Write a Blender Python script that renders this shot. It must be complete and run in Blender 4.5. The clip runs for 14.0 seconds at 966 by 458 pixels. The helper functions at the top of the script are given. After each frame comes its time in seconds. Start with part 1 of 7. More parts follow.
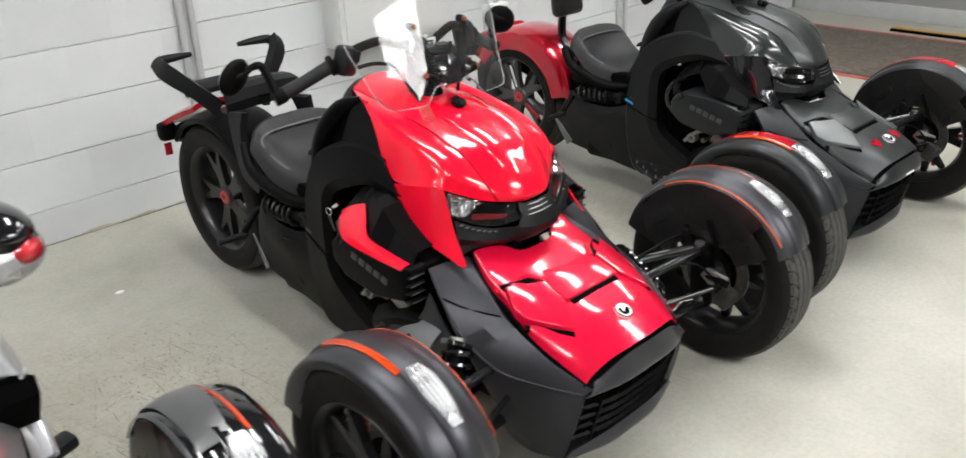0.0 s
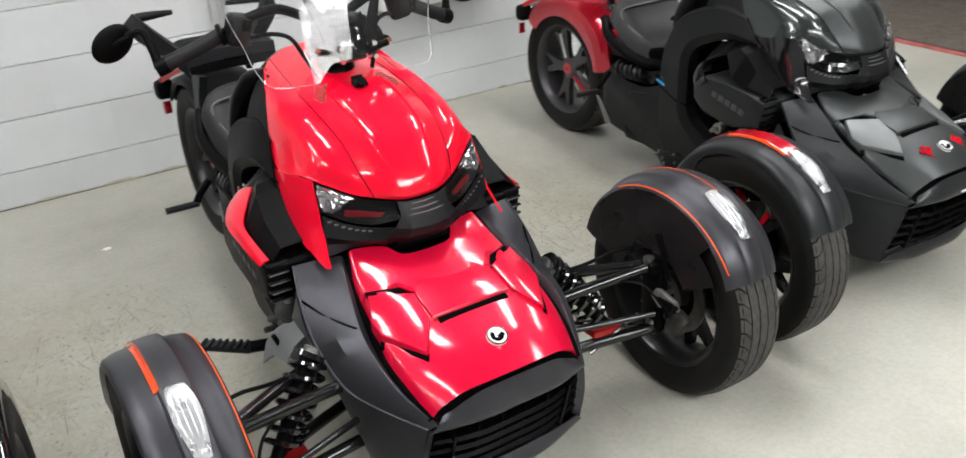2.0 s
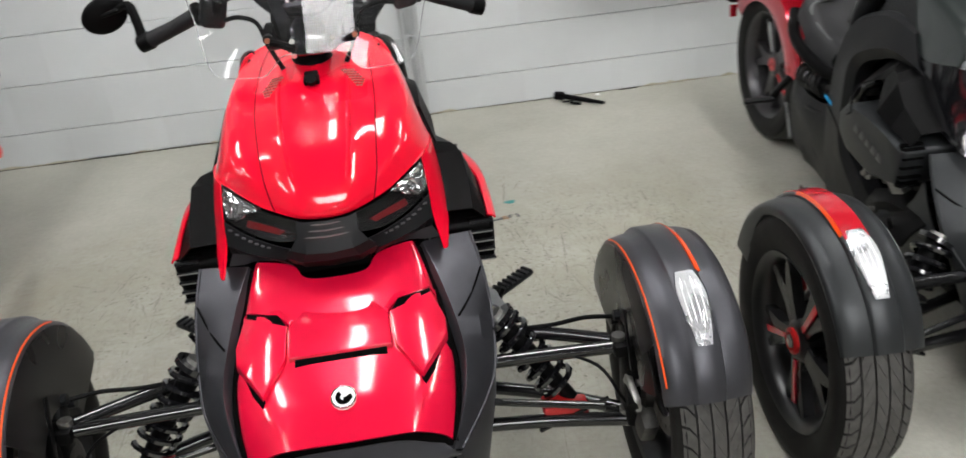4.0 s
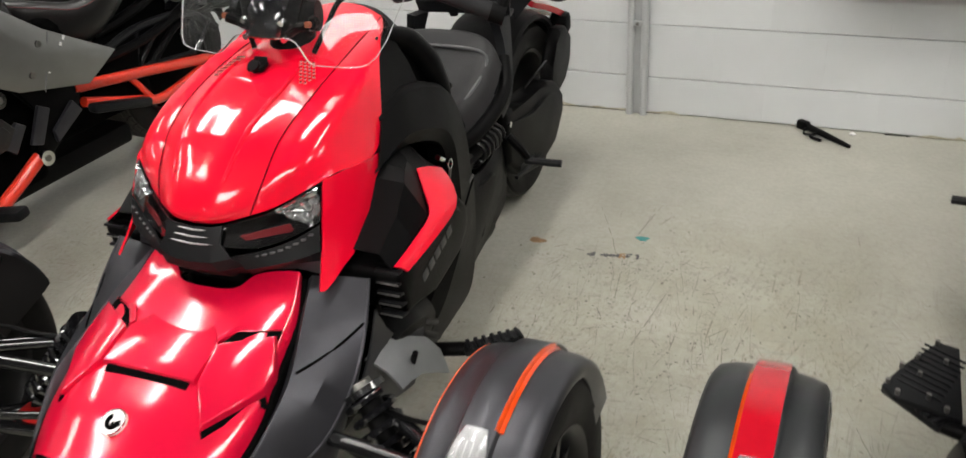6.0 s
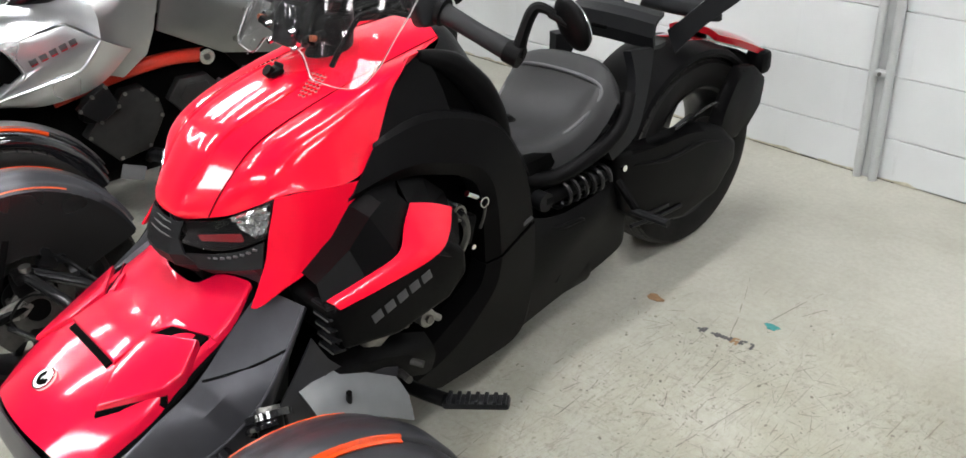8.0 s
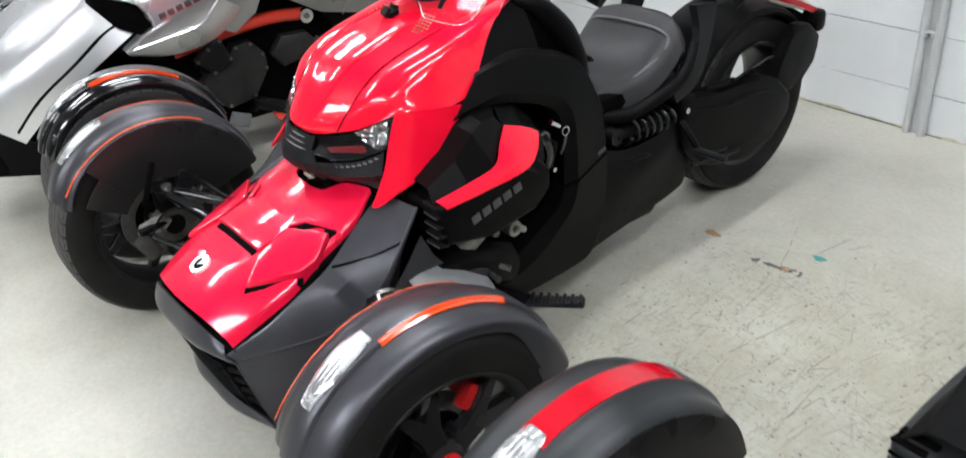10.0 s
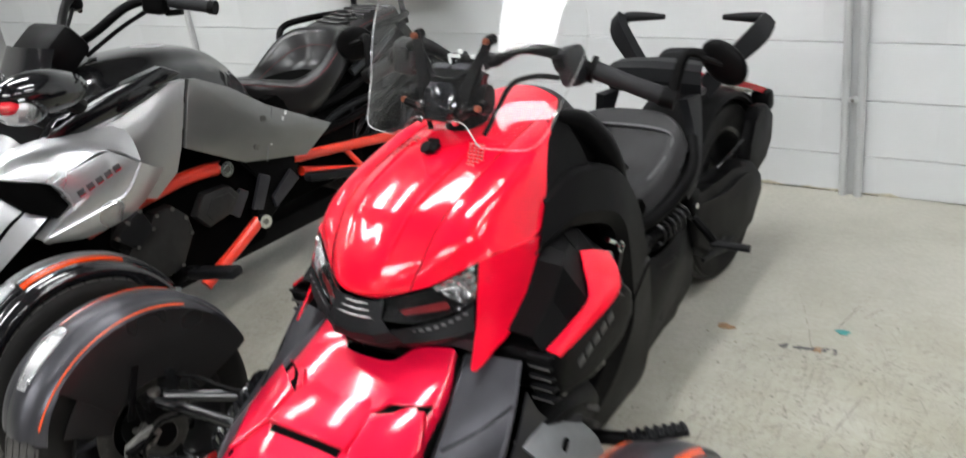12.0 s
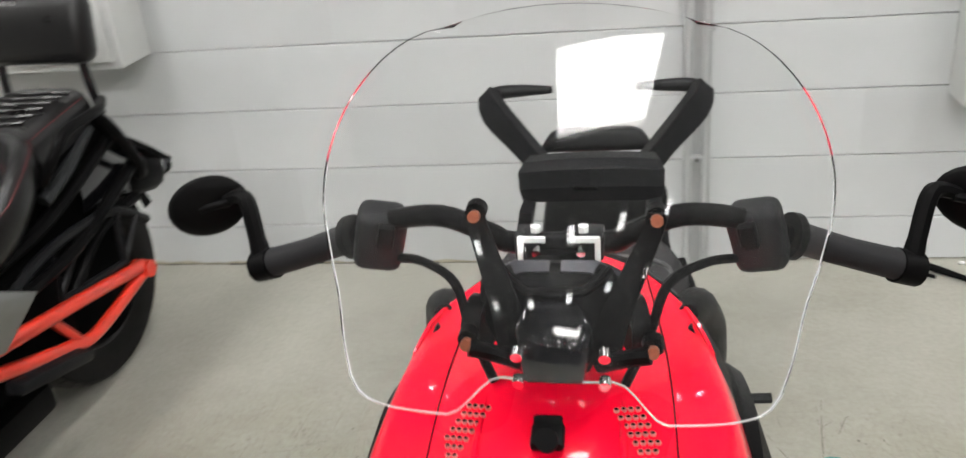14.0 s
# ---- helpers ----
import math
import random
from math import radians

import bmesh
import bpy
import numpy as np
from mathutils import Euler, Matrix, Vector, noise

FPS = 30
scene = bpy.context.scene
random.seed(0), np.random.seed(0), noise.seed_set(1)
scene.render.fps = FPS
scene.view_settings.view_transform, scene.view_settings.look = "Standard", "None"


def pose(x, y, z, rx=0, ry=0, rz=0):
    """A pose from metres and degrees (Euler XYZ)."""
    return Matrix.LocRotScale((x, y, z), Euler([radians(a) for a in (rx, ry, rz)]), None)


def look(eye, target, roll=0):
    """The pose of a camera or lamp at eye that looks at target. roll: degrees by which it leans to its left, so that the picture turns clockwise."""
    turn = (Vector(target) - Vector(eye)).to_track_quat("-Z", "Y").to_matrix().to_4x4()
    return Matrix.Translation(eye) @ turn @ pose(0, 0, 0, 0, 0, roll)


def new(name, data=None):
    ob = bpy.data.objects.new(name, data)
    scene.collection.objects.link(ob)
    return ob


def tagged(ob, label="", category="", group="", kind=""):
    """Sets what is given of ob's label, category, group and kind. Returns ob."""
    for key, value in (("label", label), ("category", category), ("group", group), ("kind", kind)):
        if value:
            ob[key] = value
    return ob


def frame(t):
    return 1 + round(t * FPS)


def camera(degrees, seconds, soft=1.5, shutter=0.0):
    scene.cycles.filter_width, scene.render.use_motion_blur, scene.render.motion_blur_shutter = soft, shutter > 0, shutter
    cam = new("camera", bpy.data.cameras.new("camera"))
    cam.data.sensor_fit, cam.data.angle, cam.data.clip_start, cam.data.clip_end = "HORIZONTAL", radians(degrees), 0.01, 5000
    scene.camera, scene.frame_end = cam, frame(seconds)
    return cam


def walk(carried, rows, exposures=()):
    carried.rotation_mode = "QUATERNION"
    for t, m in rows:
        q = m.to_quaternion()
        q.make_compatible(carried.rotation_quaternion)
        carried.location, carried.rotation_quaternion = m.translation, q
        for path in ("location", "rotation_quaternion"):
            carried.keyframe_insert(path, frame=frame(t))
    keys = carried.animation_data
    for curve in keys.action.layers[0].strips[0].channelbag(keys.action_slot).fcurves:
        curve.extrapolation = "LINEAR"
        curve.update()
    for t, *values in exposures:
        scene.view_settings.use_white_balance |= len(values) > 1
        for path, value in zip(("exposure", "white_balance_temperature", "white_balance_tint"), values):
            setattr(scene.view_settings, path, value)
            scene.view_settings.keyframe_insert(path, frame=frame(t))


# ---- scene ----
cam = camera(56.4, 14.0, shutter=0.45)
PATH = [
    (0, (-1.589, -1.285, 1.572), (-0.325, 0.027, 0.747), -2.2),
    (0.5, (-1.415, -1.447, 1.568), (-0.2, -0.088, 0.745), -2.5),
    (1, (-1.282, -1.476, 1.549), (-0.122, -0.098, 0.681), -2.5),
    (1.5, (-1.086, -1.42, 1.545), (0.032, -0.008, 0.674), -0.9),
    (2, (-0.852, -1.493, 1.523), (0.077, 0.035, 0.627), -3.1),
    (2.5, (-0.605, -1.621, 1.539), (0.115, 0.008, 0.628), -3.0),
    (3, (-0.367, -1.566, 1.503), (0.258, 0.108, 0.603), -2.2),
    (3.5, (-0.099, -1.479, 1.504), (0.426, 0.204, 0.559), -2.6),
    (3.7, (0.008, -1.476, 1.493), (0.384, 0.249, 0.553), -4.0),
    (5.8, (1.018, -1.028, 1.466), (0.369, 0.585, 0.478), -4.6),
    (6, (1.058, -0.938, 1.441), (0.352, 0.655, 0.459), -3.9),
    (6.5, (1.195, -0.728, 1.454), (0.337, 0.761, 0.431), -5.3),
    (7, (1.384, -0.569, 1.439), (0.318, 0.769, 0.402), -4.5),
    (7.2, (1.408, -0.5, 1.446), (0.262, 0.782, 0.424), -3.9),
    (9.3, (1.695, -0.318, 1.444), (0.267, 0.704, 0.488), -5.2),
    (9.5, (1.692, -0.434, 1.453), (0.256, 0.577, 0.495), -5.3),
    (10, (1.731, -0.635, 1.46), (0.336, 0.4, 0.468), -4.4),
    (10.5, (1.792, -0.755, 1.429), (0.455, 0.257, 0.337), -4.7),
    (11, (1.681, -0.939, 1.441), (0.398, 0.212, 0.427), -5.2),
    (11.5, (1.447, -0.999, 1.443), (0.348, 0.357, 0.466), -2.1),
    (11.8, (1.271, -0.913, 1.432), (0.171, 0.515, 0.564), -6.0),
    (12, (1.155, -0.855, 1.455), (-0.001, 0.564, 0.648), -8.0),
    (12.5, (0.81, -0.732, 1.46), (-0.214, 0.809, 0.701), -6.5),
    (13, (0.526, -0.57, 1.451), (-0.278, 1.063, 0.622), -6.1),
    (13.3, (0.383, -0.422, 1.457), (-0.428, 1.204, 0.622), -7.7),
    (13.5, (0.295, -0.363, 1.461), (-0.413, 1.301, 0.606), -6.2),
    (14, (0.092, -0.282, 1.461), (-0.253, 1.493, 0.608), -5.5),
]
walk(cam, [(t, look(e, g, r)) for t, e, g, r in PATH], [(0, 0.09, 6500, 10), (1, 0.1, 6500, 10), (2, 0.03, 6450, 10), (3.5, -0.1, 6450, 10), (6, -0.15, 6850, 10), (7, 0.12, 6700, 10), (9.5, 0.34, 6200, 10), (11, 0.15, 6250, 10), (12.3, 0.11, 6450, 10), (13, -0.02, 6550, 10), (14, -0.04, 6650, 10)])


# ---------- world, exposure ----------
world = bpy.data.worlds.new("world")
scene.world = world
world.use_nodes = True
world.node_tree.nodes["Background"].inputs[0].default_value = (0.8, 0.85, 0.9, 1)
world.node_tree.nodes["Background"].inputs[1].default_value = 0.01
LAMP = 41.0


# ---------- materials ----------
def node_mat(name):
    m = bpy.data.materials.new(name)
    m.use_nodes = True
    nt = m.node_tree
    return m, nt, nt.nodes["Principled BSDF"]


def link(nt, a, b):
    nt.links.new(a, b)


def noise_node(nt, scale, detail=4, rough=0.6, stretch=None, space="Object"):
    tc = nt.nodes.new("ShaderNodeTexCoord")
    mp = nt.nodes.new("ShaderNodeMapping")
    link(nt, tc.outputs[space], mp.inputs[0])
    if stretch:
        mp.inputs["Scale"].default_value = stretch
    n = nt.nodes.new("ShaderNodeTexNoise")
    n.inputs["Scale"].default_value = scale
    n.inputs["Detail"].default_value = detail
    n.inputs["Roughness"].default_value = rough
    link(nt, mp.outputs[0], n.inputs["Vector"])
    return n


def ramp(nt, src, stops):
    r = nt.nodes.new("ShaderNodeValToRGB")
    while len(r.color_ramp.elements) < len(stops):
        r.color_ramp.elements.new(0.5)
    for e, (p, c) in zip(r.color_ramp.elements, stops):
        e.position = p
        e.color = (*c, 1) if len(c) == 3 else c
    link(nt, src, r.inputs[0])
    return r


def bump(nt, bsdf, src, strength, distance=0.002):
    b = nt.nodes.new("ShaderNodeBump")
    b.inputs["Strength"].default_value = strength
    b.inputs["Distance"].default_value = distance
    link(nt, src, b.inputs["Height"])
    link(nt, b.outputs[0], bsdf.inputs["Normal"])
    return b


def plain(name, col, rough=0.5, metal=0.0, vary=0.12, scale=30, grain=0.0, grain_scale=900, coat=0.0, spec=None, sheen=0.03):
    """A surface whose colour and gloss vary a little at two scales, with fine relief."""
    m, nt, b = node_mat(name)
    b.inputs["Metallic"].default_value = metal
    n = noise_node(nt, scale, 5)
    lo = tuple(max(0, c * (1 - vary)) for c in col)
    hi = tuple(min(1, c * (1 + vary)) for c in col)
    r = ramp(nt, n.outputs[0], [(0.3, lo), (0.7, hi)])
    link(nt, r.outputs[0], b.inputs["Base Color"])
    n2 = noise_node(nt, scale * 0.23, 3)
    r2 = ramp(nt, n2.outputs[0], [(0.3, (rough * 0.85,) * 3), (0.75, (min(1, rough * 1.2),) * 3)])
    link(nt, r2.outputs[0], b.inputs["Roughness"])
    if grain:
        g = noise_node(nt, grain_scale, 2)
        bump(nt, b, g.outputs[0], grain, 0.0006)
    if coat:
        b.inputs["Coat Weight"].default_value = coat
        b.inputs["Coat Roughness"].default_value = sheen
    if spec is not None:
        b.inputs["Specular IOR Level"].default_value = spec
    return m


RED = plain("red_paint", (0.8, 0.003, 0.026), 0.3, 0.0, 0.05, 6, coat=0.8, spec=0.08, sheen=0.075)
HOOD_RED = plain("metallic_red_paint", (0.68, 0.004, 0.038), 0.34, 0.2, 0.06, 8, coat=1.0, spec=0.08, sheen=0.11)
CANDY = plain("candy_red_paint", (0.5, 0.004, 0.02), 0.22, 0.6, 0.06, 8, coat=1.0)
SILVER = plain("silver_paint", (0.6, 0.605, 0.62), 0.3, 0.8, 0.04, 9, coat=0.7)
CHARCOAL = plain("charcoal_moulded_plastic", (0.049, 0.049, 0.056), 0.37, 0.6, 0.1, 14, 0.15, 1400, spec=0.45)
CHARCOAL_DARK = plain("dark_charcoal_moulded_plastic", (0.027, 0.029, 0.031), 0.38, 0.4, 0.1, 14, 0.2, 1400, spec=0.35)
GREY_MATT = plain("matt_grey_paint", (0.046, 0.05, 0.05), 0.4, 0.6, 0.08, 10, 0.1, 1500)
# lighter copy of the hood grey: light caught by the scoops, painted in
LIT_GREY = plain("lit_matt_grey_paint", (0.15, 0.157, 0.157), 0.45, 0.6, 0.06, 10, 0.1, 1500)
DARK_TANK = plain("dark_green_grey_gloss_paint", (0.012, 0.017, 0.016), 0.3, 0.2, 0.08, 8, coat=0.7)
BLACK = plain("black_moulded_plastic", (0.0028, 0.0027, 0.0029), 0.42, 0.0, 0.15, 16, 0.3, 1300, spec=0.07)
COVERB = plain("dark_cast_cover", (0.02, 0.0195, 0.0195), 0.4, 0.3, 0.2, 30, 0.3, 500, spec=0.4)
RACKB = plain("dark_grey_moulded_plastic", (0.007, 0.0072, 0.0082), 0.45, 0.0, 0.12, 16, 0.3, 1300, spec=0.18)
GLOSSB = plain("gloss_black_plastic", (0.006, 0.006, 0.007), 0.12, 0.0, 0.1, 12, coat=0.6)
TANKB = plain("deep_black_tank_paint", (0.005, 0.005, 0.0055), 0.12, 0.0, 0.1, 12, coat=0.5, spec=0.4)
VINYL = plain("black_seat_vinyl", (0.0085, 0.0082, 0.0085), 0.3, 0.0, 0.15, 20, 0.25, 500, spec=0.42)
RUBBER = plain("tyre_rubber", (0.009, 0.0086, 0.0083), 0.6, 0.0, 0.2, 25, 0.3, 700, spec=0.15)
TREAD = plain("worn_tread_rubber", (0.048, 0.046, 0.043), 0.8, 0.0, 0.25, 40, 0.3, 700)
GRIPM = plain("grip_rubber", (0.013, 0.013, 0.0145), 0.62, 0.0, 0.1, 25, 0.5, 600, spec=0.25)
RIM = plain("gloss_black_rim", (0.007, 0.007, 0.0075), 0.36, 0.1, 0.1, 20, coat=0.15, sheen=0.2)
RIMF = plain("satin_black_wheel_face", (0.03, 0.03, 0.032), 0.26, 0.65, 0.1, 20, spec=0.5)
RIMG = plain("dark_grey_rim", (0.07, 0.068, 0.072), 0.35, 0.7, 0.1, 20)
STEEL = plain("bare_steel", (0.2, 0.195, 0.185), 0.4, 0.95, 0.2, 40)
CHROME = plain("bright_metal", (0.75, 0.75, 0.76), 0.12, 1.0, 0.05, 20)
ALLOY = plain("dull_cast_alloy", (0.07, 0.068, 0.064), 0.5, 0.7, 0.25, 50, 0.4, 300)
ARM = plain("black_enamel_tube", (0.006, 0.006, 0.0065), 0.14, 0.0, 0.1, 20, spec=0.6)
TRAY = plain("light_grey_plastic", (0.15, 0.155, 0.16), 0.5, 0.0, 0.08, 18, 0.2, 1200)
ORANGE = plain("orange_reflector", (0.62, 0.055, 0.005), 0.16, 0.0, 0.1, 200, coat=0.5)
ORANGE_LINE = plain("orange_pinstripe", (0.75, 0.09, 0.012), 0.35, 0.0, 0.05, 60)
REDTAPE = plain("red_tape", (0.42, 0.004, 0.014), 0.16, 0.0, 0.08, 40, coat=0.6, spec=0.2, sheen=0.06)
REDPART = plain("red_enamel", (0.5, 0.012, 0.014), 0.3, 0.0, 0.06, 20, coat=0.4)
FRAME_RED = plain("orange_red_frame_enamel", (0.78, 0.04, 0.018), 0.3, 0.0, 0.06, 12, coat=0.5)
COPPER = plain("rusty_bolt", (0.28, 0.09, 0.05), 0.5, 0.6, 0.2, 90)
WHITEP = plain("white_metal_paint", (0.66, 0.67, 0.66), 0.4, 0.0, 0.03, 6)
WHITE = plain("white_decal", (0.8, 0.8, 0.8), 0.4, 0.0, 0.02, 10)
DECAL = plain("grey_decal", (0.055, 0.055, 0.058), 0.4, 0.0, 0.05, 10)
BLUE = plain("blue_decal", (0.02, 0.35, 0.75), 0.4, 0.0, 0.05, 10)
PIPE = plain("painted_conduit", (0.42, 0.43, 0.43), 0.4, 0.1, 0.05, 12)
GUN = plain("graphite_panel", (0.235, 0.235, 0.23), 0.34, 0.8, 0.05, 10, coat=0.2)
PEWTER = plain("pewter_paint", (0.4, 0.4, 0.4), 0.32, 0.85, 0.05, 10, coat=0.3)
GUARD = plain("satin_black_guard", (0.011, 0.0105, 0.0105), 0.28, 0.0, 0.12, 14, 0.1, 900, spec=0.45)
FBAND = plain("dark_pewter_band", (0.13, 0.13, 0.132), 0.36, 0.7, 0.06, 12)
MAT = plain("dark_brown_mat", (0.105, 0.085, 0.068), 0.85, 0.0, 0.35, 35, 0.8, 200)
REDLINE = plain("red_floor_paint", (0.45, 0.09, 0.08), 0.6, 0.0, 0.3, 14)
YELLOW = plain("yellow_strip", (0.42, 0.24, 0.05), 0.5, 0.0, 0.2, 12)
# near black stands in for shade in gaps and recesses; also black marks
DARK = plain("deep_black_and_cavity_shade", (0.0022, 0.0022, 0.0022), 0.85, 0.0, 0.1, 10, spec=0.02)
PEEL = plain("yellowed_paint", (0.42, 0.39, 0.3), 0.7, 0.0, 0.25, 40, 0.3, 300)
GAPRED = plain("dark_red_panel_gap", (0.1, 0.003, 0.008), 0.7, 0.0, 0.1, 60, spec=0.05)
STITCH = plain("dark_red_thread", (0.12, 0.008, 0.012), 0.6, 0.0, 0.1, 60)
TEAL = plain("teal_paint_spot", (0.04, 0.25, 0.24), 0.6, 0.0, 0.2, 60)
SEATRIM = plain("grey_seat_piping", (0.07, 0.069, 0.072), 0.5, 0.0, 0.1, 20, 0.3, 500)
LAMPSIL = plain("satin_silver_reflector", (0.5, 0.5, 0.51), 0.28, 0.85, 0.1, 60)
BOWL = plain("dim_silver_reflector", (0.42, 0.42, 0.425), 0.2, 0.95, 0.25, 90)
ACCENT = plain("dark_red_lamp_insert", (0.1, 0.005, 0.007), 0.55, 0.0, 0.1, 30, spec=0.15)
WORN = [plain("scuffed_concrete_%d" % k, c, 0.7, 0.0, 0.25, 90) for k, c in enumerate(((0.2, 0.187, 0.15), (0.265, 0.252, 0.21), (0.17, 0.158, 0.128)))]
VENT = plain("pale_mesh_edges", (0.62, 0.22, 0.2), 0.4, 0.2, 0.2, 300)
ALLOYB = plain("clean_cast_alloy", (0.36, 0.35, 0.33), 0.45, 0.8, 0.25, 60, 0.4, 300)
SEATM = plain("dark_grey_seat_vinyl", (0.019, 0.0186, 0.0198), 0.5, 0.0, 0.15, 20, 0.5, 500, spec=0.28)
RUSTSPOT = plain("rust_brown_spot", (0.27, 0.16, 0.08), 0.7, 0.0, 0.25, 80)


def glass(name, tint, rough=0.0, ior=1.45, clear=1.0):
    m, nt, b = node_mat(name)
    b.inputs["Base Color"].default_value = (*tint, 1)
    b.inputs["Transmission Weight"].default_value = clear
    b.inputs["Roughness"].default_value = rough
    b.inputs["IOR"].default_value = ior
    return m


# small diffuse share puts reflected veil and dust in as haze
SCREEN = glass("clear_hazy_windshield", (0.985, 0.99, 0.99), ior=1.32, clear=0.996)
LENS = glass("clear_lamp_lens", (0.96, 0.97, 0.97), 0.02)
HEADLENS = glass("clear_headlight_lens", (0.9, 0.91, 0.92), 0.02, ior=1.36)
SMOKE = glass("smoked_lens", (0.32, 0.32, 0.34), 0.06)
REDLENS = plain("red_lamp_lens", (0.45, 0.01, 0.02), 0.1, 0.0, 0.05, 30, coat=1.0)


def lamp_mat(name, power):
    m, nt, b = node_mat(name)
    b.inputs["Base Color"].default_value = (0.9, 0.9, 0.9, 1)
    b.inputs["Emission Color"].default_value = (0.985, 0.985, 0.98, 1)
    b.inputs["Emission Strength"].default_value = power
    return m


LIGHT, PANEL = lamp_mat("lamp_diffuser", LAMP), lamp_mat("panel_diffuser", LAMP * 0.62)


def floor_mat():
    """Painted concrete: cloudy wear, dark scuffs running in crossing directions, fine speckle."""
    m, nt, b = node_mat("worn_painted_concrete")
    big = noise_node(nt, 1.1, 6, 0.65)
    base = ramp(nt, big.outputs[0], [(0.3, (0.295, 0.286, 0.238)), (0.48, (0.385, 0.377, 0.326)), (0.68, (0.465, 0.458, 0.405))])
    fine = noise_node(nt, 60, 6, 0.7)
    spk = ramp(nt, fine.outputs[0], [(0.3, (0.86, 0.86, 0.85)), (0.6, (1, 1, 1))])
    mix = nt.nodes.new("ShaderNodeMix")
    mix.data_type, mix.blend_type = "RGBA", "MULTIPLY"
    mix.inputs[0].default_value = 1
    link(nt, base.outputs[0], mix.inputs[6])
    link(nt, spk.outputs[0], mix.inputs[7])
    last = mix.outputs[2]
    # worn patches, strongest in two places between the parked machines
    tc = nt.nodes.new("ShaderNodeTexCoord")
    worn = None
    for cx, cy, r in ((0.85, 0.85, 0.95), (-0.8, 0.7, 0.75), (-0.85, 1.25, 0.5)):
        d = nt.nodes.new("ShaderNodeVectorMath")
        d.operation = "DISTANCE"
        link(nt, tc.outputs["Object"], d.inputs[0])
        d.inputs[1].default_value = (cx, cy, 0)
        mr = nt.nodes.new("ShaderNodeMapRange")
        link(nt, d.outputs["Value"], mr.inputs[0])
        mr.inputs[1].default_value, mr.inputs[2].default_value = r * 0.45, r * 1.05
        mr.inputs[3].default_value, mr.inputs[4].default_value = 1.0, 0.12
        if worn is None:
            worn = mr.outputs[0]
        else:
            mx = nt.nodes.new("ShaderNodeMath")
            mx.operation = "MAXIMUM"
            link(nt, worn, mx.inputs[0])
            link(nt, mr.outputs[0], mx.inputs[1])
            worn = mx.outputs[0]
    for k, (turn, st, lo) in enumerate(((3, (130, 3.2, 1), 0.575), (82, (120, 12, 1), 0.575), (104, (130, 14, 1), 0.58), (-9, (140, 7, 1), 0.57), (24, (120, 5, 1), 0.575), (-31, (130, 6, 1), 0.58))):
        turned = nt.nodes.new("ShaderNodeMapping")
        turned.inputs["Rotation"].default_value = (0, 0, radians(turn))
        turned.inputs["Location"].default_value = (k * 1.7, k * 0.9, 0)
        mp = nt.nodes.new("ShaderNodeMapping")
        mp.inputs["Scale"].default_value = st
        link(nt, tc.outputs["Object"], turned.inputs[0])
        link(nt, turned.outputs[0], mp.inputs[0])
        vo = nt.nodes.new("ShaderNodeTexNoise")
        vo.inputs["Scale"].default_value = 1.0
        vo.inputs["Detail"].default_value = 4
        vo.inputs["Roughness"].default_value = 0.7
        vo.inputs["Distortion"].default_value = 0.3
        link(nt, mp.outputs[0], vo.inputs["Vector"])
        s = ramp(nt, vo.outputs[0], [(lo, (0, 0, 0)), (lo + 0.055, (0.5, 0.5, 0.5))])
        br = noise_node(nt, 4 + 1.5 * k, 4, 0.65)
        bk = ramp(nt, br.outputs[0], [(0.46, (0.03, 0.03, 0.03)), (0.62, (1, 1, 1))])
        m1 = nt.nodes.new("ShaderNodeMath")
        m1.operation = "MULTIPLY"
        link(nt, s.outputs[0], m1.inputs[0])
        link(nt, bk.outputs[0], m1.inputs[1])
        m2 = nt.nodes.new("ShaderNodeMath")
        m2.operation = "MULTIPLY"
        link(nt, m1.outputs[0], m2.inputs[0])
        link(nt, worn, m2.inputs[1])
        mx = nt.nodes.new("ShaderNodeMix")
        mx.data_type = "RGBA"
        link(nt, m2.outputs[0], mx.inputs[0])
        link(nt, last, mx.inputs[6])
        mx.inputs[7].default_value = (0.15, 0.137, 0.105, 1)
        last = mx.outputs[2]
    # clusters of small dark specks
    sk = noise_node(nt, 75, 3, 0.75, (1, 0.55, 1))
    skr = ramp(nt, sk.outputs[0], [(0.53, (0, 0, 0)), (0.63, (0.85, 0.85, 0.85))])
    pt = noise_node(nt, 3.3, 5, 0.7)
    ptr = ramp(nt, pt.outputs[0], [(0.46, (0, 0, 0)), (0.62, (1, 1, 1))])
    k1 = nt.nodes.new("ShaderNodeMath")
    k1.operation = "MULTIPLY"
    link(nt, skr.outputs[0], k1.inputs[0])
    link(nt, ptr.outputs[0], k1.inputs[1])
    k2 = nt.nodes.new("ShaderNodeMath")
    k2.operation = "MULTIPLY"
    link(nt, k1.outputs[0], k2.inputs[0])
    link(nt, worn, k2.inputs[1])
    mx = nt.nodes.new("ShaderNodeMix")
    mx.data_type = "RGBA"
    link(nt, k2.outputs[0], mx.inputs[0])
    link(nt, last, mx.inputs[6])
    mx.inputs[7].default_value = (0.17, 0.155, 0.115, 1)
    last = mx.outputs[2]
    # crumbling brown stains in the worn patches
    st = noise_node(nt, 5, 8, 0.8)
    sr = ramp(nt, st.outputs[0], [(0.43, (0.08, 0.08, 0.08)), (0.7, (0.8, 0.8, 0.8))])
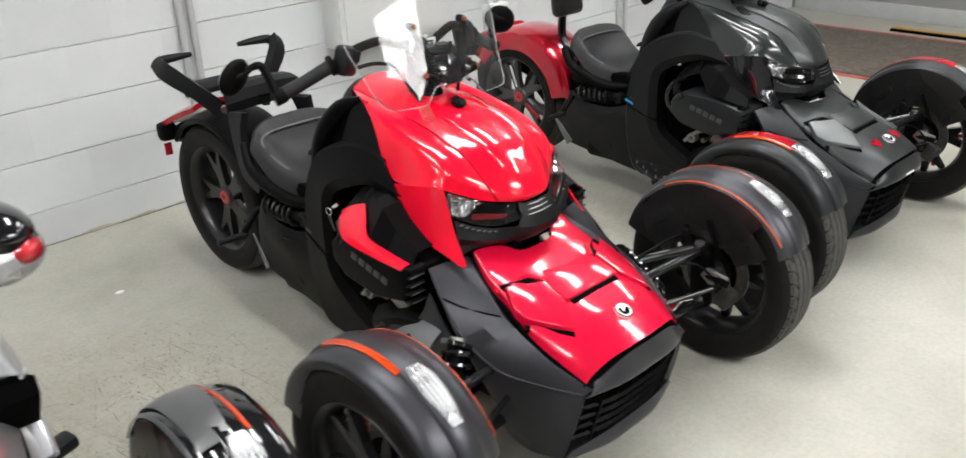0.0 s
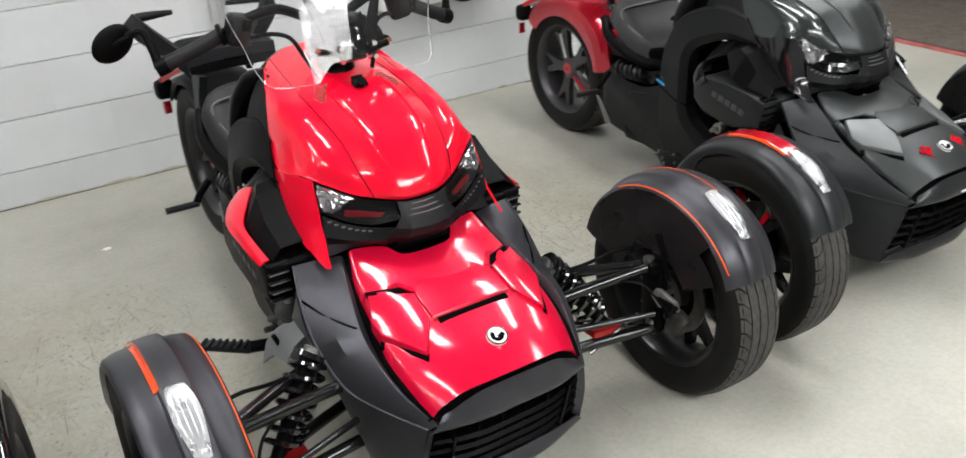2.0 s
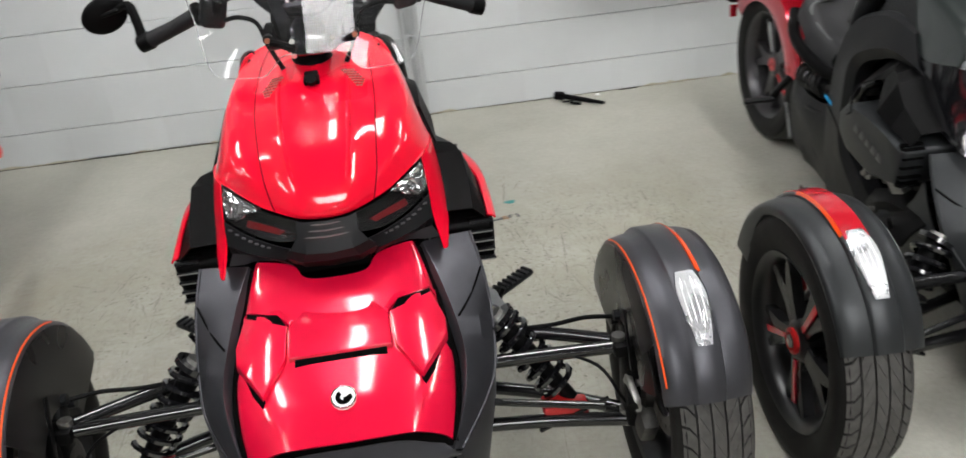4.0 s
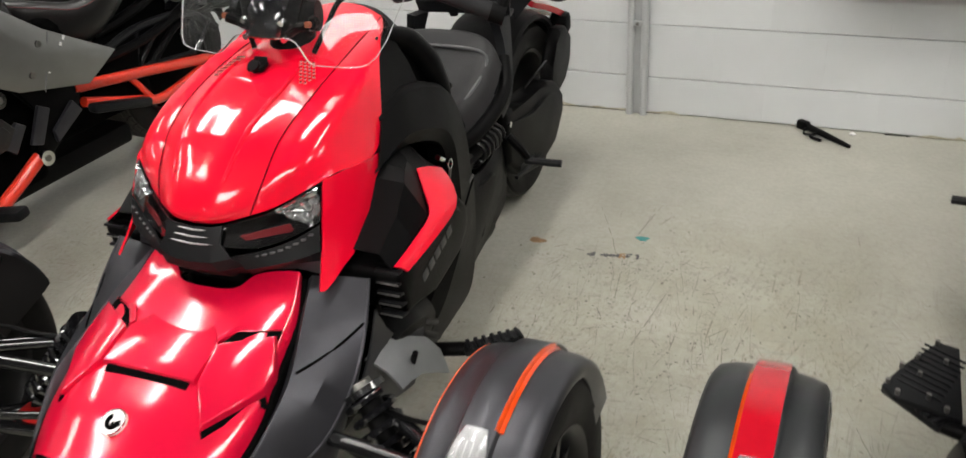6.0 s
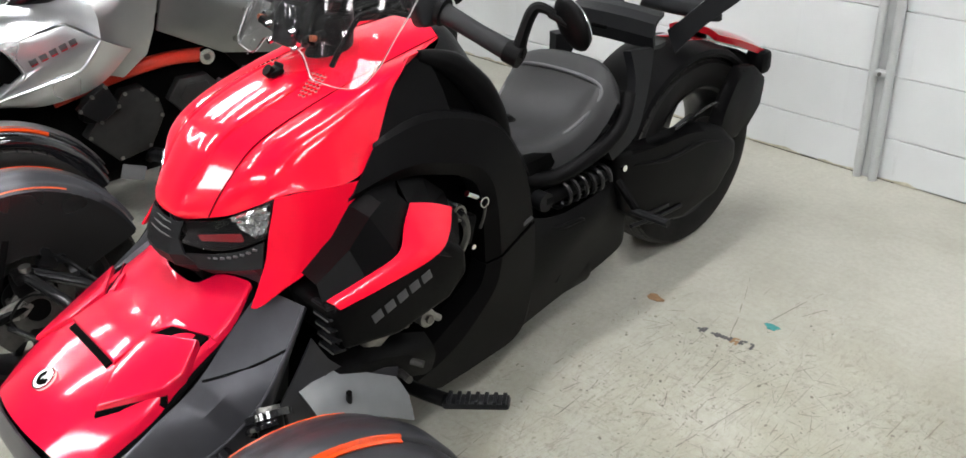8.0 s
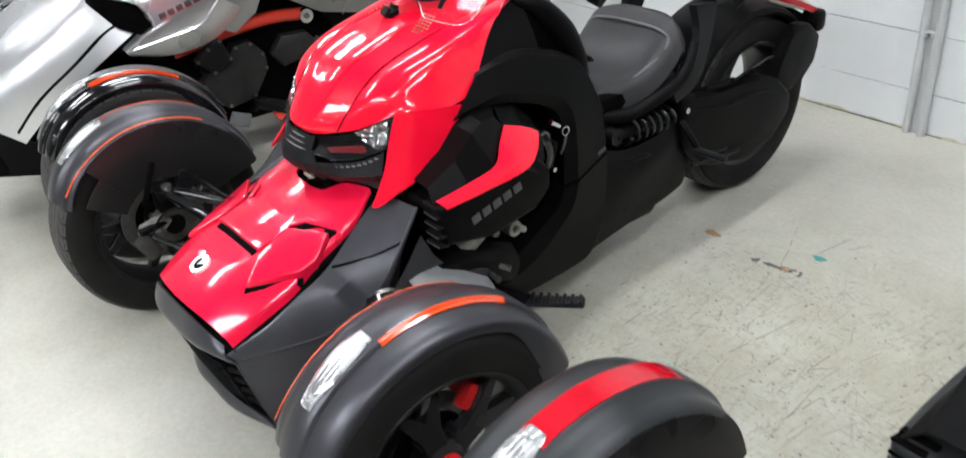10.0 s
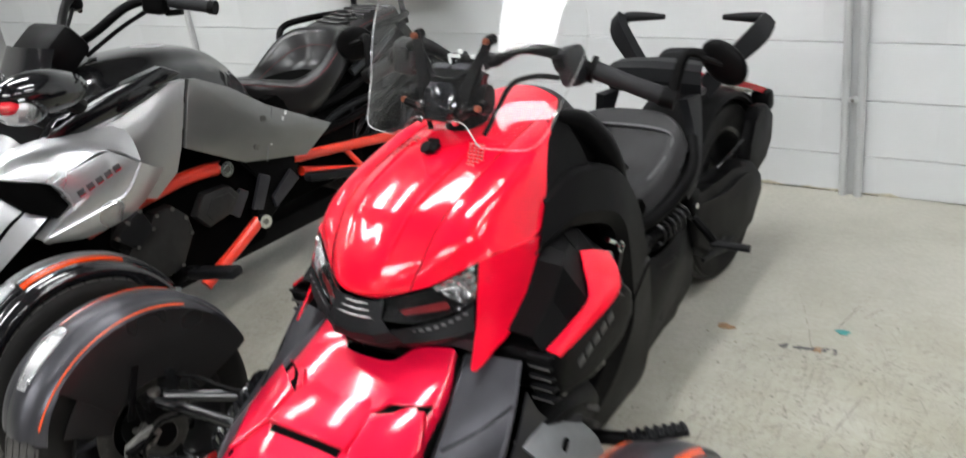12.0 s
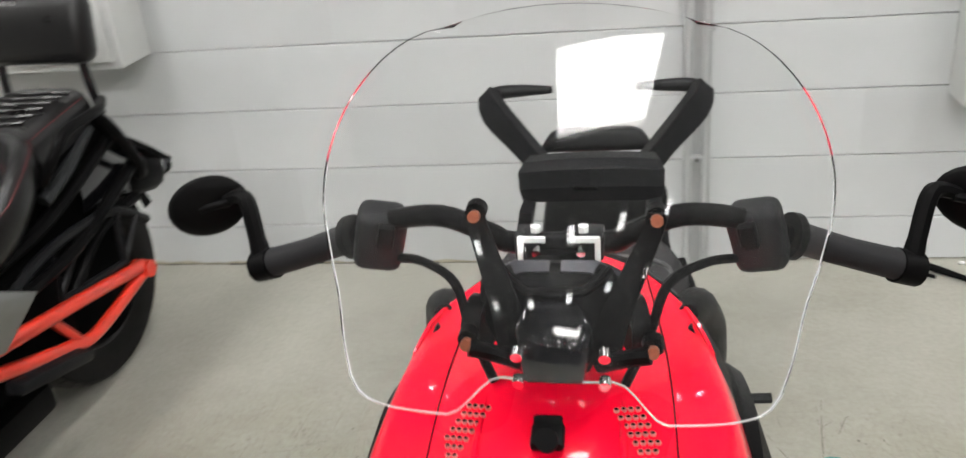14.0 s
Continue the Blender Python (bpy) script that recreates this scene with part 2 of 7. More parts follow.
    m2 = nt.nodes.new("ShaderNodeMath")
    m2.operation = "MULTIPLY"
    link(nt, sr.outputs[0], m2.inputs[0])
    link(nt, worn, m2.inputs[1])
    mx = nt.nodes.new("ShaderNodeMix")
    mx.data_type = "RGBA"
    link(nt, m2.outputs[0], mx.inputs[0])
    link(nt, last, mx.inputs[6])
    mx.inputs[7].default_value = (0.285, 0.268, 0.198, 1)
    last = mx.outputs[2]
    link(nt, last, b.inputs["Base Color"])
    rr = ramp(nt, big.outputs[0], [(0.3, (0.38,) * 3), (0.7, (0.55,) * 3)])
    link(nt, rr.outputs[0], b.inputs["Roughness"])
    bump(nt, b, fine.outputs[0], 0.12, 0.002)
    return m


def block_mat():
    """Thick grey paint over concrete blocks: pores, faint stains, each block a little different."""
    m, nt, b = node_mat("painted_concrete_block")
    info = nt.nodes.new("ShaderNodeObjectInfo")
    n = noise_node(nt, 2.2, 5, 0.6)
    r = ramp(nt, n.outputs[0], [(0.25, (0.53, 0.545, 0.55)), (0.75, (0.60, 0.615, 0.62))])
    hv = nt.nodes.new("ShaderNodeHueSaturation")
    mr = nt.nodes.new("ShaderNodeMapRange")
    link(nt, info.outputs["Random"], mr.inputs[0])
    mr.inputs[3].default_value, mr.inputs[4].default_value = 0.965, 1.035
    link(nt, mr.outputs[0], hv.inputs["Value"])
    link(nt, r.outputs[0], hv.inputs["Color"])
    dirt = noise_node(nt, 7, 6, 0.7, (1, 1, 1.6))
    dr = ramp(nt, dirt.outputs[0], [(0.63, (1, 1, 1)), (0.78, (0.8, 0.79, 0.76))])
    mix = nt.nodes.new("ShaderNodeMix")
    mix.data_type, mix.blend_type = "RGBA", "MULTIPLY"
    mix.inputs[0].default_value = 1
    link(nt, hv.outputs[0], mix.inputs[6])
    link(nt, dr.outputs[0], mix.inputs[7])
    link(nt, mix.outputs[2], b.inputs["Base Color"])
    b.inputs["Roughness"].default_value = 0.5
    p = noise_node(nt, 140, 4, 0.7)
    bump(nt, b, p.outputs[0], 0.22, 0.002)
    return m


FLOORM, BLOCKM = floor_mat(), block_mat()
# ceiling, west and south walls are unseen; dark colours cut the fill light
WALLM = plain("painted_wall", (0.24, 0.24, 0.235), 0.6, 0.0, 0.05, 3, 0.2, 200)
SOUTHM = plain("unseen_dark_wall", (0.1, 0.1, 0.1), 0.6, 0.0, 0.05, 3, 0.2, 200)
CEILM = plain("unseen_dark_ceiling", (0.1, 0.1, 0.098), 0.8, 0.0, 0.04, 3, 0.2, 200)


# ---------- mesh kit ----------
from mathutils.bvhtree import BVHTree


def part(name, bm, mat, parent=None, label="", loc=None, crease=38, flat=False):
    """Links a bmesh as ONE mesh object under a thing or a part."""
    bmesh.ops.recalc_face_normals(bm, faces=bm.faces[:])
    me = bpy.data.meshes.new(name)
    bm.to_mesh(me)
    bm.free()
    me.materials.append(mat)
    if not flat:
        me.polygons.foreach_set("use_smooth", [True] * len(me.polygons))
        me.set_sharp_from_angle(angle=radians(crease))
    ob = new(name, me)
    ob.parent = parent
    if loc is not None:
        ob.location = loc
    if label:
        tagged(ob, label=label)
    return ob


def BM():
    return bmesh.new()


def spline(pts, n):
    """Points on a smooth curve through pts, n steps a span."""
    P = [Vector(p) for p in pts]
    out = []
    for i in range(len(P) - 1):
        a, b, c, d = P[max(i - 1, 0)], P[i], P[i + 1], P[min(i + 2, len(P) - 1)]
        for k in range(n):
            t = k / n
            out.append(0.5 * (2 * b + (c - a) * t + (2 * a - 5 * b + 4 * c - d) * t * t + (3 * b - a - 3 * c + d) * t ** 3))
    return out + [P[-1].copy()]


def flip(p):
    return (-p[0], p[1], p[2])


def sides(pts, s):
    """Points mirrored to the other side where s is -1."""
    return [(p[0] * s, p[1], p[2]) for p in pts]


def flank(pts, s):
    """Like sides(), with the order turned too, so that a sheet's inner face stays inside."""
    q = sides(pts, s)
    return q[::-1] if s < 0 else q


def sym(row):
    """A row of points from the middle plane outwards, completed with its mirror image."""
    return [flip(p) for p in reversed(row[1:])] + list(row)


def surf(rows, nu, nv):
    """A smooth grid through rows of control points."""
    cols = [spline(r, nv) for r in rows]
    lines = [spline([c[j] for c in cols], nu) for j in range(len(cols[0]))]
    return [[lines[j][i] for j in range(len(lines))] for i in range(len(lines[0]))]


def shell(bm, G, th):
    """A grid of points as a sheet of that thickness."""
    R, C = len(G), len(G[0])
    N = [[None] * C for _ in range(R)]
    for i in range(R):
        for j in range(C):
            du = G[min(i + 1, R - 1)][j] - G[max(i - 1, 0)][j]
            dv = G[i][min(j + 1, C - 1)] - G[i][max(j - 1, 0)]
            n = du.cross(dv)
            N[i][j] = n.normalized() if n.length > 1e-12 else Vector((0, 0, 1))
    A = [[bm.verts.new(G[i][j]) for j in range(C)] for i in range(R)]
    B = [[bm.verts.new(G[i][j] - N[i][j] * th) for j in range(C)] for i in range(R)]
    for i in range(R - 1):
        for j in range(C - 1):
            bm.faces.new((A[i][j], A[i + 1][j], A[i + 1][j + 1], A[i][j + 1]))
            bm.faces.new((B[i][j], B[i][j + 1], B[i + 1][j + 1], B[i + 1][j]))
    for i in range(R - 1):
        for j in (0, C - 1):
            bm.faces.new((A[i][j], B[i][j], B[i + 1][j], A[i + 1][j]))
    for j in range(C - 1):
        for i in (0, R - 1):
            bm.faces.new((A[i][j], A[i][j + 1], B[i][j + 1], B[i][j]))
    return bm


def panel(rows, th=0.004, nu=5, nv=5, bm=None):
    return shell(bm or BM(), surf(rows, nu, nv), th)


def tube(pts, r, seg=10, n=5, bm=None):
    """A round bar along a smooth curve; r: one radius or one for each point."""
    bm = bm or BM()
    P = spline(pts, n) if n > 1 else [Vector(p) for p in pts]
    rs = r if isinstance(r, (list, tuple)) else [r] * len(pts)
    rings = []
    up = Vector((0.13, 0.31, 0.94))
    for i, p in enumerate(P):
        d = (P[min(i + 1, len(P) - 1)] - P[max(i - 1, 0)]).normalized()
        a = d.cross(up)
        if a.length < 0.15:
            a = d.cross(Vector((1, 0, 0)))
        a.normalize()
        b = d.cross(a)
        f = i / max(n, 1) if n > 1 else i
        k = min(int(f), len(rs) - 1)
        q = rs[k] + (rs[min(k + 1, len(rs) - 1)] - rs[k]) * (f - k)
        up = b if b.dot(up) > 0 else -b
        rings.append([bm.verts.new(p + q * (a * math.cos(t) + up * math.sin(t))) for t in [2 * math.pi * s / seg for s in range(seg)]])
    for u, v in zip(rings, rings[1:]):
        for s in range(seg):
            bm.faces.new((u[s], u[(s + 1) % seg], v[(s + 1) % seg], v[s]))
    bm.faces.new(rings[0])
    bm.faces.new(rings[-1])
    return bm


def bar(p, q, r, seg=12, bm=None):
    return tube([p, q], r, seg, 1, bm)


def box(c, s, bev=0.0, rot=(0, 0, 0), bm=None, seg=2):
    bm = bm or BM()
    m = pose(*c, *rot) @ Matrix.Diagonal((*s, 1))
    g = bmesh.ops.create_cube(bm, size=1, matrix=m)
    if bev:
        es = list({e for v in g["verts"] for e in v.link_edges})
        bmesh.ops.bevel(bm, geom=es, offset=bev, segments=seg, affect="EDGES", profile=0.5)
    return bm


def prism(poly, d, m=None, bev=0.0, bm=None, seg=2):
    """A flat outline (u, v), d thick along w, laid by the matrix m."""
    bm = bm or BM()
    m = m or Matrix()
    a = [bm.verts.new(m @ Vector((u, v, 0))) for u, v in poly]
    b = [bm.verts.new(m @ Vector((u, v, d))) for u, v in poly]
    k = len(poly)
    fs = [bm.faces.new(a), bm.faces.new(b)] + [bm.faces.new((a[i], a[(i + 1) % k], b[(i + 1) % k], b[i])) for i in range(k)]
    if bev:
        es = list({e for f in fs for e in f.edges})
        bmesh.ops.bevel(bm, geom=es, offset=bev, segments=seg, affect="EDGES", profile=0.5)
    return bm


def bulged(poly, d, bulge, m=None, bm=None, fold=0.012):
    """A gently bulged cover with an outline (u, v): d thick, its middle standing out by bulge, edges rolled."""
    bm = bm or BM()
    m = m or Matrix()
    fine = []
    for i, p in enumerate(poly):
        q = poly[(i + 1) % len(poly)]
        n = max(1, int(math.hypot(q[0] - p[0], q[1] - p[1]) / 0.05))
        fine += [(p[0] + (q[0] - p[0]) * j / n, p[1] + (q[1] - p[1]) * j / n) for j in range(n)]
    cu, cv = sum(p[0] for p in fine) / len(fine), sum(p[1] for p in fine) / len(fine)
    size = max(math.hypot(u - cu, v - cv) for u, v in fine)
    sg = 1 if d > 0 else -1
    rings = [[bm.verts.new(m @ Vector((u, v, 0))) for u, v in fine]]
    for k, h in ((1.0, -0.6 * fold), (1 - 0.35 * fold / size, -0.15 * fold), (1 - fold / size, 0.0), (0.7, 0.45), (0.4, 0.8), (0.15, 0.97)):
        w = d + (h * sg if h < 0 else h * bulge * sg)
        rings.append([bm.verts.new(m @ Vector((cu + (u - cu) * k, cv + (v - cv) * k, w))) for u, v in fine])
    n = len(fine)
    for a, b in zip(rings, rings[1:]):
        for i in range(n):
            bm.faces.new((a[i], a[(i + 1) % n], b[(i + 1) % n], b[i]))
    bm.faces.new(rings[0])
    bm.faces.new(rings[-1])
    return bm


# outline axes (u, v, w) laid onto (y, z, x): a plate seen from the side
SIDE = Matrix(((0, 0, 1, 0), (1, 0, 0, 0), (0, 1, 0, 0), (0, 0, 0, 1)))
# outline axes laid onto (x, z, y): a plate seen from the front
FRONT = Matrix(((1, 0, 0, 0), (0, 0, 1, 0), (0, 1, 0, 0), (0, 0, 0, 1)))


def at_x(x):
    return Matrix.Translation((x, 0, 0)) @ SIDE


def at_y(y):
    return Matrix.Translation((0, y, 0)) @ FRONT


def lathe(prof, seg=48, closed=False, bm=None, m=None, a0=0.0, a1=360.0):
    """Turns a profile of (radius, x) round the x axis."""
    bm = bm or BM()
    m = m or Matrix()
    full = abs(a1 - a0) > 359.9
    ring = []
    steps = seg if full else seg + 1
    for k in range(steps):
        t = radians(a0 + (a1 - a0) * k / seg)
        ring.append([bm.verts.new(m @ Vector((x, -r * math.sin(t), r * math.cos(t)))) for r, x in prof])
    n = len(prof)
    for k in range(seg if full else seg):
        u, v = ring[k], ring[(k + 1) % steps]
        for j in range(n if closed else n - 1):
            q = (u[j], u[(j + 1) % n], v[(j + 1) % n], v[j])
            bm.faces.new(q)
    if closed and not full:
        bm.faces.new(ring[0])
        bm.faces.new(ring[-1])
    return bm


def disc(r, x0, x1, seg=24, bm=None, m=None):
    return lathe([(0.0001, x0), (r, x0), (r, x1), (0.0001, x1)], seg, False, bm, m)


def ball(c, s, bm=None, u=20, v=12, rot=(0, 0, 0)):
    bm = bm or BM()
    bmesh.ops.create_uvsphere(bm, u_segments=u, v_segments=v, radius=1, matrix=pose(*c, *rot) @ Matrix.Diagonal((*s, 1)))
    return bm


TREES = {}


def on_surface(G, x, y):
    """Height of a grid of points at the plan place (x, y)."""
    key = id(G)
    if key not in TREES:
        C = len(G[0])
        verts = [p for r in G for p in r]
        quads = [(i * C + j, i * C + j + 1, i * C + C + j + 1, i * C + C + j) for i in range(len(G) - 1) for j in range(C - 1)]
        TREES[key] = (BVHTree.FromPolygons(verts, quads), G)
    tree = TREES[key][0]
    hit = tree.ray_cast(Vector((x, y, 3)), Vector((0, 0, -1)))[0]
    if hit is None:
        hit = min((p for r in G for p in r), key=lambda p: (p.x - x) ** 2 + (p.y - y) ** 2)
    return hit.z


# ---------- three-wheeler ----------
def tyre_bm(R, half, rim):
    h = half
    prof = [(rim - 0.004, -h * 0.84), (rim + 0.012, -h * 0.96), (rim + 0.045, -h * 1.03), (R - 0.02, -h * 0.98), (R - 0.008, -h * 0.82), (R - 0.006, -h * 0.5),
            (R - 0.006, h * 0.5), (R - 0.008, h * 0.82), (R - 0.02, h * 0.98), (rim + 0.045, h * 1.03), (rim + 0.012, h * 0.96), (rim - 0.004, h * 0.84)]
    return lathe(prof, 64)


def tread_bm(R, half, count=46):
    """Three ribs with slanted slits between two shoulders of notched blocks, round the tyre."""
    bm = BM()
    w = half * 2 * 0.9
    ribs = [(-0.5, -0.325), (-0.295, -0.115), (-0.085, 0.085), (0.115, 0.295), (0.325, 0.5)]
    step = 2 * math.pi / count
    for i in range(count):
        for j, (u0, u1) in enumerate(ribs):
            edge = j in (0, 4)
            sl = (0.5 if edge else 1.1) * step * (1 if j in (0, 1, 2) else -1)
            gap = (0.16 if edge else 0.045) * step
            t0 = i * step + (j % 3) * step * 0.37
            t1 = t0 + step - gap
            vs = []
            for q in (R - 0.009, R):
                for u, f in ((u0, 0), ((u0 + u1) / 2, 0.5 if not edge else (0.2 if j == 0 else 0.8)), (u1, 1)):
                    rr = q - 0.012 * (abs(u) / 0.5) ** 5
                    for t in (t0 + sl * f, t1 + sl * f):
                        vs.append(bm.verts.new((u * w, -rr * math.sin(t), rr * math.cos(t))))
            a0, a1, b0, b1, c0, c1, d0, d1, e0, e1, f0, f1 = vs
            for q in ((d0, d1, e1, e0), (e0, e1, f1, f0), (a0, a1, d1, d0), (c0, f0, f1, c1), (a0, d0, e0, b0), (b0, e0, f0, c0), (a1, b1, e1, d1), (b1, c1, f1, e1)):
                bm.faces.new(q)
    return bm


def wheel(root, name, loc, R, half, rimr, out, sch, rear=False, turn=0):
    """A wheel with its tyre; out: +1 or -1, the side that its face looks to."""
    h = half
    bm = lathe([(rimr, h * 0.9), (rimr + 0.003, h * 0.82), (rimr - 0.012, h * 0.66), (rimr - 0.016, -h * 0.5), (rimr + 0.003, -h * 0.82), (rimr, -h * 0.9),
                (rimr - 0.01, -h * 0.84), (rimr - 0.026, -h * 0.4), (rimr - 0.024, h * 0.5), (rimr - 0.012, h * 0.82)], 56, True)
    face = h * 0.45
    lathe([(0.0001, face - 0.045), (0.05, face - 0.045), (0.05, face + 0.004), (0.036, face + 0.016), (0.0001, face + 0.016)], 28, False, bm)
    w = part(name, bm, RIMG if rear and sch["grey"] else RIM, root, loc=loc)
    if out < 0:
        w.rotation_euler = (0, 0, math.pi)
    n = 5
    for k in range(n):
        a = radians(360 / n * k + turn)
        m = Matrix.Rotation(a, 4, "X") @ at_x(face - 0.018)
        r1 = rimr - 0.012
        body = [(-0.025, 0.03), (-0.02, 0.085), (-0.057, r1 - 0.012), (-0.05, r1 - 0.002), (-0.037, r1 - 0.002), (-0.002, 0.112), (0.028, r1 - 0.03), (0.035, r1 - 0.001), (0.048, r1 - 0.004), (0.045, r1 - 0.034), (0.02, 0.09), (0.025, 0.03)]
        sp = part("spoke", prism(body, 0.026, m, 0.004, seg=1), RIMG if rear else RIMF, w, crease=20)
        if rear and not sch["grey"]:
            sp.data.materials[0] = RIM
        if k % 5 in ((0, 3) if rear else (1, 2, 4)) and sch["grey"]:
            m2 = Matrix.Rotation(a, 4, "X") @ at_x(face + 0.009)
            part("spoke_inlay", prism([(-0.006, 0.05), (-0.012, r1 - 0.03), (0.004, r1 - 0.03), (0.006, 0.05)], 0.004, m2), REDTAPE if k != 0 else CHROME, w, "red spoke inlay" if k else "silver spoke inlay")
    part("tyre", tyre_bm(R, h, rimr), RUBBER, w)
    part("tread", tread_bm(R, h, 46 if not rear else 44), TREAD, w, "worn block tread")
    if not rear:
        part("hub_ring", lathe([(0.03, face + 0.014), (0.03, face + 0.022), (0.022, face + 0.026), (0.022, face + 0.014)], 24, True), REDPART, w, "red hub ring")
        # backing disc added so the space between the spokes stays dark
        part("spoke_backing", disc(0.085, -h * 0.12, -h * 0.12 + 0.006, 40), DARK, w, "black disc added behind the spokes")
        for k in range(5):
            a = radians(72 * k + turn + 34)
            part("hub_lug", bar((face - 0.03, 0.062 * math.cos(a), 0.062 * math.sin(a)), (face + 0.002, 0.062 * math.cos(a), 0.062 * math.sin(a)), 0.009, 10), RIM, w)
        hn = part("hub_nut", disc(0.016, face + 0.012, face + 0.026, 6), STEEL, w, "bright hub nut")
        part("nut_core", disc(0.007, face + 0.026, face + 0.03, 12), CHROME, hn)
        bd = lathe([(0.118, -h * 0.3), (0.118, -h * 0.3 - 0.005), (0.08, -h * 0.3 - 0.005), (0.08, -h * 0.3)], 40, True)
        for k in range(18):
            bar((-h * 0.3 - 0.007, 0.1 * math.cos(k * 0.349), 0.1 * math.sin(k * 0.349)), (-h * 0.3 + 0.002, 0.1 * math.cos(k * 0.349), 0.1 * math.sin(k * 0.349)), 0.004, 6, bd)
        part("brake_disc", bd, STEEL, w, "drilled steel brake disc")
    else:
        part("hub_ring", lathe([(0.026, face + 0.012), (0.026, face + 0.02), (0.012, face + 0.02), (0.012, face + 0.012)], 20, True), REDPART, w, "red hub ring")
    return w


def arc_pt(c, x, r, phi):
    """A point round the wheel axis; phi: degrees from straight up towards the nose."""
    t = radians(phi)
    return Vector((x, c[1] - r * math.sin(t), c[2] + r * math.cos(t)))


def arc_shell(c, prof, p0, p1, n, th, bm=None):
    prof = prof[::-1] if c[0] < 0 else prof
    G = [[arc_pt(c, c[0] + x, r, p0 + (p1 - p0) * i / n) for x, r in prof] for i in range(n + 1)]
    return shell(bm or BM(), G, th)


FEND = [(0.086, 0.272), (0.091, 0.286), (0.084, 0.297), (0.062, 0.304), (0.04, 0.306), (0.033, 0.306), (0.031, 0.312), (0.028, 0.315), (-0.022, 0.315), (-0.026, 0.312),
        (-0.031, 0.305), (-0.055, 0.302), (-0.074, 0.297), (-0.082, 0.284)]


def fender(root, s, sch, c0=(0.648, 0.003, 0.293), gloss=None):
    """A front mudguard with its raised spine, marker lamp and reflector."""
    c = (c0[0] * s, c0[1], c0[2])
    prof = [(x * s, r) for x, r in FEND][::s]
    main = gloss or (CHARCOAL_DARK if sch["grey"] else CHARCOAL)
    G = []
    P0, P1, n = 63, -72, 36
    for i in range(n + 1):
        ph = P0 + (P1 - P0) * i / n
        e = max(0, (ph - 40) / 23)
        k = max(0, (-ph - 58) / 20)
        g = min(1, max(0, (-ph - 32) / 30))
        G.append([arc_pt(c, c[0] + x * (1 - 0.05 * e * e) - 0.003 * s * e, r - 0.012 * e * e - 0.004 * k - (0.042 * g if r < 0.285 else 0), ph) for x, r in prof])
    f = part("front_fender", shell(BM(), G, 0.004), main, root, crease=62)
    inner = [(-0.082 * s, 0.288), (-0.086 * s, 0.262), (-0.085 * s, 0.2), (-0.082 * s, 0.13)]
    part("inner_guard", arc_shell(c, inner, 40, -72, 22, 0.003), GUARD, f)
    part("guard_leg", arc_shell(c, [(-0.085 * s, 0.24), (-0.09 * s, 0.2), (-0.085 * s, 0.13)], 60, 40, 4, 0.003), GUARD, f)
    part("inner_rib", prism([(-0.07, 0.37), (-0.055, 0.365), (-0.005, 0.48), (-0.02, 0.485)], 0.004 * s, at_x(c[0] - 0.0915 * s), 0.0015), BLACK, f)
    if not sch["grey"] and not gloss:
        part("edge_stripe", arc_shell(c, [(-0.0762 * s, 0.2972), (-0.0782 * s, 0.2942)], 56, -30, 24, 0.0015), ORANGE_LINE, f, "thin orange edge stripe")
    if sch["grey"]:
        part("reflector", arc_shell(c, [(0.033 * s, 0.3105), (0.031 * s, 0.3135), (0.027 * s, 0.3168)], 18, -20, 12, 0.002), ORANGE, f, "orange side reflector")
        part("tape_band", arc_shell(c, [(0.027 * s, 0.3168), (0.0 * s, 0.317), (-0.022 * s, 0.3168)], 20, -34, 18, 0.002), REDTAPE, f, "wide red tape band")
    else:
        part("reflector", arc_shell(c, [(0.0385 * s, 0.3085), (0.0325 * s, 0.3105), (0.0300 * s, 0.3145), (0.0275 * s, 0.3163)], 16, -34, 18, 0.003), ORANGE, f, "orange side reflector")
    G, H = [], []
    for i in range(11):
        t = i / 10
        ph = 17 + 27 * t
        wo = 0.020 + 0.010 * min(1, t / 0.25) - 0.014 * max(0, (t - 0.45) / 0.55)
        wi = -0.014 - 0.010 * min(1, t / 0.25) + 0.012 * max(0, (t - 0.45) / 0.55)
        row = [wo + (wi - wo) * j / 6 for j in range(7)]
        dome = [0.0, 0.005, 0.007, 0.0075, 0.007, 0.005, 0.0]
        end = 1 if 0 < i < 10 else 0.3
        G.append([arc_pt(c, c[0] + x * s, 0.317 + d * end - 0.003 * t, ph) for x, d in zip(row, dome)][::s])
        H.append([arc_pt(c, c[0] + x * s * 0.94, 0.3165 - 0.003 * t, ph) for x in row][::s])
    part("lamp_backing", shell(BM(), H, 0.003), LAMPSIL, f, "bright lamp reflector")
    lm = part("lamp_lens", shell(BM(), G, 0.003), LENS, f, "clear ribbed marker lens")
    lm.visible_shadow = False
    for j in range(4):
        x = (0.018 - 0.0105 * j) * s
        part("lens_rib", tube([arc_pt(c, c[0] + x * 0.9, 0.318, 21), arc_pt(c, c[0] + x, 0.3175, 31), arc_pt(c, c[0] + x * 0.7, 0.3155, 41)], 0.0016, 6, 3), WHITE, f)
    return f


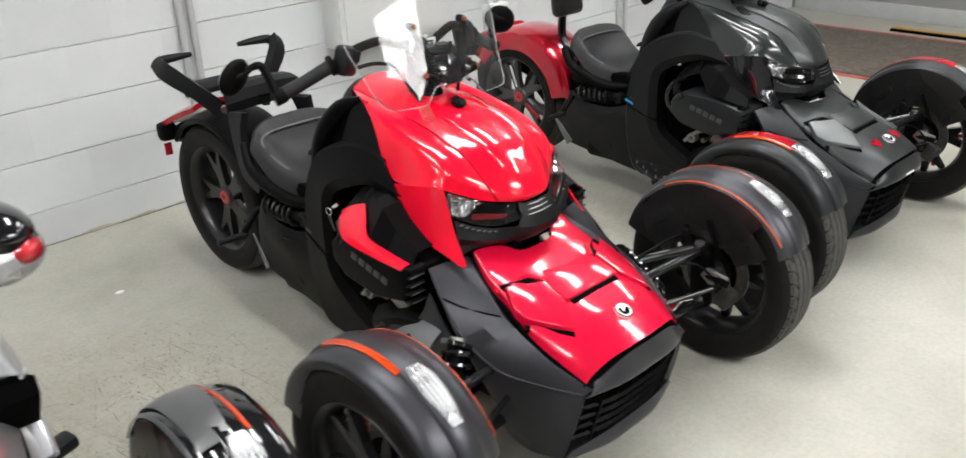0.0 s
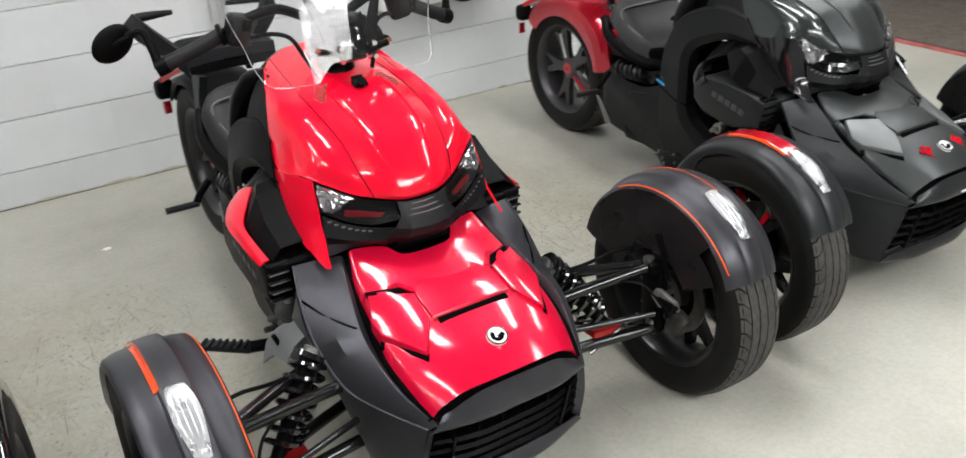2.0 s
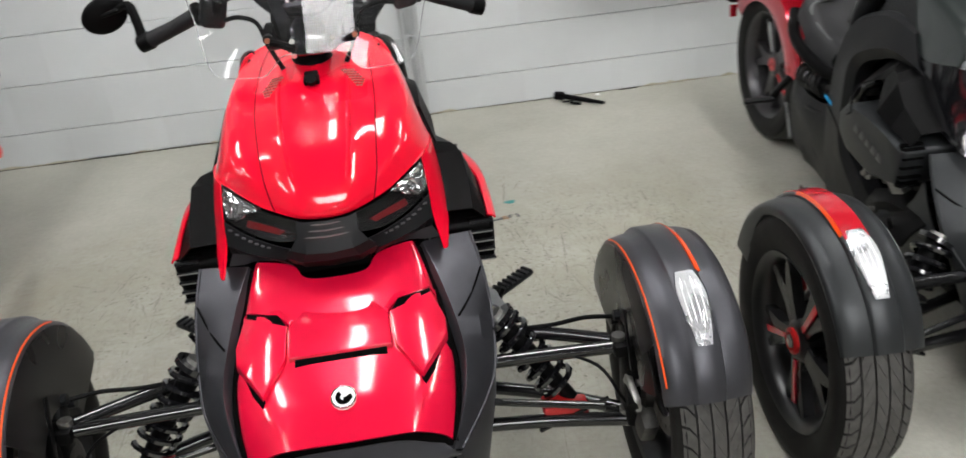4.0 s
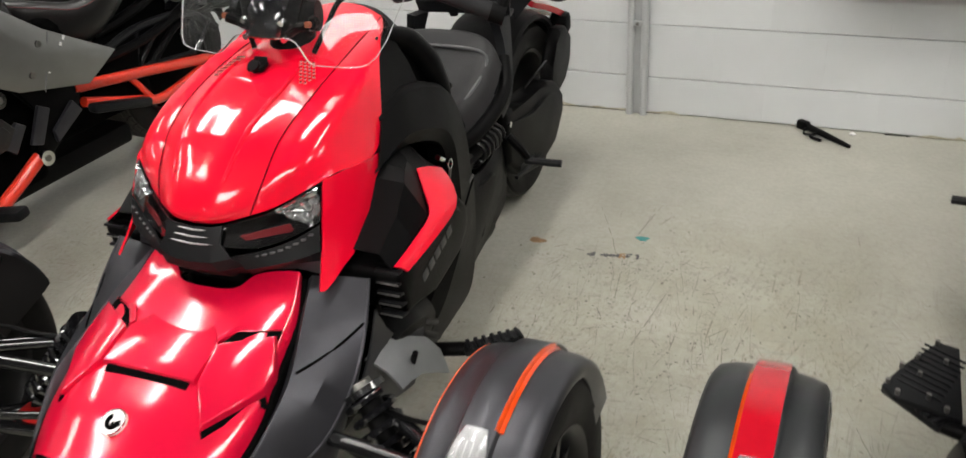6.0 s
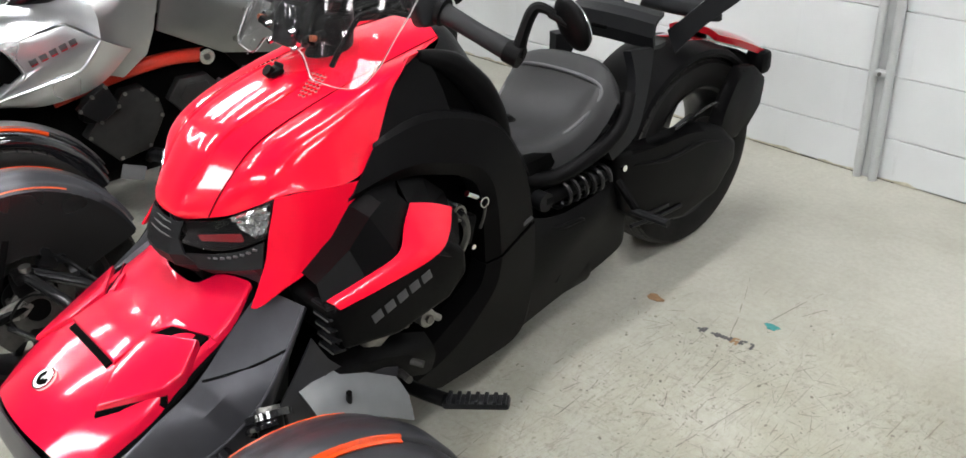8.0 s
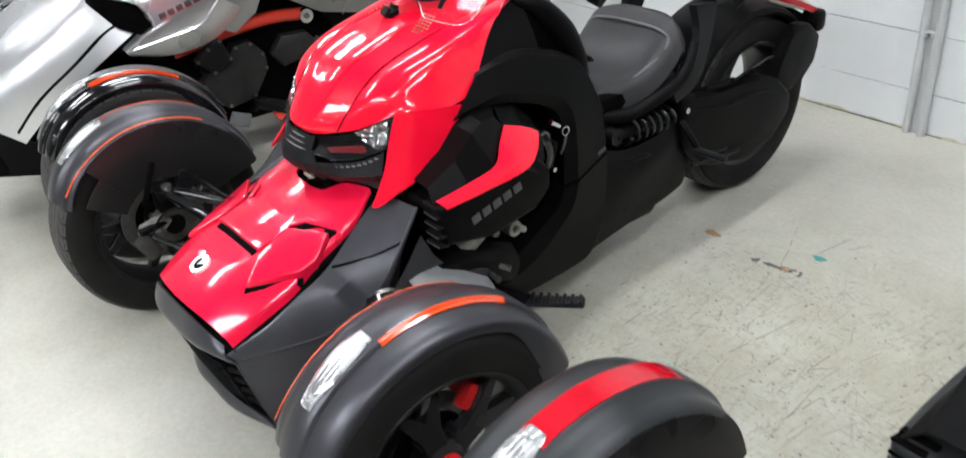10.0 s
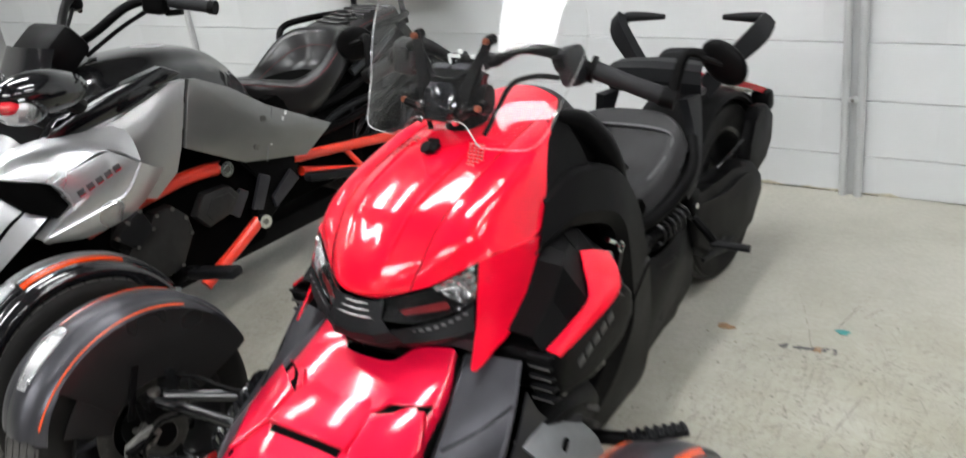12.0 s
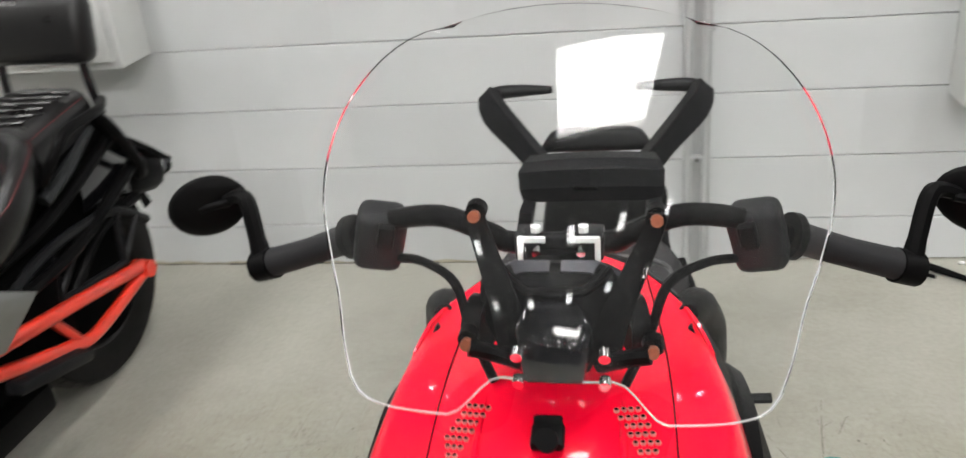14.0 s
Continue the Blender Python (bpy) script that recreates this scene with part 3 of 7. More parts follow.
def coil(p, q, r, turns, wire, bm=None):
    p, q = Vector(p), Vector(q)
    d = (q - p)
    a = d.normalized().cross(Vector((0, 1, 0))).normalized()
    b = d.normalized().cross(a)
    N = int(turns * 12)
    return tube([p + d * (i / N) + r * (a * math.cos(i * math.pi / 6) + b * math.sin(i * math.pi / 6)) for i in range(N + 1)], wire, 6, 1, bm)


def suspension(root, s):
    for nm, pts, r in (("upper_arm", [(0.25, 0.06, 0.35), (0.40, 0.035, 0.365), (0.55, 0.0, 0.385)], 0.0145), ("upper_arm", [(0.25, 0.19, 0.35), (0.4, 0.12, 0.365), (0.55, 0.02, 0.385)], 0.0145),
                       ("lower_arm", [(0.2, 0.05, 0.2), (0.4, 0.03, 0.195), (0.57, -0.01, 0.2)], 0.015), ("lower_arm", [(0.2, 0.2, 0.2), (0.4, 0.13, 0.195), (0.57, 0.02, 0.2)], 0.015)):
        part(nm, tube(sides(pts, s), r), ARM, root, "gloss black tubular arm")
    part("tie_rod", tube(sides([(0.22, 0.03, 0.285), (0.5, -0.075, 0.3)], s), 0.008), ARM, root)
    p, q = (0.32 * s, 0.14, 0.4), (0.46 * s, 0.07, 0.215)
    sh = part("shock_absorber", tube([p, ((p[0] + q[0]) / 2, 0.105, 0.3075), q], [0.026, 0.02, 0.016], 12, 3), BLACK, root)
    part("spring", coil((0.329 * s, 0.136, 0.389), (0.437 * s, 0.082, 0.246), 0.04, 6.5, 0.0075), GLOSSB, sh, "black coil spring")
    part("spring_cap", bar((0.318 * s, 0.141, 0.403), (0.326 * s, 0.138, 0.394), 0.043, 16), GLOSSB, sh)
    part("collar", bar((0.318 * s, 0.141, 0.403), (0.311 * s, 0.144, 0.412), 0.022, 14), STEEL, sh, "steel top collar")
    k = box((0.575 * s, 0.005, 0.29), (0.035, 0.07, 0.2), 0.01)
    box((0.56 * s, 0.0, 0.385), (0.05, 0.05, 0.03), 0.008, bm=k)
    bar((0.55 * s, -0.095, 0.3), (0.57 * s, 0, 0.3), 0.012, 8, k)
    part("knuckle", k, BLACK, root, "black steering knuckle")
    cal = box((0.672 * s, 0.085, 0.382), (0.03, 0.04, 0.055), 0.01, (-40, 0, 0))
    box((0.645 * s, 0.095, 0.392), (0.05, 0.035, 0.05), 0.01, (-40, 0, 0), bm=cal)
    part("brake_caliper", cal, REDPART, root, "red brake caliper")
    ci = box((0.585 * s, 0.075, 0.40), (0.03, 0.05, 0.07), 0.008, (-35, 0, 0))
    bar((0.575 * s, 0.06, 0.42), (0.555 * s, 0.06, 0.42), 0.012, 8, ci)
    bar((0.575 * s, 0.09, 0.39), (0.555 * s, 0.09, 0.39), 0.012, 8, ci)
    part("caliper_bracket", ci, RACKB, root)
    part("brake_hose", tube(sides([(0.56, 0.07, 0.41), (0.5, 0.09, 0.405), (0.42, 0.11, 0.385), (0.3, 0.16, 0.36)], s), 0.005, 8), BLACK, root)
    part("sway_link", box((0.44 * s, 0.05, 0.215), (0.1, 0.05, 0.02), 0.006, (0, 8 * s, 0)), REDPART, root, "red lower link")
    kn = part("hub_carrier", lathe([(0.03, 0.0), (0.062, 0.004), (0.066, 0.02), (0.045, 0.03), (0.03, 0.03)], 24, True, m=Matrix.Translation((0.585 * s, 0.005, 0.285))), ALLOY, root, "cast hub carrier")
    for (y, z) in ((-0.045, 0.32), (0.045, 0.25), (-0.04, 0.245), (0.05, 0.325)):
        part("carrier_bolt", bar((0.572 * s, y, z), (0.59 * s, y, z), 0.008, 8), STEEL, kn)
    part("steering_arm", prism([(-0.1, 0.29), (-0.09, 0.315), (-0.02, 0.33), (0.0, 0.3), (-0.03, 0.275)], 0.014 * s, at_x(0.555 * s), 0.004), ALLOYB, root, "cast steering arm")
    part("ball_joint", bar((0.55 * s, 0.005, 0.375), (0.55 * s, 0.005, 0.41), 0.014, 12), STEEL, root)
    part("ball_joint", bar((0.565 * s, 0.0, 0.185), (0.565 * s, 0.0, 0.225), 0.016, 12), STEEL, root)
    part("caliper_back", box((0.585 * s, -0.075, 0.235), (0.035, 0.05, 0.075), 0.01, (28, 0, 0)), ALLOY, root, "cast caliper back")
    part("sensor_lead", tube(sides([(0.57, -0.05, 0.25), (0.54, -0.06, 0.3), (0.5, -0.02, 0.36), (0.42, 0.04, 0.37)], s), 0.0035, 6), BLACK, root)
    part("stay", bar((0.53 * s, 0.02, 0.24), (0.38 * s, 0.03, 0.17), 0.005, 8), ARM, root)


HOOD = [
    [(0, -0.196, 0.415), (0.07, -0.192, 0.412), (0.125, -0.182, 0.402), (0.172, -0.166, 0.372), (0.187, -0.16, 0.352)],
    [(0, -0.12, 0.457), (0.07, -0.118, 0.455), (0.14, -0.11, 0.44), (0.19, -0.10, 0.410), (0.203, -0.096, 0.388)],
    [(0, -0.035, 0.486), (0.08, -0.035, 0.484), (0.15, -0.03, 0.472), (0.20, -0.02, 0.447), (0.212, -0.016, 0.425)],
    [(0, 0.06, 0.520), (0.08, 0.06, 0.518), (0.15, 0.06, 0.508), (0.192, 0.06, 0.488), (0.203, 0.06, 0.468)],
    [(0, 0.14, 0.548), (0.08, 0.145, 0.546), (0.138, 0.155, 0.541), (0.18, 0.16, 0.53), (0.19, 0.162, 0.512)],
    [(0, 0.158, 0.553), (0.062, 0.165, 0.556), (0.09, 0.205, 0.568), (0.158, 0.224, 0.574), (0.17, 0.226, 0.562)],
]


def plate(G, poly, lift, th, bev=0.0):
    """A raised plate with a plan outline, laid over a grid of points; lift: one height or one for each corner."""
    bm = BM()
    hs = lift if isinstance(lift, list) else [lift] * len(poly)
    z = [on_surface(G, x, y) for x, y in poly]
    a = [bm.verts.new((x, y, h + d)) for (x, y), h, d in zip(poly, z, hs)]
    b = [bm.verts.new((x, y, h + d - th)) for (x, y), h, d in zip(poly, z, hs)]
    k = len(poly)
    top = bm.faces.new(a)
    bm.faces.new(b)
    for i in range(k):
        bm.faces.new((a[i], a[(i + 1) % k], b[(i + 1) % k], b[i]))
    if bev:
        bmesh.ops.bevel(bm, geom=list(top.edges), offset=bev, segments=2, affect="EDGES", profile=0.5)
    return bm


def front_body(root, sch):
    rows = [sym(r) for r in HOOD]
    G = surf(rows, 6, 6)
    hood = part("hood", shell(BM(), G, -0.005), sch["hood"], root)
    # black sheet added below the hood so holes at its edges look shaded
    under = [[(x * 1.06, y, z - 0.03) for x, y, z in row] for row in rows]
    part("hood_gap_filler", panel(under, 0.004, 3, 2), DARK, hood)
    m = Matrix.Translation((0, -0.124, 0.4585)) @ Matrix.Rotation(radians(24), 4, "X") @ Matrix.Rotation(radians(-90), 4, "Y")
    em = part("badge", disc(0.0232, -0.003, 0.003, 32, m=m), WHITE, hood, "round silver and white badge")
    part("badge_ring", lathe([(0.0236, 0.002), (0.0236, 0.0045), (0.021, 0.0045), (0.021, 0.002)], 32, True, m=m), CHROME, em)
    part("badge_field", lathe([(0.015, 0.0032), (0.015, 0.004), (0.006, 0.004), (0.006, 0.0032)], 24, True, m=m, a0=-60, a1=200), DARK, em)
    part("badge_mark", box((0.008, -0.128, 0.4605), (0.017, 0.005, 0.0025), 0, (24, 0, 0)), DARK, em)
    # centre slot with the raised deck behind it
    # slots are black plates laid on the paint in place of shade
    part("hood_slot", plate(G, [(-0.088, -0.040), (0.088, -0.040), (0.088, -0.024), (-0.088, -0.024)], 0.004, 0.006), DARK, hood, "air slot painted as dark shade")
    part("hood_deck", plate(G, [(-0.099, -0.027), (0.099, -0.027), (0.098, 0.05), (0.05, 0.11), (-0.05, 0.11), (-0.098, 0.05)], [0.012, 0.012, 0.006, -0.003, -0.003, 0.006], 0.018, 0.003), sch["hood"], hood)
    for s in (1, -1):
        F = lambda pts: [(x * s, y) for x, y in pts]
        part("scoop", plate(G, F([(0.105, -0.026), (0.15, -0.09), (0.207, 0.012), (0.21, 0.05), (0.188, 0.098), (0.101, 0.045)]), [0.012, 0.015, 0.022, 0.024, 0.02, 0.014], 0.03, 0.0045), sch["scoop"], hood)
        part("scoop_slot", plate(G, F([(0.1, 0.046), (0.187, 0.099), (0.186, 0.122), (0.12, 0.083)]), 0.005, 0.006), DARK, hood, "scoop opening painted as dark shade")
        part("scoop_rim", plate(G, F([(0.098, 0.05), (0.12, 0.082), (0.187, 0.12), (0.197, 0.106), (0.197, 0.128), (0.115, 0.094), (0.09, 0.06)]), 0.008, 0.012, 0.0015), sch["hood"], hood)
        part("scoop_gap", plate(G, F([(0.153, -0.097), (0.214, 0.008), (0.206, 0.016), (0.147, -0.089)]), 0.006, 0.008), DARK, hood)
        part("hood_gap", tube([Vector(p) + Vector((0.004 * s, 0, -0.006)) for p in sides([r[-1] for r in HOOD], s)], 0.007, 8), DARK, hood)
    if sch["grey"]:
        for s, dx in ((1, 0.074), (-1, 0.074)):
            lf = BM()
            for k, (a, b, r) in enumerate(((0, 0, 0.012), (0.014, 0.01, 0.009), (-0.014, 0.011, 0.009), (0.0, 0.021, 0.008), (0.002, -0.016, 0.004))):
                x, y = s * dx + a, -0.12 + b
                z = on_surface(G, x, y) + 0.001
                disc(r, 0, 0.0015, 7, lf, Matrix.Translation((x, y, z)) @ Matrix.Rotation(radians(24), 4, "X") @ Matrix.Rotation(radians(-90), 4, "Y"))
            part("leaf_sticker", lf, REDTAPE, hood, "small red leaf-shaped sticker")
    # side wings of the nose
    wing = [[(0.185, 0.235, 0.562), (0.24, 0.25, 0.562), (0.29, 0.262, 0.558)], [(0.209, 0.152, 0.522), (0.262, 0.185, 0.515), (0.306, 0.2, 0.49)], [(0.231, 0.06, 0.468), (0.278, 0.095, 0.455), (0.309, 0.13, 0.418)],
            [(0.236, -0.02, 0.436), (0.27, 0.0, 0.412), (0.296, 0.03, 0.362)], [(0.221, -0.095, 0.39), (0.243, -0.08, 0.374), (0.26, -0.058, 0.343)], [(0.187, -0.178, 0.343), (0.195, -0.172, 0.337), (0.202, -0.163, 0.328)]]
    cheekside = [[(0.29, 0.262, 0.558), (0.286, 0.268, 0.548), (0.272, 0.275, 0.54)], [(0.306, 0.2, 0.49), (0.302, 0.206, 0.478), (0.285, 0.216, 0.465)], [(0.309, 0.13, 0.418), (0.306, 0.137, 0.395), (0.288, 0.15, 0.37)],
                 [(0.296, 0.03, 0.362), (0.294, 0.036, 0.30), (0.276, 0.05, 0.235)], [(0.26, -0.058, 0.343), (0.266, -0.045, 0.25), (0.257, -0.03, 0.16)], [(0.202, -0.163, 0.328), (0.218, -0.148, 0.235), (0.225, -0.12, 0.135)]]
    inner = [(0.168, 0.232, 0.545), (0.189, 0.152, 0.492), (0.21, 0.06, 0.444), (0.217, -0.02, 0.408), (0.206, -0.093, 0.37), (0.175, -0.17, 0.336)]
    for s in (1, -1):
        GW = surf([flank(r, s) for r in wing], 5, 1)
        w = part("nose_wing", shell(BM(), GW, 0.005), sch["wing"], root, crease=30)
        part("wing_side", panel([flank(r, s) for r in cheekside], 0.005, 5, 2), sch["wing"], w, crease=24)
        part("wing_edge", tube(sides([r[2] for r in wing], s), 0.0035, 8), sch["wing"], w)
        part("wing_ridge", panel([flank([a, r[0]], s) for a, r in zip(inner, wing)], 0.004, 5, 1), sch["wing"], w)
        part("wing_seam", tube([(x * s, y, on_surface(GW, x * s, y) + 0.0004) for x, y in ((0.236, 0.07), (0.258, 0.108), (0.28, 0.155), (0.302, 0.205))], 0.0026, 6), DARK, w)
        part("rear_wing", panel([flank(r, s) for r in [[(0.292, 0.262, 0.49), (0.302, 0.2, 0.425), (0.292, 0.15, 0.36)], [(0.295, 0.31, 0.40), (0.303, 0.27, 0.35), (0.285, 0.24, 0.27)], [(0.292, 0.44, 0.325), (0.295, 0.42, 0.27), (0.275, 0.40, 0.2)]]], 0.004, 3, 3), sch["wing"], w, "dark panel behind the wing")
        side = [[(0.225, -0.12, 0.135), (0.257, -0.03, 0.16), (0.276, 0.05, 0.235), (0.288, 0.15, 0.37), (0.285, 0.216, 0.465)],
                [(0.17, -0.1, 0.10), (0.19, -0.05, 0.11), (0.21, 0.0, 0.14), (0.22, 0.1, 0.22), (0.22, 0.22, 0.3)]]
        skirt = [[(0.226, -0.12, 0.136), (0.242, -0.07, 0.146), (0.258, -0.028, 0.162), (0.27, 0.015, 0.2), (0.277, 0.052, 0.238)],
                 [(0.225, -0.115, 0.13), (0.235, -0.07, 0.123), (0.247, -0.025, 0.125), (0.256, 0.02, 0.145), (0.262, 0.06, 0.18)]]
        part("wing_skirt", panel([flank(r, s) for r in skirt], 0.004, 3, 4), sch["wing"], w)
        part("wing_underside", panel([flank(r, s) for r in side], 0.004, 3, 4), BLACK, w)
    lip = [[(0, -0.198, 0.402), (0.1, -0.194, 0.396), (0.168, -0.172, 0.352)], [(0, -0.212, 0.36), (0.1, -0.207, 0.357), (0.187, -0.177, 0.339)],
           [(0, -0.211, 0.342), (0.1, -0.206, 0.339), (0.199, -0.168, 0.326)], [(0, -0.19, 0.332), (0.1, -0.186, 0.33), (0.18, -0.155, 0.318)]]
    part("nose_lip", panel([sym(r) for r in lip], -0.005, 3, 6), sch["wing"], root)
    chin = [[(0, -0.155, 0.165), (0.1, -0.151, 0.163), (0.205, -0.13, 0.155)], [(0, -0.165, 0.14), (0.1, -0.16, 0.138), (0.226, -0.12, 0.133)], [(0, -0.14, 0.115), (0.1, -0.135, 0.115), (0.2, -0.1, 0.115)],
            [(0, -0.06, 0.1), (0.1, -0.06, 0.1), (0.17, -0.06, 0.105)]]
    part("chin", panel([sym(r) for r in chin], -0.005, 4, 6), sch["wing"], root)
    # backing box painted black for the shade behind the slats
    gr = part("grille", box((0, -0.115, 0.24), (0.4, 0.03, 0.18), 0.004, (14, 0, 0)), DARK, root, "grille recess painted as dark shade")
    for k, z in enumerate((0.185, 0.217, 0.249, 0.281)):
        wd, d = 0.205 - 0.005 * k, 0.018 + 0.3 * (0.3 - z)
        part("slat", panel([sym([(0, d - 0.212, z + 0.008), (0.1, d - 0.208, z + 0.008), (wd, d - 0.178, z + 0.006)]), sym([(0, d - 0.218, z), (0.1, d - 0.214, z), (wd, d - 0.183, z)]),
                            sym([(0, d - 0.19, z - 0.004), (0.1, d - 0.187, z - 0.004), (wd, d - 0.16, z - 0.004)])], 0.004, 1, 4), BLACK, gr)
    for k in range(6):
        x = -0.15 + 0.06 * k
        part("grille_post", box((x, -0.155, 0.235), (0.006, 0.02, 0.14), 0.001, (16, 0, 0)), BLACK, gr)
    for s in (1, -1):
        part("grille_cheek", panel([flank(r, s) for r in [[(0.188, -0.16, 0.318), (0.198, -0.142, 0.235), (0.203, -0.118, 0.155)], [(0.2, -0.169, 0.326), (0.219, -0.149, 0.235), (0.226, -0.121, 0.135)]]], -0.004, 3, 3), sch["wing"], gr)
    if sch["grey"]:
        part("plate_tag", box((0.0, -0.215, 0.355), (0.06, 0.003, 0.02), 0.001, (-35, 0, 0)), WHITE, root, "small white tag")
    # beak between hood and tank, with three slits
    beak = [[(0, 0.172, 0.577), (0.056, 0.176, 0.579), (0.085, 0.2, 0.58)], [(0, 0.138, 0.608), (0.056, 0.142, 0.609), (0.094, 0.17, 0.611)], [(0, 0.135, 0.622), (0.046, 0.139, 0.625), (0.078, 0.154, 0.631)],
            [(0, 0.147, 0.647), (0.044, 0.15, 0.65), (0.06, 0.157, 0.654)], [(0, 0.166, 0.677), (0.045, 0.168, 0.68), (0.06, 0.173, 0.684)]]
    bk = part("beak", panel([sym(r) for r in beak], 0.005, 1, 1), RACKB, root, crease=12)
    # black filler added to close the gap between beak and hood
    part("beak_gap_filler", box((0, 0.2, 0.575), (0.15, 0.05, 0.03), 0.006), DARK, bk)
    part("beak_recess", panel([[(-0.043, 0.1475, 0.651), (0.043, 0.1475, 0.651)], [(-0.043, 0.165, 0.679), (0.043, 0.165, 0.679)]], 0.002, 2, 2), DARK, bk)
    for k in range(3):
        z, y = 0.6535 + 0.0105 * k, 0.145 + 0.0068 * k
        part("beak_slit", tube([(-0.046 + 0.001 * k, y + 0.004, z + 0.001), (0, y, z), (0.046 - 0.001 * k, y + 0.004, z + 0.001)], 0.0018, 6, 2), GUN, bk, "thin slit edge")
    for s in (1, -1):
        trim = [[(0.084, 0.195, 0.576), (0.13, 0.212, 0.589), (0.17, 0.231, 0.594), (0.212, 0.24, 0.6)], [(0.094, 0.168, 0.603), (0.135, 0.19, 0.605), (0.178, 0.212, 0.612), (0.213, 0.236, 0.62)],
                [(0.078, 0.156, 0.632), (0.12, 0.192, 0.63), (0.17, 0.224, 0.643), (0.212, 0.248, 0.668)]]
        tr = part("headlight_trim", panel([flank(r, s) for r in trim], 0.004, 1, 2), RACKB, root, crease=15)
        sh = [[(0.09, 0.198, 0.578), (0.13, 0.214, 0.587), (0.17, 0.233, 0.592), (0.21, 0.242, 0.598)], [(0.1, 0.215, 0.572), (0.158, 0.236, 0.572), (0.19, 0.24, 0.566), (0.225, 0.245, 0.564)]]
        part("nose_shoulder", panel([flank(q, s) for q in sh], 0.004, 1, 2), sch["wing"], root, crease=20)
        for k in range(8):
            t = k / 7
            part("day_light_dash", box(((0.112 + 0.09 * t) * s, 0.181 + 0.05 * t, 0.624 + 0.03 * t * t), (0.009, 0.004, 0.004), 0.001, (0, 0, 28 * s)), SEATRIM, tr)
        hb = [[(0.060, 0.160, 0.646), (0.112, 0.194, 0.634), (0.163, 0.224, 0.646), (0.212, 0.252, 0.672)], [(0.060, 0.176, 0.664), (0.118, 0.22, 0.662), (0.166, 0.25, 0.68), (0.21, 0.28, 0.705)],
              [(0.060, 0.176, 0.684), (0.122, 0.22, 0.692), (0.167, 0.254, 0.714), (0.207, 0.286, 0.737)]]
        hd = part("headlight", panel([flank(r, s) for r in hb], 0.003, 4, 4), BLACK, root, "angular headlight in a black housing")
        bowl = surf([flank(r, s) for r in [[(0.135, 0.226, 0.697), (0.17, 0.246, 0.713), (0.204, 0.272, 0.731)], [(0.158, 0.232, 0.688), (0.182, 0.246, 0.695), (0.208, 0.268, 0.707)], [(0.186, 0.242, 0.668), (0.196, 0.247, 0.67), (0.21, 0.256, 0.679)]]], 4, 4)
        rnd = random.Random(5)
        bowl = [[p + Vector((0, rnd.uniform(-0.006, 0.004), 0)) for p in r] for r in bowl]
        part("reflector_bowl", shell(BM(), bowl, 0.002), BOWL, hd, "silver faceted reflector", flat=True)
        part("inner_accent", panel([flank(r, s) for r in [[(0.085, 0.181, 0.662), (0.162, 0.23, 0.672)], [(0.098, 0.181, 0.654), (0.168, 0.232, 0.656)]]], 0.002, 2, 3), ACCENT if not sch["grey"] else GLOSSB, hd, "dark inner accent")
        ln = [[(x, y - 0.014, z) for x, y, z in r] for r in hb]
        ln[0], ln[2] = [(x, y - 0.003, z + 0.001) for x, y, z in hb[0]], [(x, y - 0.003, z) for x, y, z in hb[2]]
        le = part("headlight_lens", panel([flank(r, s) for r in ln], 0.003, 4, 4), HEADLENS, hd, "clear headlight lens")
        le.visible_shadow = False


TANKC = [[(0, 0.172, 0.681), (0.05, 0.176, 0.685), (0.1, 0.203, 0.694)], [(0, 0.165, 0.700), (0.054, 0.173, 0.705), (0.106, 0.214, 0.715)], [(0, 0.198, 0.752), (0.056, 0.206, 0.755), (0.115, 0.243, 0.752)],
         [(0, 0.275, 0.822), (0.062, 0.28, 0.822), (0.122, 0.305, 0.807)], [(0, 0.42, 0.872), (0.062, 0.42, 0.869), (0.128, 0.42, 0.846)], [(0, 0.6, 0.904), (0.06, 0.6, 0.899), (0.122, 0.585, 0.877)],
         [(0, 0.785, 0.913), (0.05, 0.78, 0.908), (0.1, 0.765, 0.893)]]
TANKS = [[(0.1005, 0.204, 0.694), (0.135, 0.228, 0.702), (0.17, 0.255, 0.718), (0.207, 0.285, 0.739)], [(0.1145, 0.241, 0.75), (0.155, 0.262, 0.766), (0.19, 0.29, 0.769), (0.222, 0.32, 0.742)],
         [(0.1225, 0.309, 0.8065), (0.162, 0.33, 0.814), (0.2, 0.36, 0.8), (0.236, 0.41, 0.728)], [(0.1285, 0.422, 0.8455), (0.168, 0.435, 0.845), (0.2, 0.455, 0.828), (0.225, 0.484, 0.747)],
         [(0.1225, 0.58, 0.876), (0.152, 0.57, 0.876), (0.178, 0.565, 0.868), (0.194, 0.562, 0.84)], [(0.1005, 0.766, 0.892), (0.12, 0.73, 0.893), (0.14, 0.69, 0.893), (0.157, 0.64, 0.893)]]
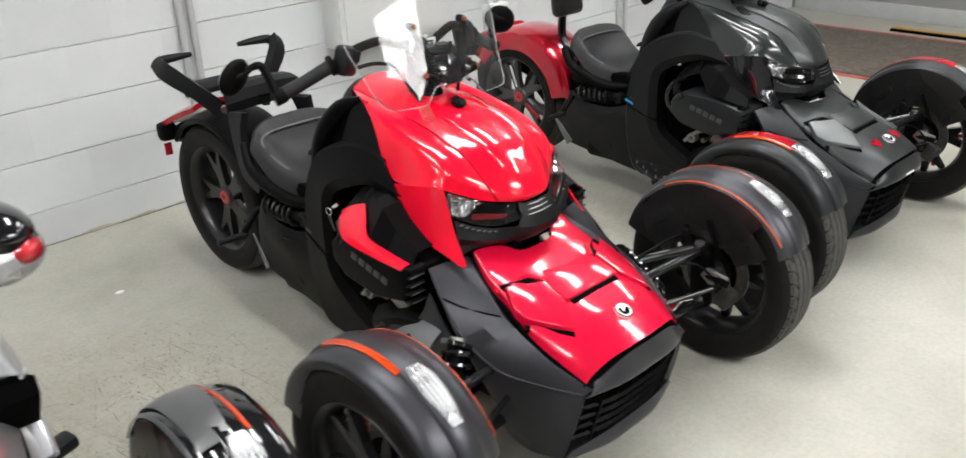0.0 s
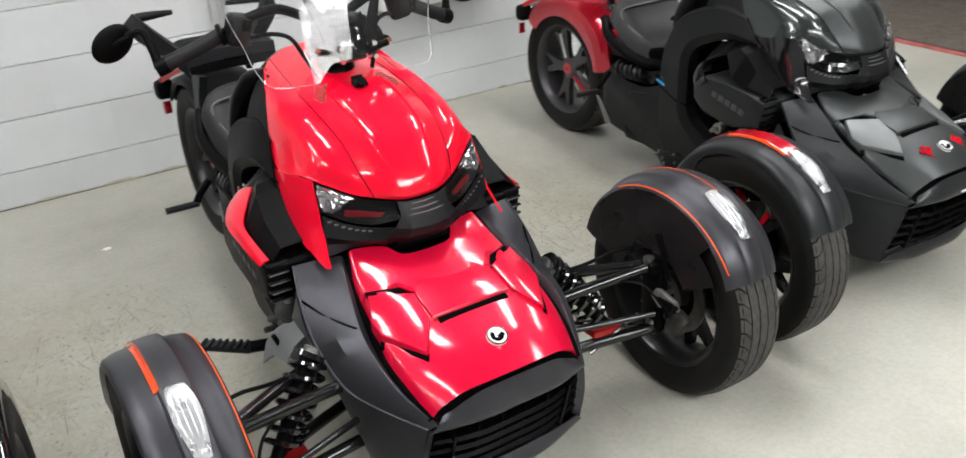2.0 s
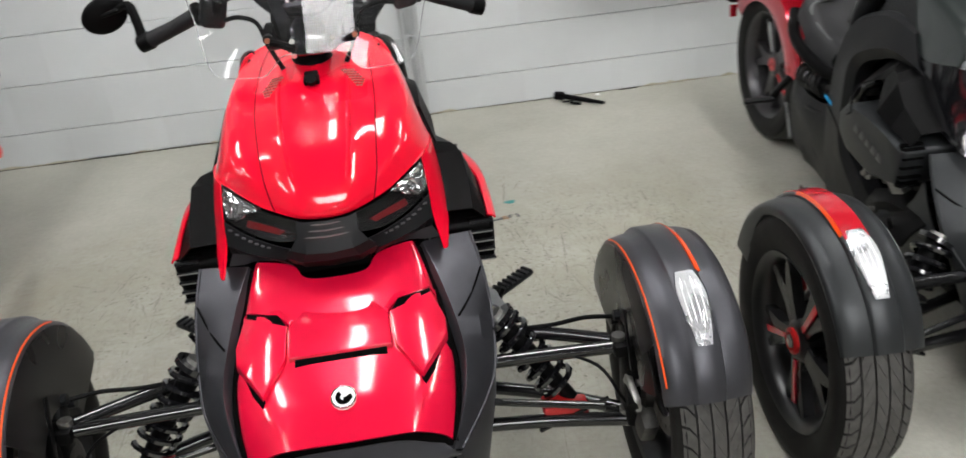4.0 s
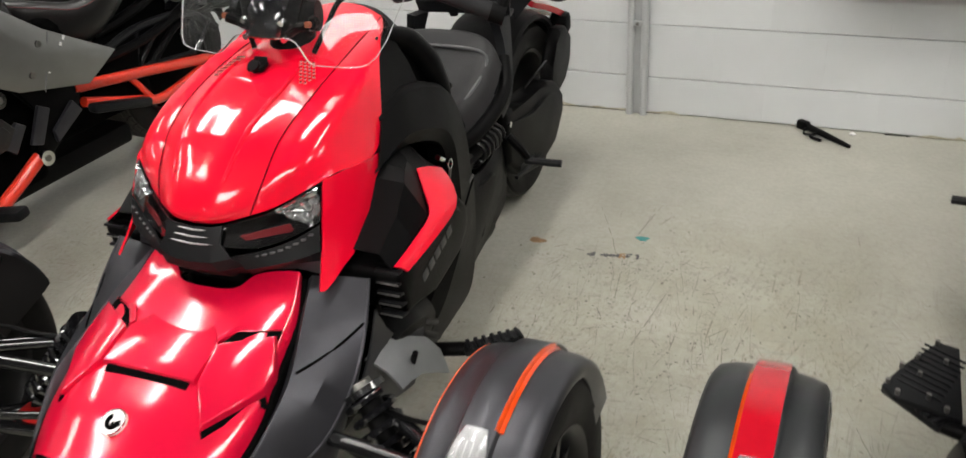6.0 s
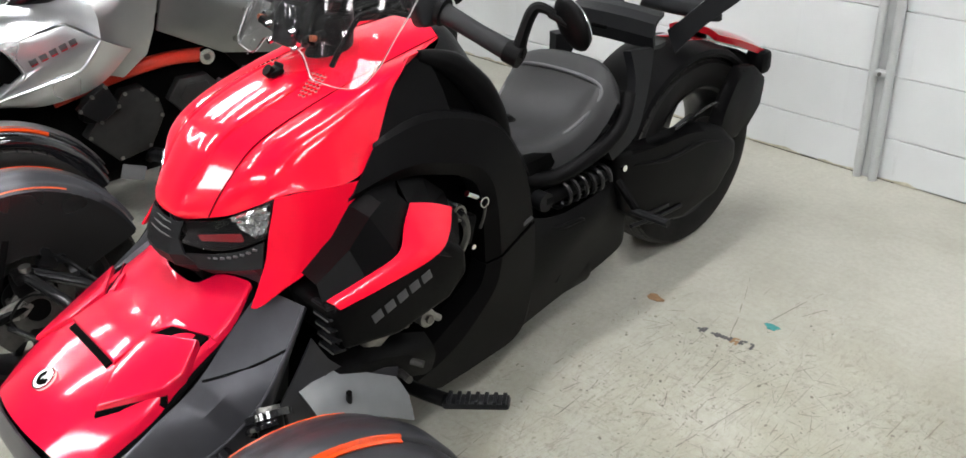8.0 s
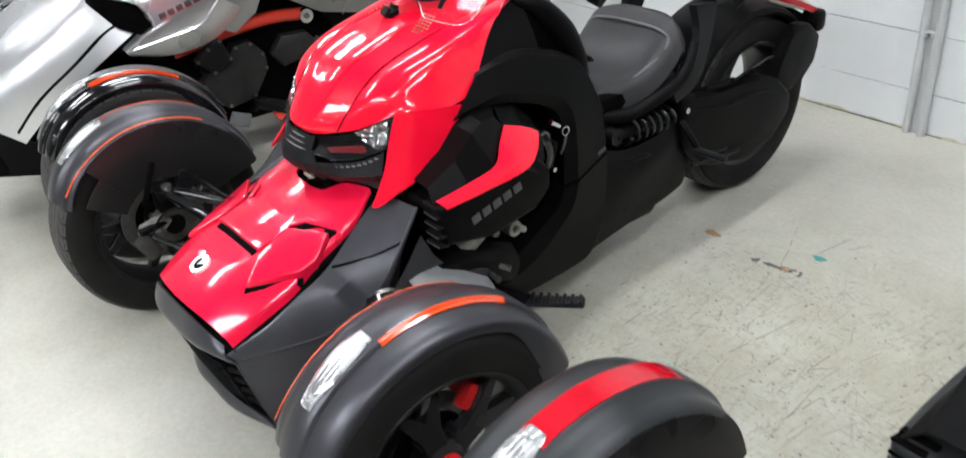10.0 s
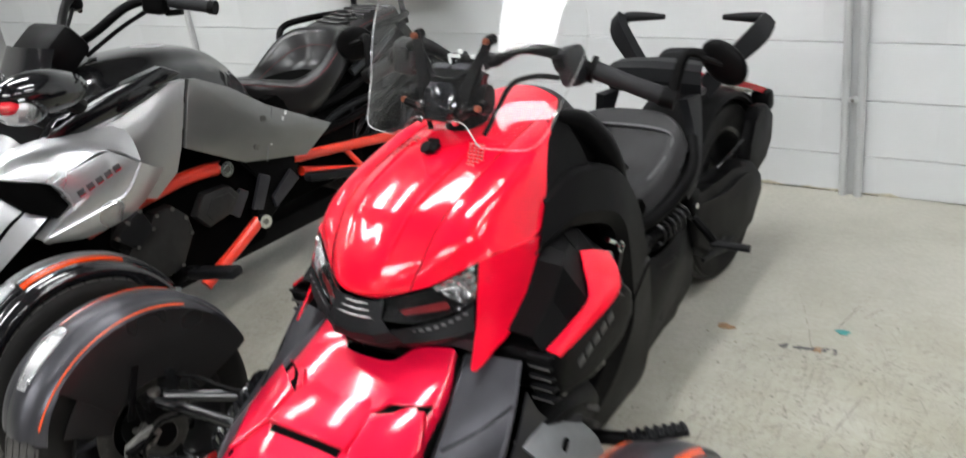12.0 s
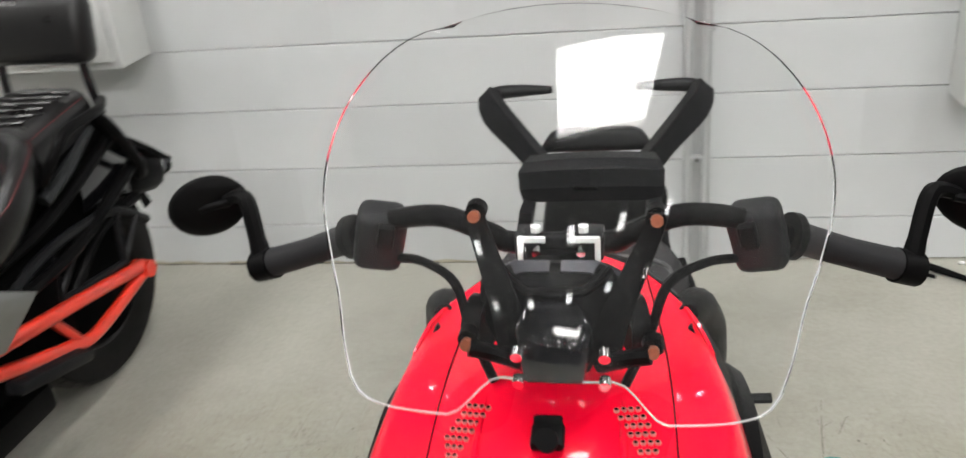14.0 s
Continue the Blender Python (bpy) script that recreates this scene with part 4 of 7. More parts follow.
CHEEK = [[(0.207, 0.285, 0.737), (0.222, 0.32, 0.74), (0.234, 0.39, 0.732), (0.233, 0.45, 0.722)], [(0.213, 0.258, 0.68), (0.234, 0.305, 0.672), (0.244, 0.35, 0.662), (0.2455, 0.395, 0.655)],
         [(0.215, 0.238, 0.625), (0.234, 0.265, 0.614), (0.244, 0.292, 0.607), (0.248, 0.315, 0.602)], [(0.228, 0.19, 0.563), (0.233, 0.197, 0.56), (0.238, 0.21, 0.563), (0.243, 0.225, 0.571)]]


def tank(root, sch):
    G = surf([sym(r) for r in TANKC], 7, 7)
    tc = part("tank_cover", shell(BM(), G, -0.005), sch["top"], root)
    for s in (1, -1):
        cov = part("side_cover", panel([flank(r, s) for r in TANKS], -0.004, 6, 6), sch["tank"], root)
        part("cheek", panel([flank(r, s) for r in CHEEK], -0.004, 6, 5), sch["cheek"], cov)
        part("panel_gap", tube(sides([(0.1, 0.2025, 0.695), (0.1065, 0.213, 0.7155), (0.1155, 0.242, 0.7525), (0.1225, 0.306, 0.8075), (0.1285, 0.42, 0.8465), (0.123, 0.583, 0.8773), (0.101, 0.765, 0.8933)], s), 0.0011, 8), GAPRED if not sch["grey"] else DARK, cov)
        part("tank_crease", tube(sides([(0.03, 0.175, 0.692), (0.055, 0.212, 0.757), (0.068, 0.29, 0.823), (0.075, 0.42, 0.866), (0.07, 0.52, 0.884)], s), [0.003, 0.006, 0.006, 0.005, 0.001], 8), sch["top"], tc)
        # vent holes are black discs, shade put in as colour
        vt, vh = BM(), BM()
        for i in range(7):
            for j in range(4):
                x = 0.106 - 0.0048 * i + 0.0074 * j - 0.01
                y = 0.43 + 0.009 * i + 0.0032 * j
                if j > 0 and i < j - 1:
                    continue
                z = on_surface(G, x * s, y) + 0.0002
                m = Matrix.Translation((x * s, y, z)) @ Matrix.Rotation(radians(-90), 4, "Y")
                disc(0.0033, 0, 0.003, 6, vt, m)
                disc(0.0024, 0, 0.0034, 6, vh, m)
        mv = part("mesh_vent", vt, VENT if not sch["grey"] else DARK, tc, "small hexagonal mesh vent")
        part("vent_hole", vh, DARK, mv)
    kb = box((0, 0.436, 0.885), (0.034, 0.03, 0.012), 0.004, (12, 0, 0))
    bar((0, 0.43, 0.884), (0, 0.421, 0.893), 0.012, 14, kb)
    box((0, 0.447, 0.89), (0.03, 0.006, 0.022), 0.003, (-20, 0, 0), kb)
    part("ignition_knob", kb, BLACK, tc, "black ignition knob")
    con = [[(0, 0.778, 0.906), (0.06, 0.775, 0.9), (0.105, 0.762, 0.885), (0.15, 0.7, 0.875)], [(0, 0.83, 0.888), (0.06, 0.825, 0.88), (0.115, 0.8, 0.855), (0.162, 0.765, 0.83)], [(0, 0.885, 0.79), (0.06, 0.88, 0.79), (0.12, 0.86, 0.765), (0.165, 0.83, 0.74)],
           [(0, 0.935, 0.68), (0.06, 0.93, 0.68), (0.12, 0.91, 0.665), (0.17, 0.88, 0.64)], [(0, 0.975, 0.58), (0.06, 0.975, 0.58), (0.13, 0.96, 0.56), (0.175, 0.94, 0.53)]]
    part("rear_tank_shroud", panel([sym(r) for r in con], 0.005, 4, 4), BLACK, root)


# edges of the side panel in the side view: (y, z) of the outer edge, then of the edge round the engine opening
ARCH_EDGES = [((0.50, 0.772), (0.40, 0.69)), ((0.62, 0.787), (0.53, 0.700)), ((0.735, 0.757), (0.635, 0.672)), ((0.815, 0.712), (0.706, 0.638)), ((0.866, 0.640), (0.738, 0.594)), ((0.898, 0.555), (0.744, 0.52)), ((0.911, 0.452), (0.742, 0.414))]
LOWER_EDGES = [((0.9105, 0.447), (0.7415, 0.409)), ((0.908, 0.335), (0.716, 0.358)), ((0.888, 0.225), (0.645, 0.316)), ((0.845, 0.158), (0.57, 0.278)), ((0.74, 0.146), (0.49, 0.248)), ((0.6, 0.142), (0.42, 0.24))]


SHROUD = [[(0.152, 0.64, 0.889), (0.160, 0.69, 0.878)], [(0.189, 0.566, 0.838), (0.190, 0.697, 0.818)], [(0.211, 0.522, 0.79), (0.207, 0.70, 0.771)], [(0.222, 0.482, 0.742), (0.215, 0.64, 0.781)], [(0.231, 0.45, 0.715), (0.218, 0.53, 0.775)]]


def side_band(edges, x_out, x_in, s):
    """A flat side panel between two edges, folded near the opening, with its edges turned inwards."""
    rows = []
    for k, ((y0, z0), (y1, z1)) in enumerate(edges):
        f = 0.2
        yf, zf = y1 + (y0 - y1) * f, z1 + (z0 - z1) * f
        yb, zb = y1 + (y0 - y1) * 0.94, z1 + (z0 - z1) * 0.94
        rows.append(flank([(0.165, y0, z0), (x_out - 0.012, y0, z0), (x_out, yb, zb), (x_in, yf, zf), (x_in - 0.009, y1, z1), (0.195, y1, z1)], s))
    cols = [spline([row[c] for row in rows], 5) for c in range(6)]
    return [[c[q] for c in cols] for q in range(len(cols[0]))]


def mid_body(root, sch):
    # black filler box added to close a see-through gap, dark like shade
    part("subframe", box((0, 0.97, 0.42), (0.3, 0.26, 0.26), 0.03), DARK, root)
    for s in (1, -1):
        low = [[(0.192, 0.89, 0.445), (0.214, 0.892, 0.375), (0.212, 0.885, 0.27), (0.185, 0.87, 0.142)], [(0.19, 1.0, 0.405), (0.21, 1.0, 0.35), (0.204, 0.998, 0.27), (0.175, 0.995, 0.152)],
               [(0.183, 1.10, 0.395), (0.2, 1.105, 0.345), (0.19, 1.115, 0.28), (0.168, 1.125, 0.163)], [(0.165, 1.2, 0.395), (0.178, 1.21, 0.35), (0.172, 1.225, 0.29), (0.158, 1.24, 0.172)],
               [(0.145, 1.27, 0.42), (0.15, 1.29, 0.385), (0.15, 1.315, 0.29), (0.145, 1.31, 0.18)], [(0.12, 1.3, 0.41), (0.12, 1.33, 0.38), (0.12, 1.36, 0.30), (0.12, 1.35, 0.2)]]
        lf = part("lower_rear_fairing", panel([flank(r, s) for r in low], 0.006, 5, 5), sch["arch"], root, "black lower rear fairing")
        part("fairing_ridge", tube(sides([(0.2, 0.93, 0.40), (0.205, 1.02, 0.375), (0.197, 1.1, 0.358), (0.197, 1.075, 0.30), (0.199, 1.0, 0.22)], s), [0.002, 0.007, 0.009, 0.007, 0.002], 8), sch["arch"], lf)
    # plain boxes stand in for the engine, near black as in deep shade
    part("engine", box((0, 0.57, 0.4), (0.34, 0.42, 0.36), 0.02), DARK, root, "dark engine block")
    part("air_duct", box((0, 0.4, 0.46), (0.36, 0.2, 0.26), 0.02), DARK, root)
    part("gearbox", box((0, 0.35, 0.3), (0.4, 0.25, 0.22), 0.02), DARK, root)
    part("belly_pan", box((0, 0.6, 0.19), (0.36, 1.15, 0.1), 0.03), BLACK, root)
    for s in (1, -1):
        pan = part("side_arch", shell(BM(), side_band(ARCH_EDGES, 0.222, 0.246, s), 0.005), sch["arch"], root, "flat side panel round the engine opening", crease=14)
        part("side_panel", shell(BM(), side_band(LOWER_EDGES, 0.226, 0.249, s), 0.005), sch["arch"], root, crease=14)
        up = part("tank_shroud", panel([flank(r, s) for r in SHROUD], 0.005, 1, 1), sch["arch"], root, crease=10)
        part("shroud_rail", tube(sides([(0.15, 0.672, 0.885), (0.164, 0.745, 0.85), (0.178, 0.80, 0.787), (0.188, 0.832, 0.722), (0.192, 0.85, 0.66)], s), [0.012, 0.028, 0.032, 0.027, 0.02], 14), sch["arch"], up)
        part("shroud_hook", tube(sides([(0.19, 0.835, 0.712), (0.2, 0.862, 0.706), (0.196, 0.885, 0.694)], s), [0.012, 0.01, 0.003], 8), sch["arch"], up)
        # black sheet put in for the shade inside the opening
        part("shroud_opening", panel([flank(r, s) for r in [[(0.16, 0.685, 0.872), (0.165, 0.76, 0.84)], [(0.172, 0.695, 0.81), (0.172, 0.80, 0.79)], [(0.178, 0.695, 0.755), (0.178, 0.83, 0.70)]]], 0.003, 3, 3), DARK, up, "shroud opening painted as dark shade")
        part("edge_strip", panel([flank(r, s) for r in [[(0.205, 0.872, 0.637), (0.196, 0.879, 0.639)], [(0.207, 0.897, 0.575), (0.198, 0.904, 0.576)], [(0.209, 0.91, 0.505), (0.2, 0.917, 0.505)]]], 0.004, 3, 2), GUN if not sch["grey"] else TRAY, up, "grey edge strip beside the seat")
        part("script_patch", box((0.2315 * s, 0.858, 0.452), (0.003, 0.07 if not sch["grey"] else 0.1, 0.009), 0.001, (24, 0, -9 * s)), DECAL if not sch["grey"] else BLUE, pan, "thin grey emblem bar" if not sch["grey"] else "bright blue emblem bar")
        part("script_accent", box((0.2325 * s, 0.84, 0.446), (0.004, 0.014, 0.012), 0.001, (24, 0, -9 * s)), REDTAPE, pan, "small red emblem mark")
        if sch["grey"]:
            for k in range(4):
                part("script_bar", box((0.232 * s, 0.838 + 0.014 * k, 0.464 + 0.006 * k), (0.003, 0.01, 0.007), 0.001, (24, 0, -9 * s)), DECAL, pan)
        # box with fins beside the engine
        out = [(0.272, 0.568), (0.36, 0.575), (0.448, 0.584), (0.52, 0.584), (0.565, 0.585), (0.60, 0.55), (0.60, 0.50), (0.55, 0.46), (0.42, 0.44), (0.295, 0.468)]
        bx = part("side_box", prism(out, 0.143 * s, at_x(0.205 * s), 0.014, seg=3), BLACK if not sch["grey"] else CHARCOAL_DARK, root)
        for k in range(5):
            z = 0.566 - 0.0235 * k
            fn = part("fin", box((0.32 * s, 0.288, z), (0.05, 0.026, 0.006), 0.001, (-12, 0, 0)), RACKB if not sch["grey"] else DARK, bx)
            if not sch["grey"] and k:
                part("fin_edge", box((0.32 * s, 0.2745, z + 0.001), (0.046, 0.002, 0.0028), 0, (-12, 0, 0)), GUN, fn, "pale fin edge")
        # black slab put in for the shade behind the fins
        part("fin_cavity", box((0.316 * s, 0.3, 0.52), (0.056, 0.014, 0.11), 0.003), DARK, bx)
        for k in range(5):
            part("emblem_bar", box((0.349 * s, 0.375 + 0.03 * k, 0.508 + 0.0075 * k), (0.002, 0.023, 0.02), 0.001, (16, 0, 0)), DECAL, bx, "grey emblem bar")
        if not sch["grey"]:
            acc = [[(0.334, 0.283, 0.578), (0.335, 0.37, 0.589), (0.331, 0.448, 0.602), (0.3, 0.49, 0.635), (0.272, 0.527, 0.655)], [(0.345, 0.29, 0.572), (0.347, 0.385, 0.581), (0.343, 0.49, 0.595), (0.312, 0.54, 0.62), (0.278, 0.575, 0.638)],
                   [(0.352, 0.297, 0.562), (0.354, 0.40, 0.567), (0.35, 0.525, 0.576), (0.325, 0.578, 0.598), (0.283, 0.618, 0.614)]]
            part("red_accent", panel([flank(r, s) for r in acc], -0.004, 3, 4), RED, bx, "bent red accent panel")
        lid = [[(0.332, 0.276, 0.577), (0.333, 0.37, 0.588), (0.329, 0.447, 0.601), (0.298, 0.49, 0.634), (0.27, 0.527, 0.654)], [(0.305, 0.285, 0.60), (0.308, 0.36, 0.64), (0.302, 0.415, 0.682), (0.285, 0.455, 0.69), (0.262, 0.51, 0.68)],
               [(0.235, 0.29, 0.60), (0.23, 0.36, 0.645), (0.228, 0.41, 0.69), (0.228, 0.45, 0.705), (0.228, 0.53, 0.70)]]
        part("box_facet", panel([flank(r, s) for r in lid], -0.004, 1, 1), BLACK, bx, crease=15)
        part("box_top", panel([flank(r, s) for r in [[(0.352, 0.525, 0.574), (0.325, 0.578, 0.596), (0.283, 0.618, 0.612)], [(0.345, 0.56, 0.55), (0.32, 0.60, 0.56), (0.27, 0.64, 0.58)]]], -0.004, 1, 1), BLACK, bx, crease=15)
        part("box_back", panel([flank(r, s) for r in [[(0.27, 0.527, 0.652), (0.278, 0.575, 0.636), (0.283, 0.618, 0.612)], [(0.228, 0.53, 0.70), (0.225, 0.6, 0.67), (0.225, 0.65, 0.62)]]], -0.004, 1, 1), BLACK, bx, crease=15)
        # engine details in the opening
        part("cooler", box((0.235 * s, 0.43, 0.40), (0.03, 0.1, 0.08), 0.01, (20, 0, 0)), ALLOY, root, "cast alloy engine cover")
        part("bolt", bar((0.235 * s, 0.5, 0.38), (0.255 * s, 0.5, 0.38), 0.011, 8), STEEL, root)
        part("clamp", lathe([(0.018, 0), (0.018, 0.02), (0.013, 0.02), (0.013, 0)], 16, True, m=Matrix.Translation((0.24 * s, 0.66, 0.575))), STEEL, root)
        part("hose", tube(sides([(0.22, 0.62, 0.61), (0.25, 0.66, 0.58), (0.25, 0.68, 0.52), (0.22, 0.66, 0.44)], s), 0.012, 8), GLOSSB, root)
        part("valve_cover", box((0.262 * s, 0.415, 0.40), (0.03, 0.07, 0.05), 0.01, (30, 0, 0)), ALLOYB, root, "bright cast alloy cover")
        part("mount_lug", bar((0.255 * s, 0.535, 0.39), (0.285 * s, 0.535, 0.39), 0.02, 12), ALLOYB, root)
        part("mount_bolt", bar((0.285 * s, 0.535, 0.39), (0.293 * s, 0.535, 0.39), 0.009, 6), STEEL, root)
        part("link_rod", tube(sides([(0.27, 0.46, 0.43), (0.275, 0.51, 0.42), (0.275, 0.57, 0.37)], s), 0.008, 8), ALLOYB, root)
        part("lever", tube(sides([(0.2, 0.5, 0.33), (0.26, 0.48, 0.31), (0.3, 0.5, 0.3)], s), 0.008, 8), ALLOY, root)
        if not sch["grey"]:
            kp = part("pull_pin", bar((0.236 * s, 0.702, 0.598), (0.236 * s, 0.728, 0.58), 0.007, 10), CHROME, root, "bright pull pin with a ring")
            part("pin_ring", lathe([(0.0125, -0.002), (0.0125, 0.002), (0.0095, 0.002), (0.0095, -0.002)], 20, True, m=Matrix.Translation((0.246 * s, 0.74, 0.566))), CHROME, kp)
            part("pin_tag", tube(sides([(0.246, 0.742, 0.555), (0.243, 0.738, 0.53), (0.24, 0.728, 0.505)], s), 0.0035, 6), STEEL, kp)
            part("mount_tab", box((0.225 * s, 0.69, 0.515), (0.03, 0.055, 0.07), 0.008, (-20, 0, 0)), BLACK, root)
            part("tab_bolt", bar((0.24 * s, 0.70, 0.475), (0.25 * s, 0.70, 0.475), 0.006, 8), CHROME, root)
        ty = part("grey_bracket", panel([flank(r, s) for r in [[(0.29, 0.21, 0.412), (0.30, 0.29, 0.405), (0.305, 0.425, 0.315)], [(0.33, 0.215, 0.387), (0.338, 0.295, 0.377), (0.335, 0.43, 0.285)], [(0.355, 0.225, 0.342), (0.36, 0.30, 0.325), (0.355, 0.425, 0.23)]]], 0.006, 2, 2), TRAY if not sch["grey"] else BLACK, root, "light grey plastic bracket" if not sch["grey"] else "")
        part("bracket_pin", bar((0.345 * s, 0.29, 0.355), (0.356 * s, 0.286, 0.385), 0.006, 8), BLACK, ty)
        part("arm_cover", panel([flank(r, s) for r in [[(0.25, 0.28, 0.43), (0.25, 0.4, 0.40), (0.245, 0.55, 0.33)], [(0.31, 0.27, 0.40), (0.30, 0.4, 0.37), (0.265, 0.56, 0.28)], [(0.29, 0.28, 0.33), (0.28, 0.4, 0.3), (0.25, 0.55, 0.22)]]], 0.004, 3, 3), BLACK, root)
        pg = part("footpeg", box((0.408 * s, 0.545, 0.236), (0.14, 0.036, 0.018), 0.007, (0, -2 * s, 40 * s)), RACKB, root, "serrated black footpeg")
        for k in range(7):
            part("tooth", box(((0.366 + 0.0145 * k) * s, 0.5095 + 0.0122 * k, 0.246), (0.009, 0.034, 0.009), 0.002, (0, 0, 40 * s)), RACKB, pg)
        if sch["grey"]:
            pl = part("peg_plate", prism([(0.33, 0.5), (0.45, 0.533), (0.472, 0.563), (0.43, 0.645), (0.37, 0.742), (0.33, 0.73)], 0.014, Matrix.Diagonal((s, 1, 1, 1)) @ Matrix.Translation((0, 0, 0.248)), 0.003), RACKB, pg, "wide studded footpeg plate")
            for k in range(9):
                part("plate_rib", box((0.405 * s - 0.006 * k * s, 0.565 + 0.017 * k, 0.263), (0.09, 0.005, 0.003), 0.001, (0, 0, 30 * s)), RACKB, pl)
            for (u, v) in ((0.462, 0.57), (0.438, 0.631), (0.408, 0.67), (0.372, 0.73), (0.357, 0.667), (0.405, 0.61), (0.444, 0.54), (0.389, 0.545), (0.358, 0.515)):
                part("stud", bar((u * s, v, 0.26), (u * s, v, 0.273), 0.0048, 8), STEEL, pl)
        part("peg_arm", tube(sides([(0.2, 0.48, 0.22), (0.28, 0.485, 0.232), (0.36, 0.503, 0.238)], s), 0.016, 10), BLACK, pg)
        part("pedal", tube(sides([(0.22, 0.46, 0.27), (0.28, 0.45, 0.3), (0.33, 0.44, 0.31)], s), 0.008, 8), ALLOY, root)
        rp = part("passenger_peg", tube(sides([(0.2, 1.23, 0.42), (0.235, 1.235, 0.38), (0.25, 1.245, 0.35)], s), 0.012, 8), BLACK, root)
        part("peg_bar", tube(sides([(0.245, 1.24, 0.345), (0.35, 1.248, 0.343)], s), 0.011, 8), RACKB, rp)


SEAT = [[(0, 0.955, 0.59), (0.05, 0.958, 0.585), (0.1, 0.965, 0.555), (0.118, 0.97, 0.50)], [(0, 1.04, 0.56), (0.07, 1.04, 0.56), (0.128, 1.04, 0.553), (0.15, 1.04, 0.50)],
        [(0, 1.14, 0.562), (0.08, 1.14, 0.568), (0.145, 1.14, 0.582), (0.175, 1.14, 0.53)], [(0, 1.215, 0.6), (0.08, 1.212, 0.61), (0.15, 1.2, 0.63), (0.184, 1.2, 0.575)],
        [(0, 1.265, 0.662), (0.085, 1.258, 0.665), (0.15, 1.235, 0.66), (0.186, 1.228, 0.605)], [(0, 1.3, 0.694), (0.085, 1.292, 0.692), (0.15, 1.262, 0.676), (0.184, 1.25, 0.62)],
        [(0, 1.335, 0.664), (0.085, 1.326, 0.655), (0.145, 1.296, 0.635), (0.172, 1.275, 0.58)]]


def rear_body(root, sch):
    st = part("seat", panel([sym(r) for r in SEAT], -0.02, 5, 5), SEATM, root, "black two-tone moulded seat")
    part("seat_piping", tube([(-0.128, 1.1, 0.563), (-0.15, 1.19, 0.612), (-0.138, 1.232, 0.657), (0, 1.258, 0.66), (0.138, 1.232, 0.657), (0.15, 1.19, 0.612), (0.128, 1.1, 0.563)], 0.005, 8), SEATRIM, st, "grey seat piping")
    # black filler box added to block the view through below the seat
    part("seat_gap_filler", box((0, 1.18, 0.4), (0.24, 0.3, 0.2), 0.02), DARK, root)
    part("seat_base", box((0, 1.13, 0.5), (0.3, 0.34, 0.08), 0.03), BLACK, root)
    for s in (1, -1):
        part("seat_rail", tube(sides([(0.13, 0.96, 0.5), (0.165, 1.04, 0.488), (0.19, 1.16, 0.52), (0.19, 1.25, 0.56), (0.165, 1.31, 0.62)], s), 0.02, 10), BLACK, root)
        sp = part("rear_shock", tube(sides([(0.168, 0.99, 0.445), (0.165, 1.23, 0.432)], s), 0.02, 10, 1), BLACK, root)
        part("rear_spring", coil((0.168 * s, 1.03, 0.443), (0.165 * s, 1.21, 0.433), 0.032, 6, 0.0055), RIM, sp, "black coil spring")
        part("shock_eye", bar((0.15 * s, 0.99, 0.445), (0.185 * s, 0.99, 0.445), 0.024, 12), RACKB, sp)
    # rear fender over the wheel
    c = (0, 1.665, 0.305) if sch["grey"] else (0, 1.682, 0.3)
    half = [(0.135, 0.25), (0.14, 0.29), (0.13, 0.33), (0.1, 0.348), (0.05, 0.354)] if sch["grey"] else [(0.112, 0.297), (0.119, 0.307), (0.113, 0.32), (0.085, 0.331), (0.04, 0.336)]
    prof = half + [(0, half[-1][1] + 0.001)] + [(-x, q) for x, q in half[::-1]]
    rf = part("rear_fender", arc_shell(c, prof, 78, -52, 30, 0.005), sch["rfender"], root)
    if not sch["grey"]:
        part("lamp_spine", arc_shell(c, [(0.05, 0.336), (0, 0.345), (-0.05, 0.336)], -2, -38, 12, 0.004), REDLENS, rf, "narrow red lamp along the mudguard")
    if sch["grey"]:
        for s in (1, -1):
            part("fender_skirt", panel([flank(r, s) for r in [[(0.13, 1.34, 0.5), (0.135, 1.37, 0.56)], [(0.15, 1.27, 0.36), (0.15, 1.33, 0.38)]]], 0.004, 3, 3), sch["rfender"], rf)
    tail = part("tail_unit", box((0, 1.935, 0.515), (0.2, 0.12, 0.07), 0.025, (-28, 0, 0)), BLACK, root, "black tail unit")
    part("tail_lamp", panel([sym([(0, 1.80, 0.632), (0.05, 1.80, 0.63), (0.08, 1.80, 0.618)]), sym([(0, 1.88, 0.605), (0.065, 1.88, 0.602), (0.105, 1.875, 0.588)]), sym([(0, 1.96, 0.567), (0.075, 1.96, 0.564), (0.13, 1.95, 0.55)]), sym([(0, 2.01, 0.53), (0.07, 2.01, 0.53), (0.125, 2.0, 0.52)])], 0.02, 4, 4), REDLENS, tail, "red tail lamp lens")
    for s in (1, -1):
        part("turn_signal", box((0.12 * s, 1.975, 0.52), (0.07, 0.06, 0.075), 0.02), BLACK, tail)
        part("red_reflector", box((0.115 * s, 2.0, 0.44), (0.03, 0.012, 0.05), 0.004), REDLENS, tail, "red side reflector")
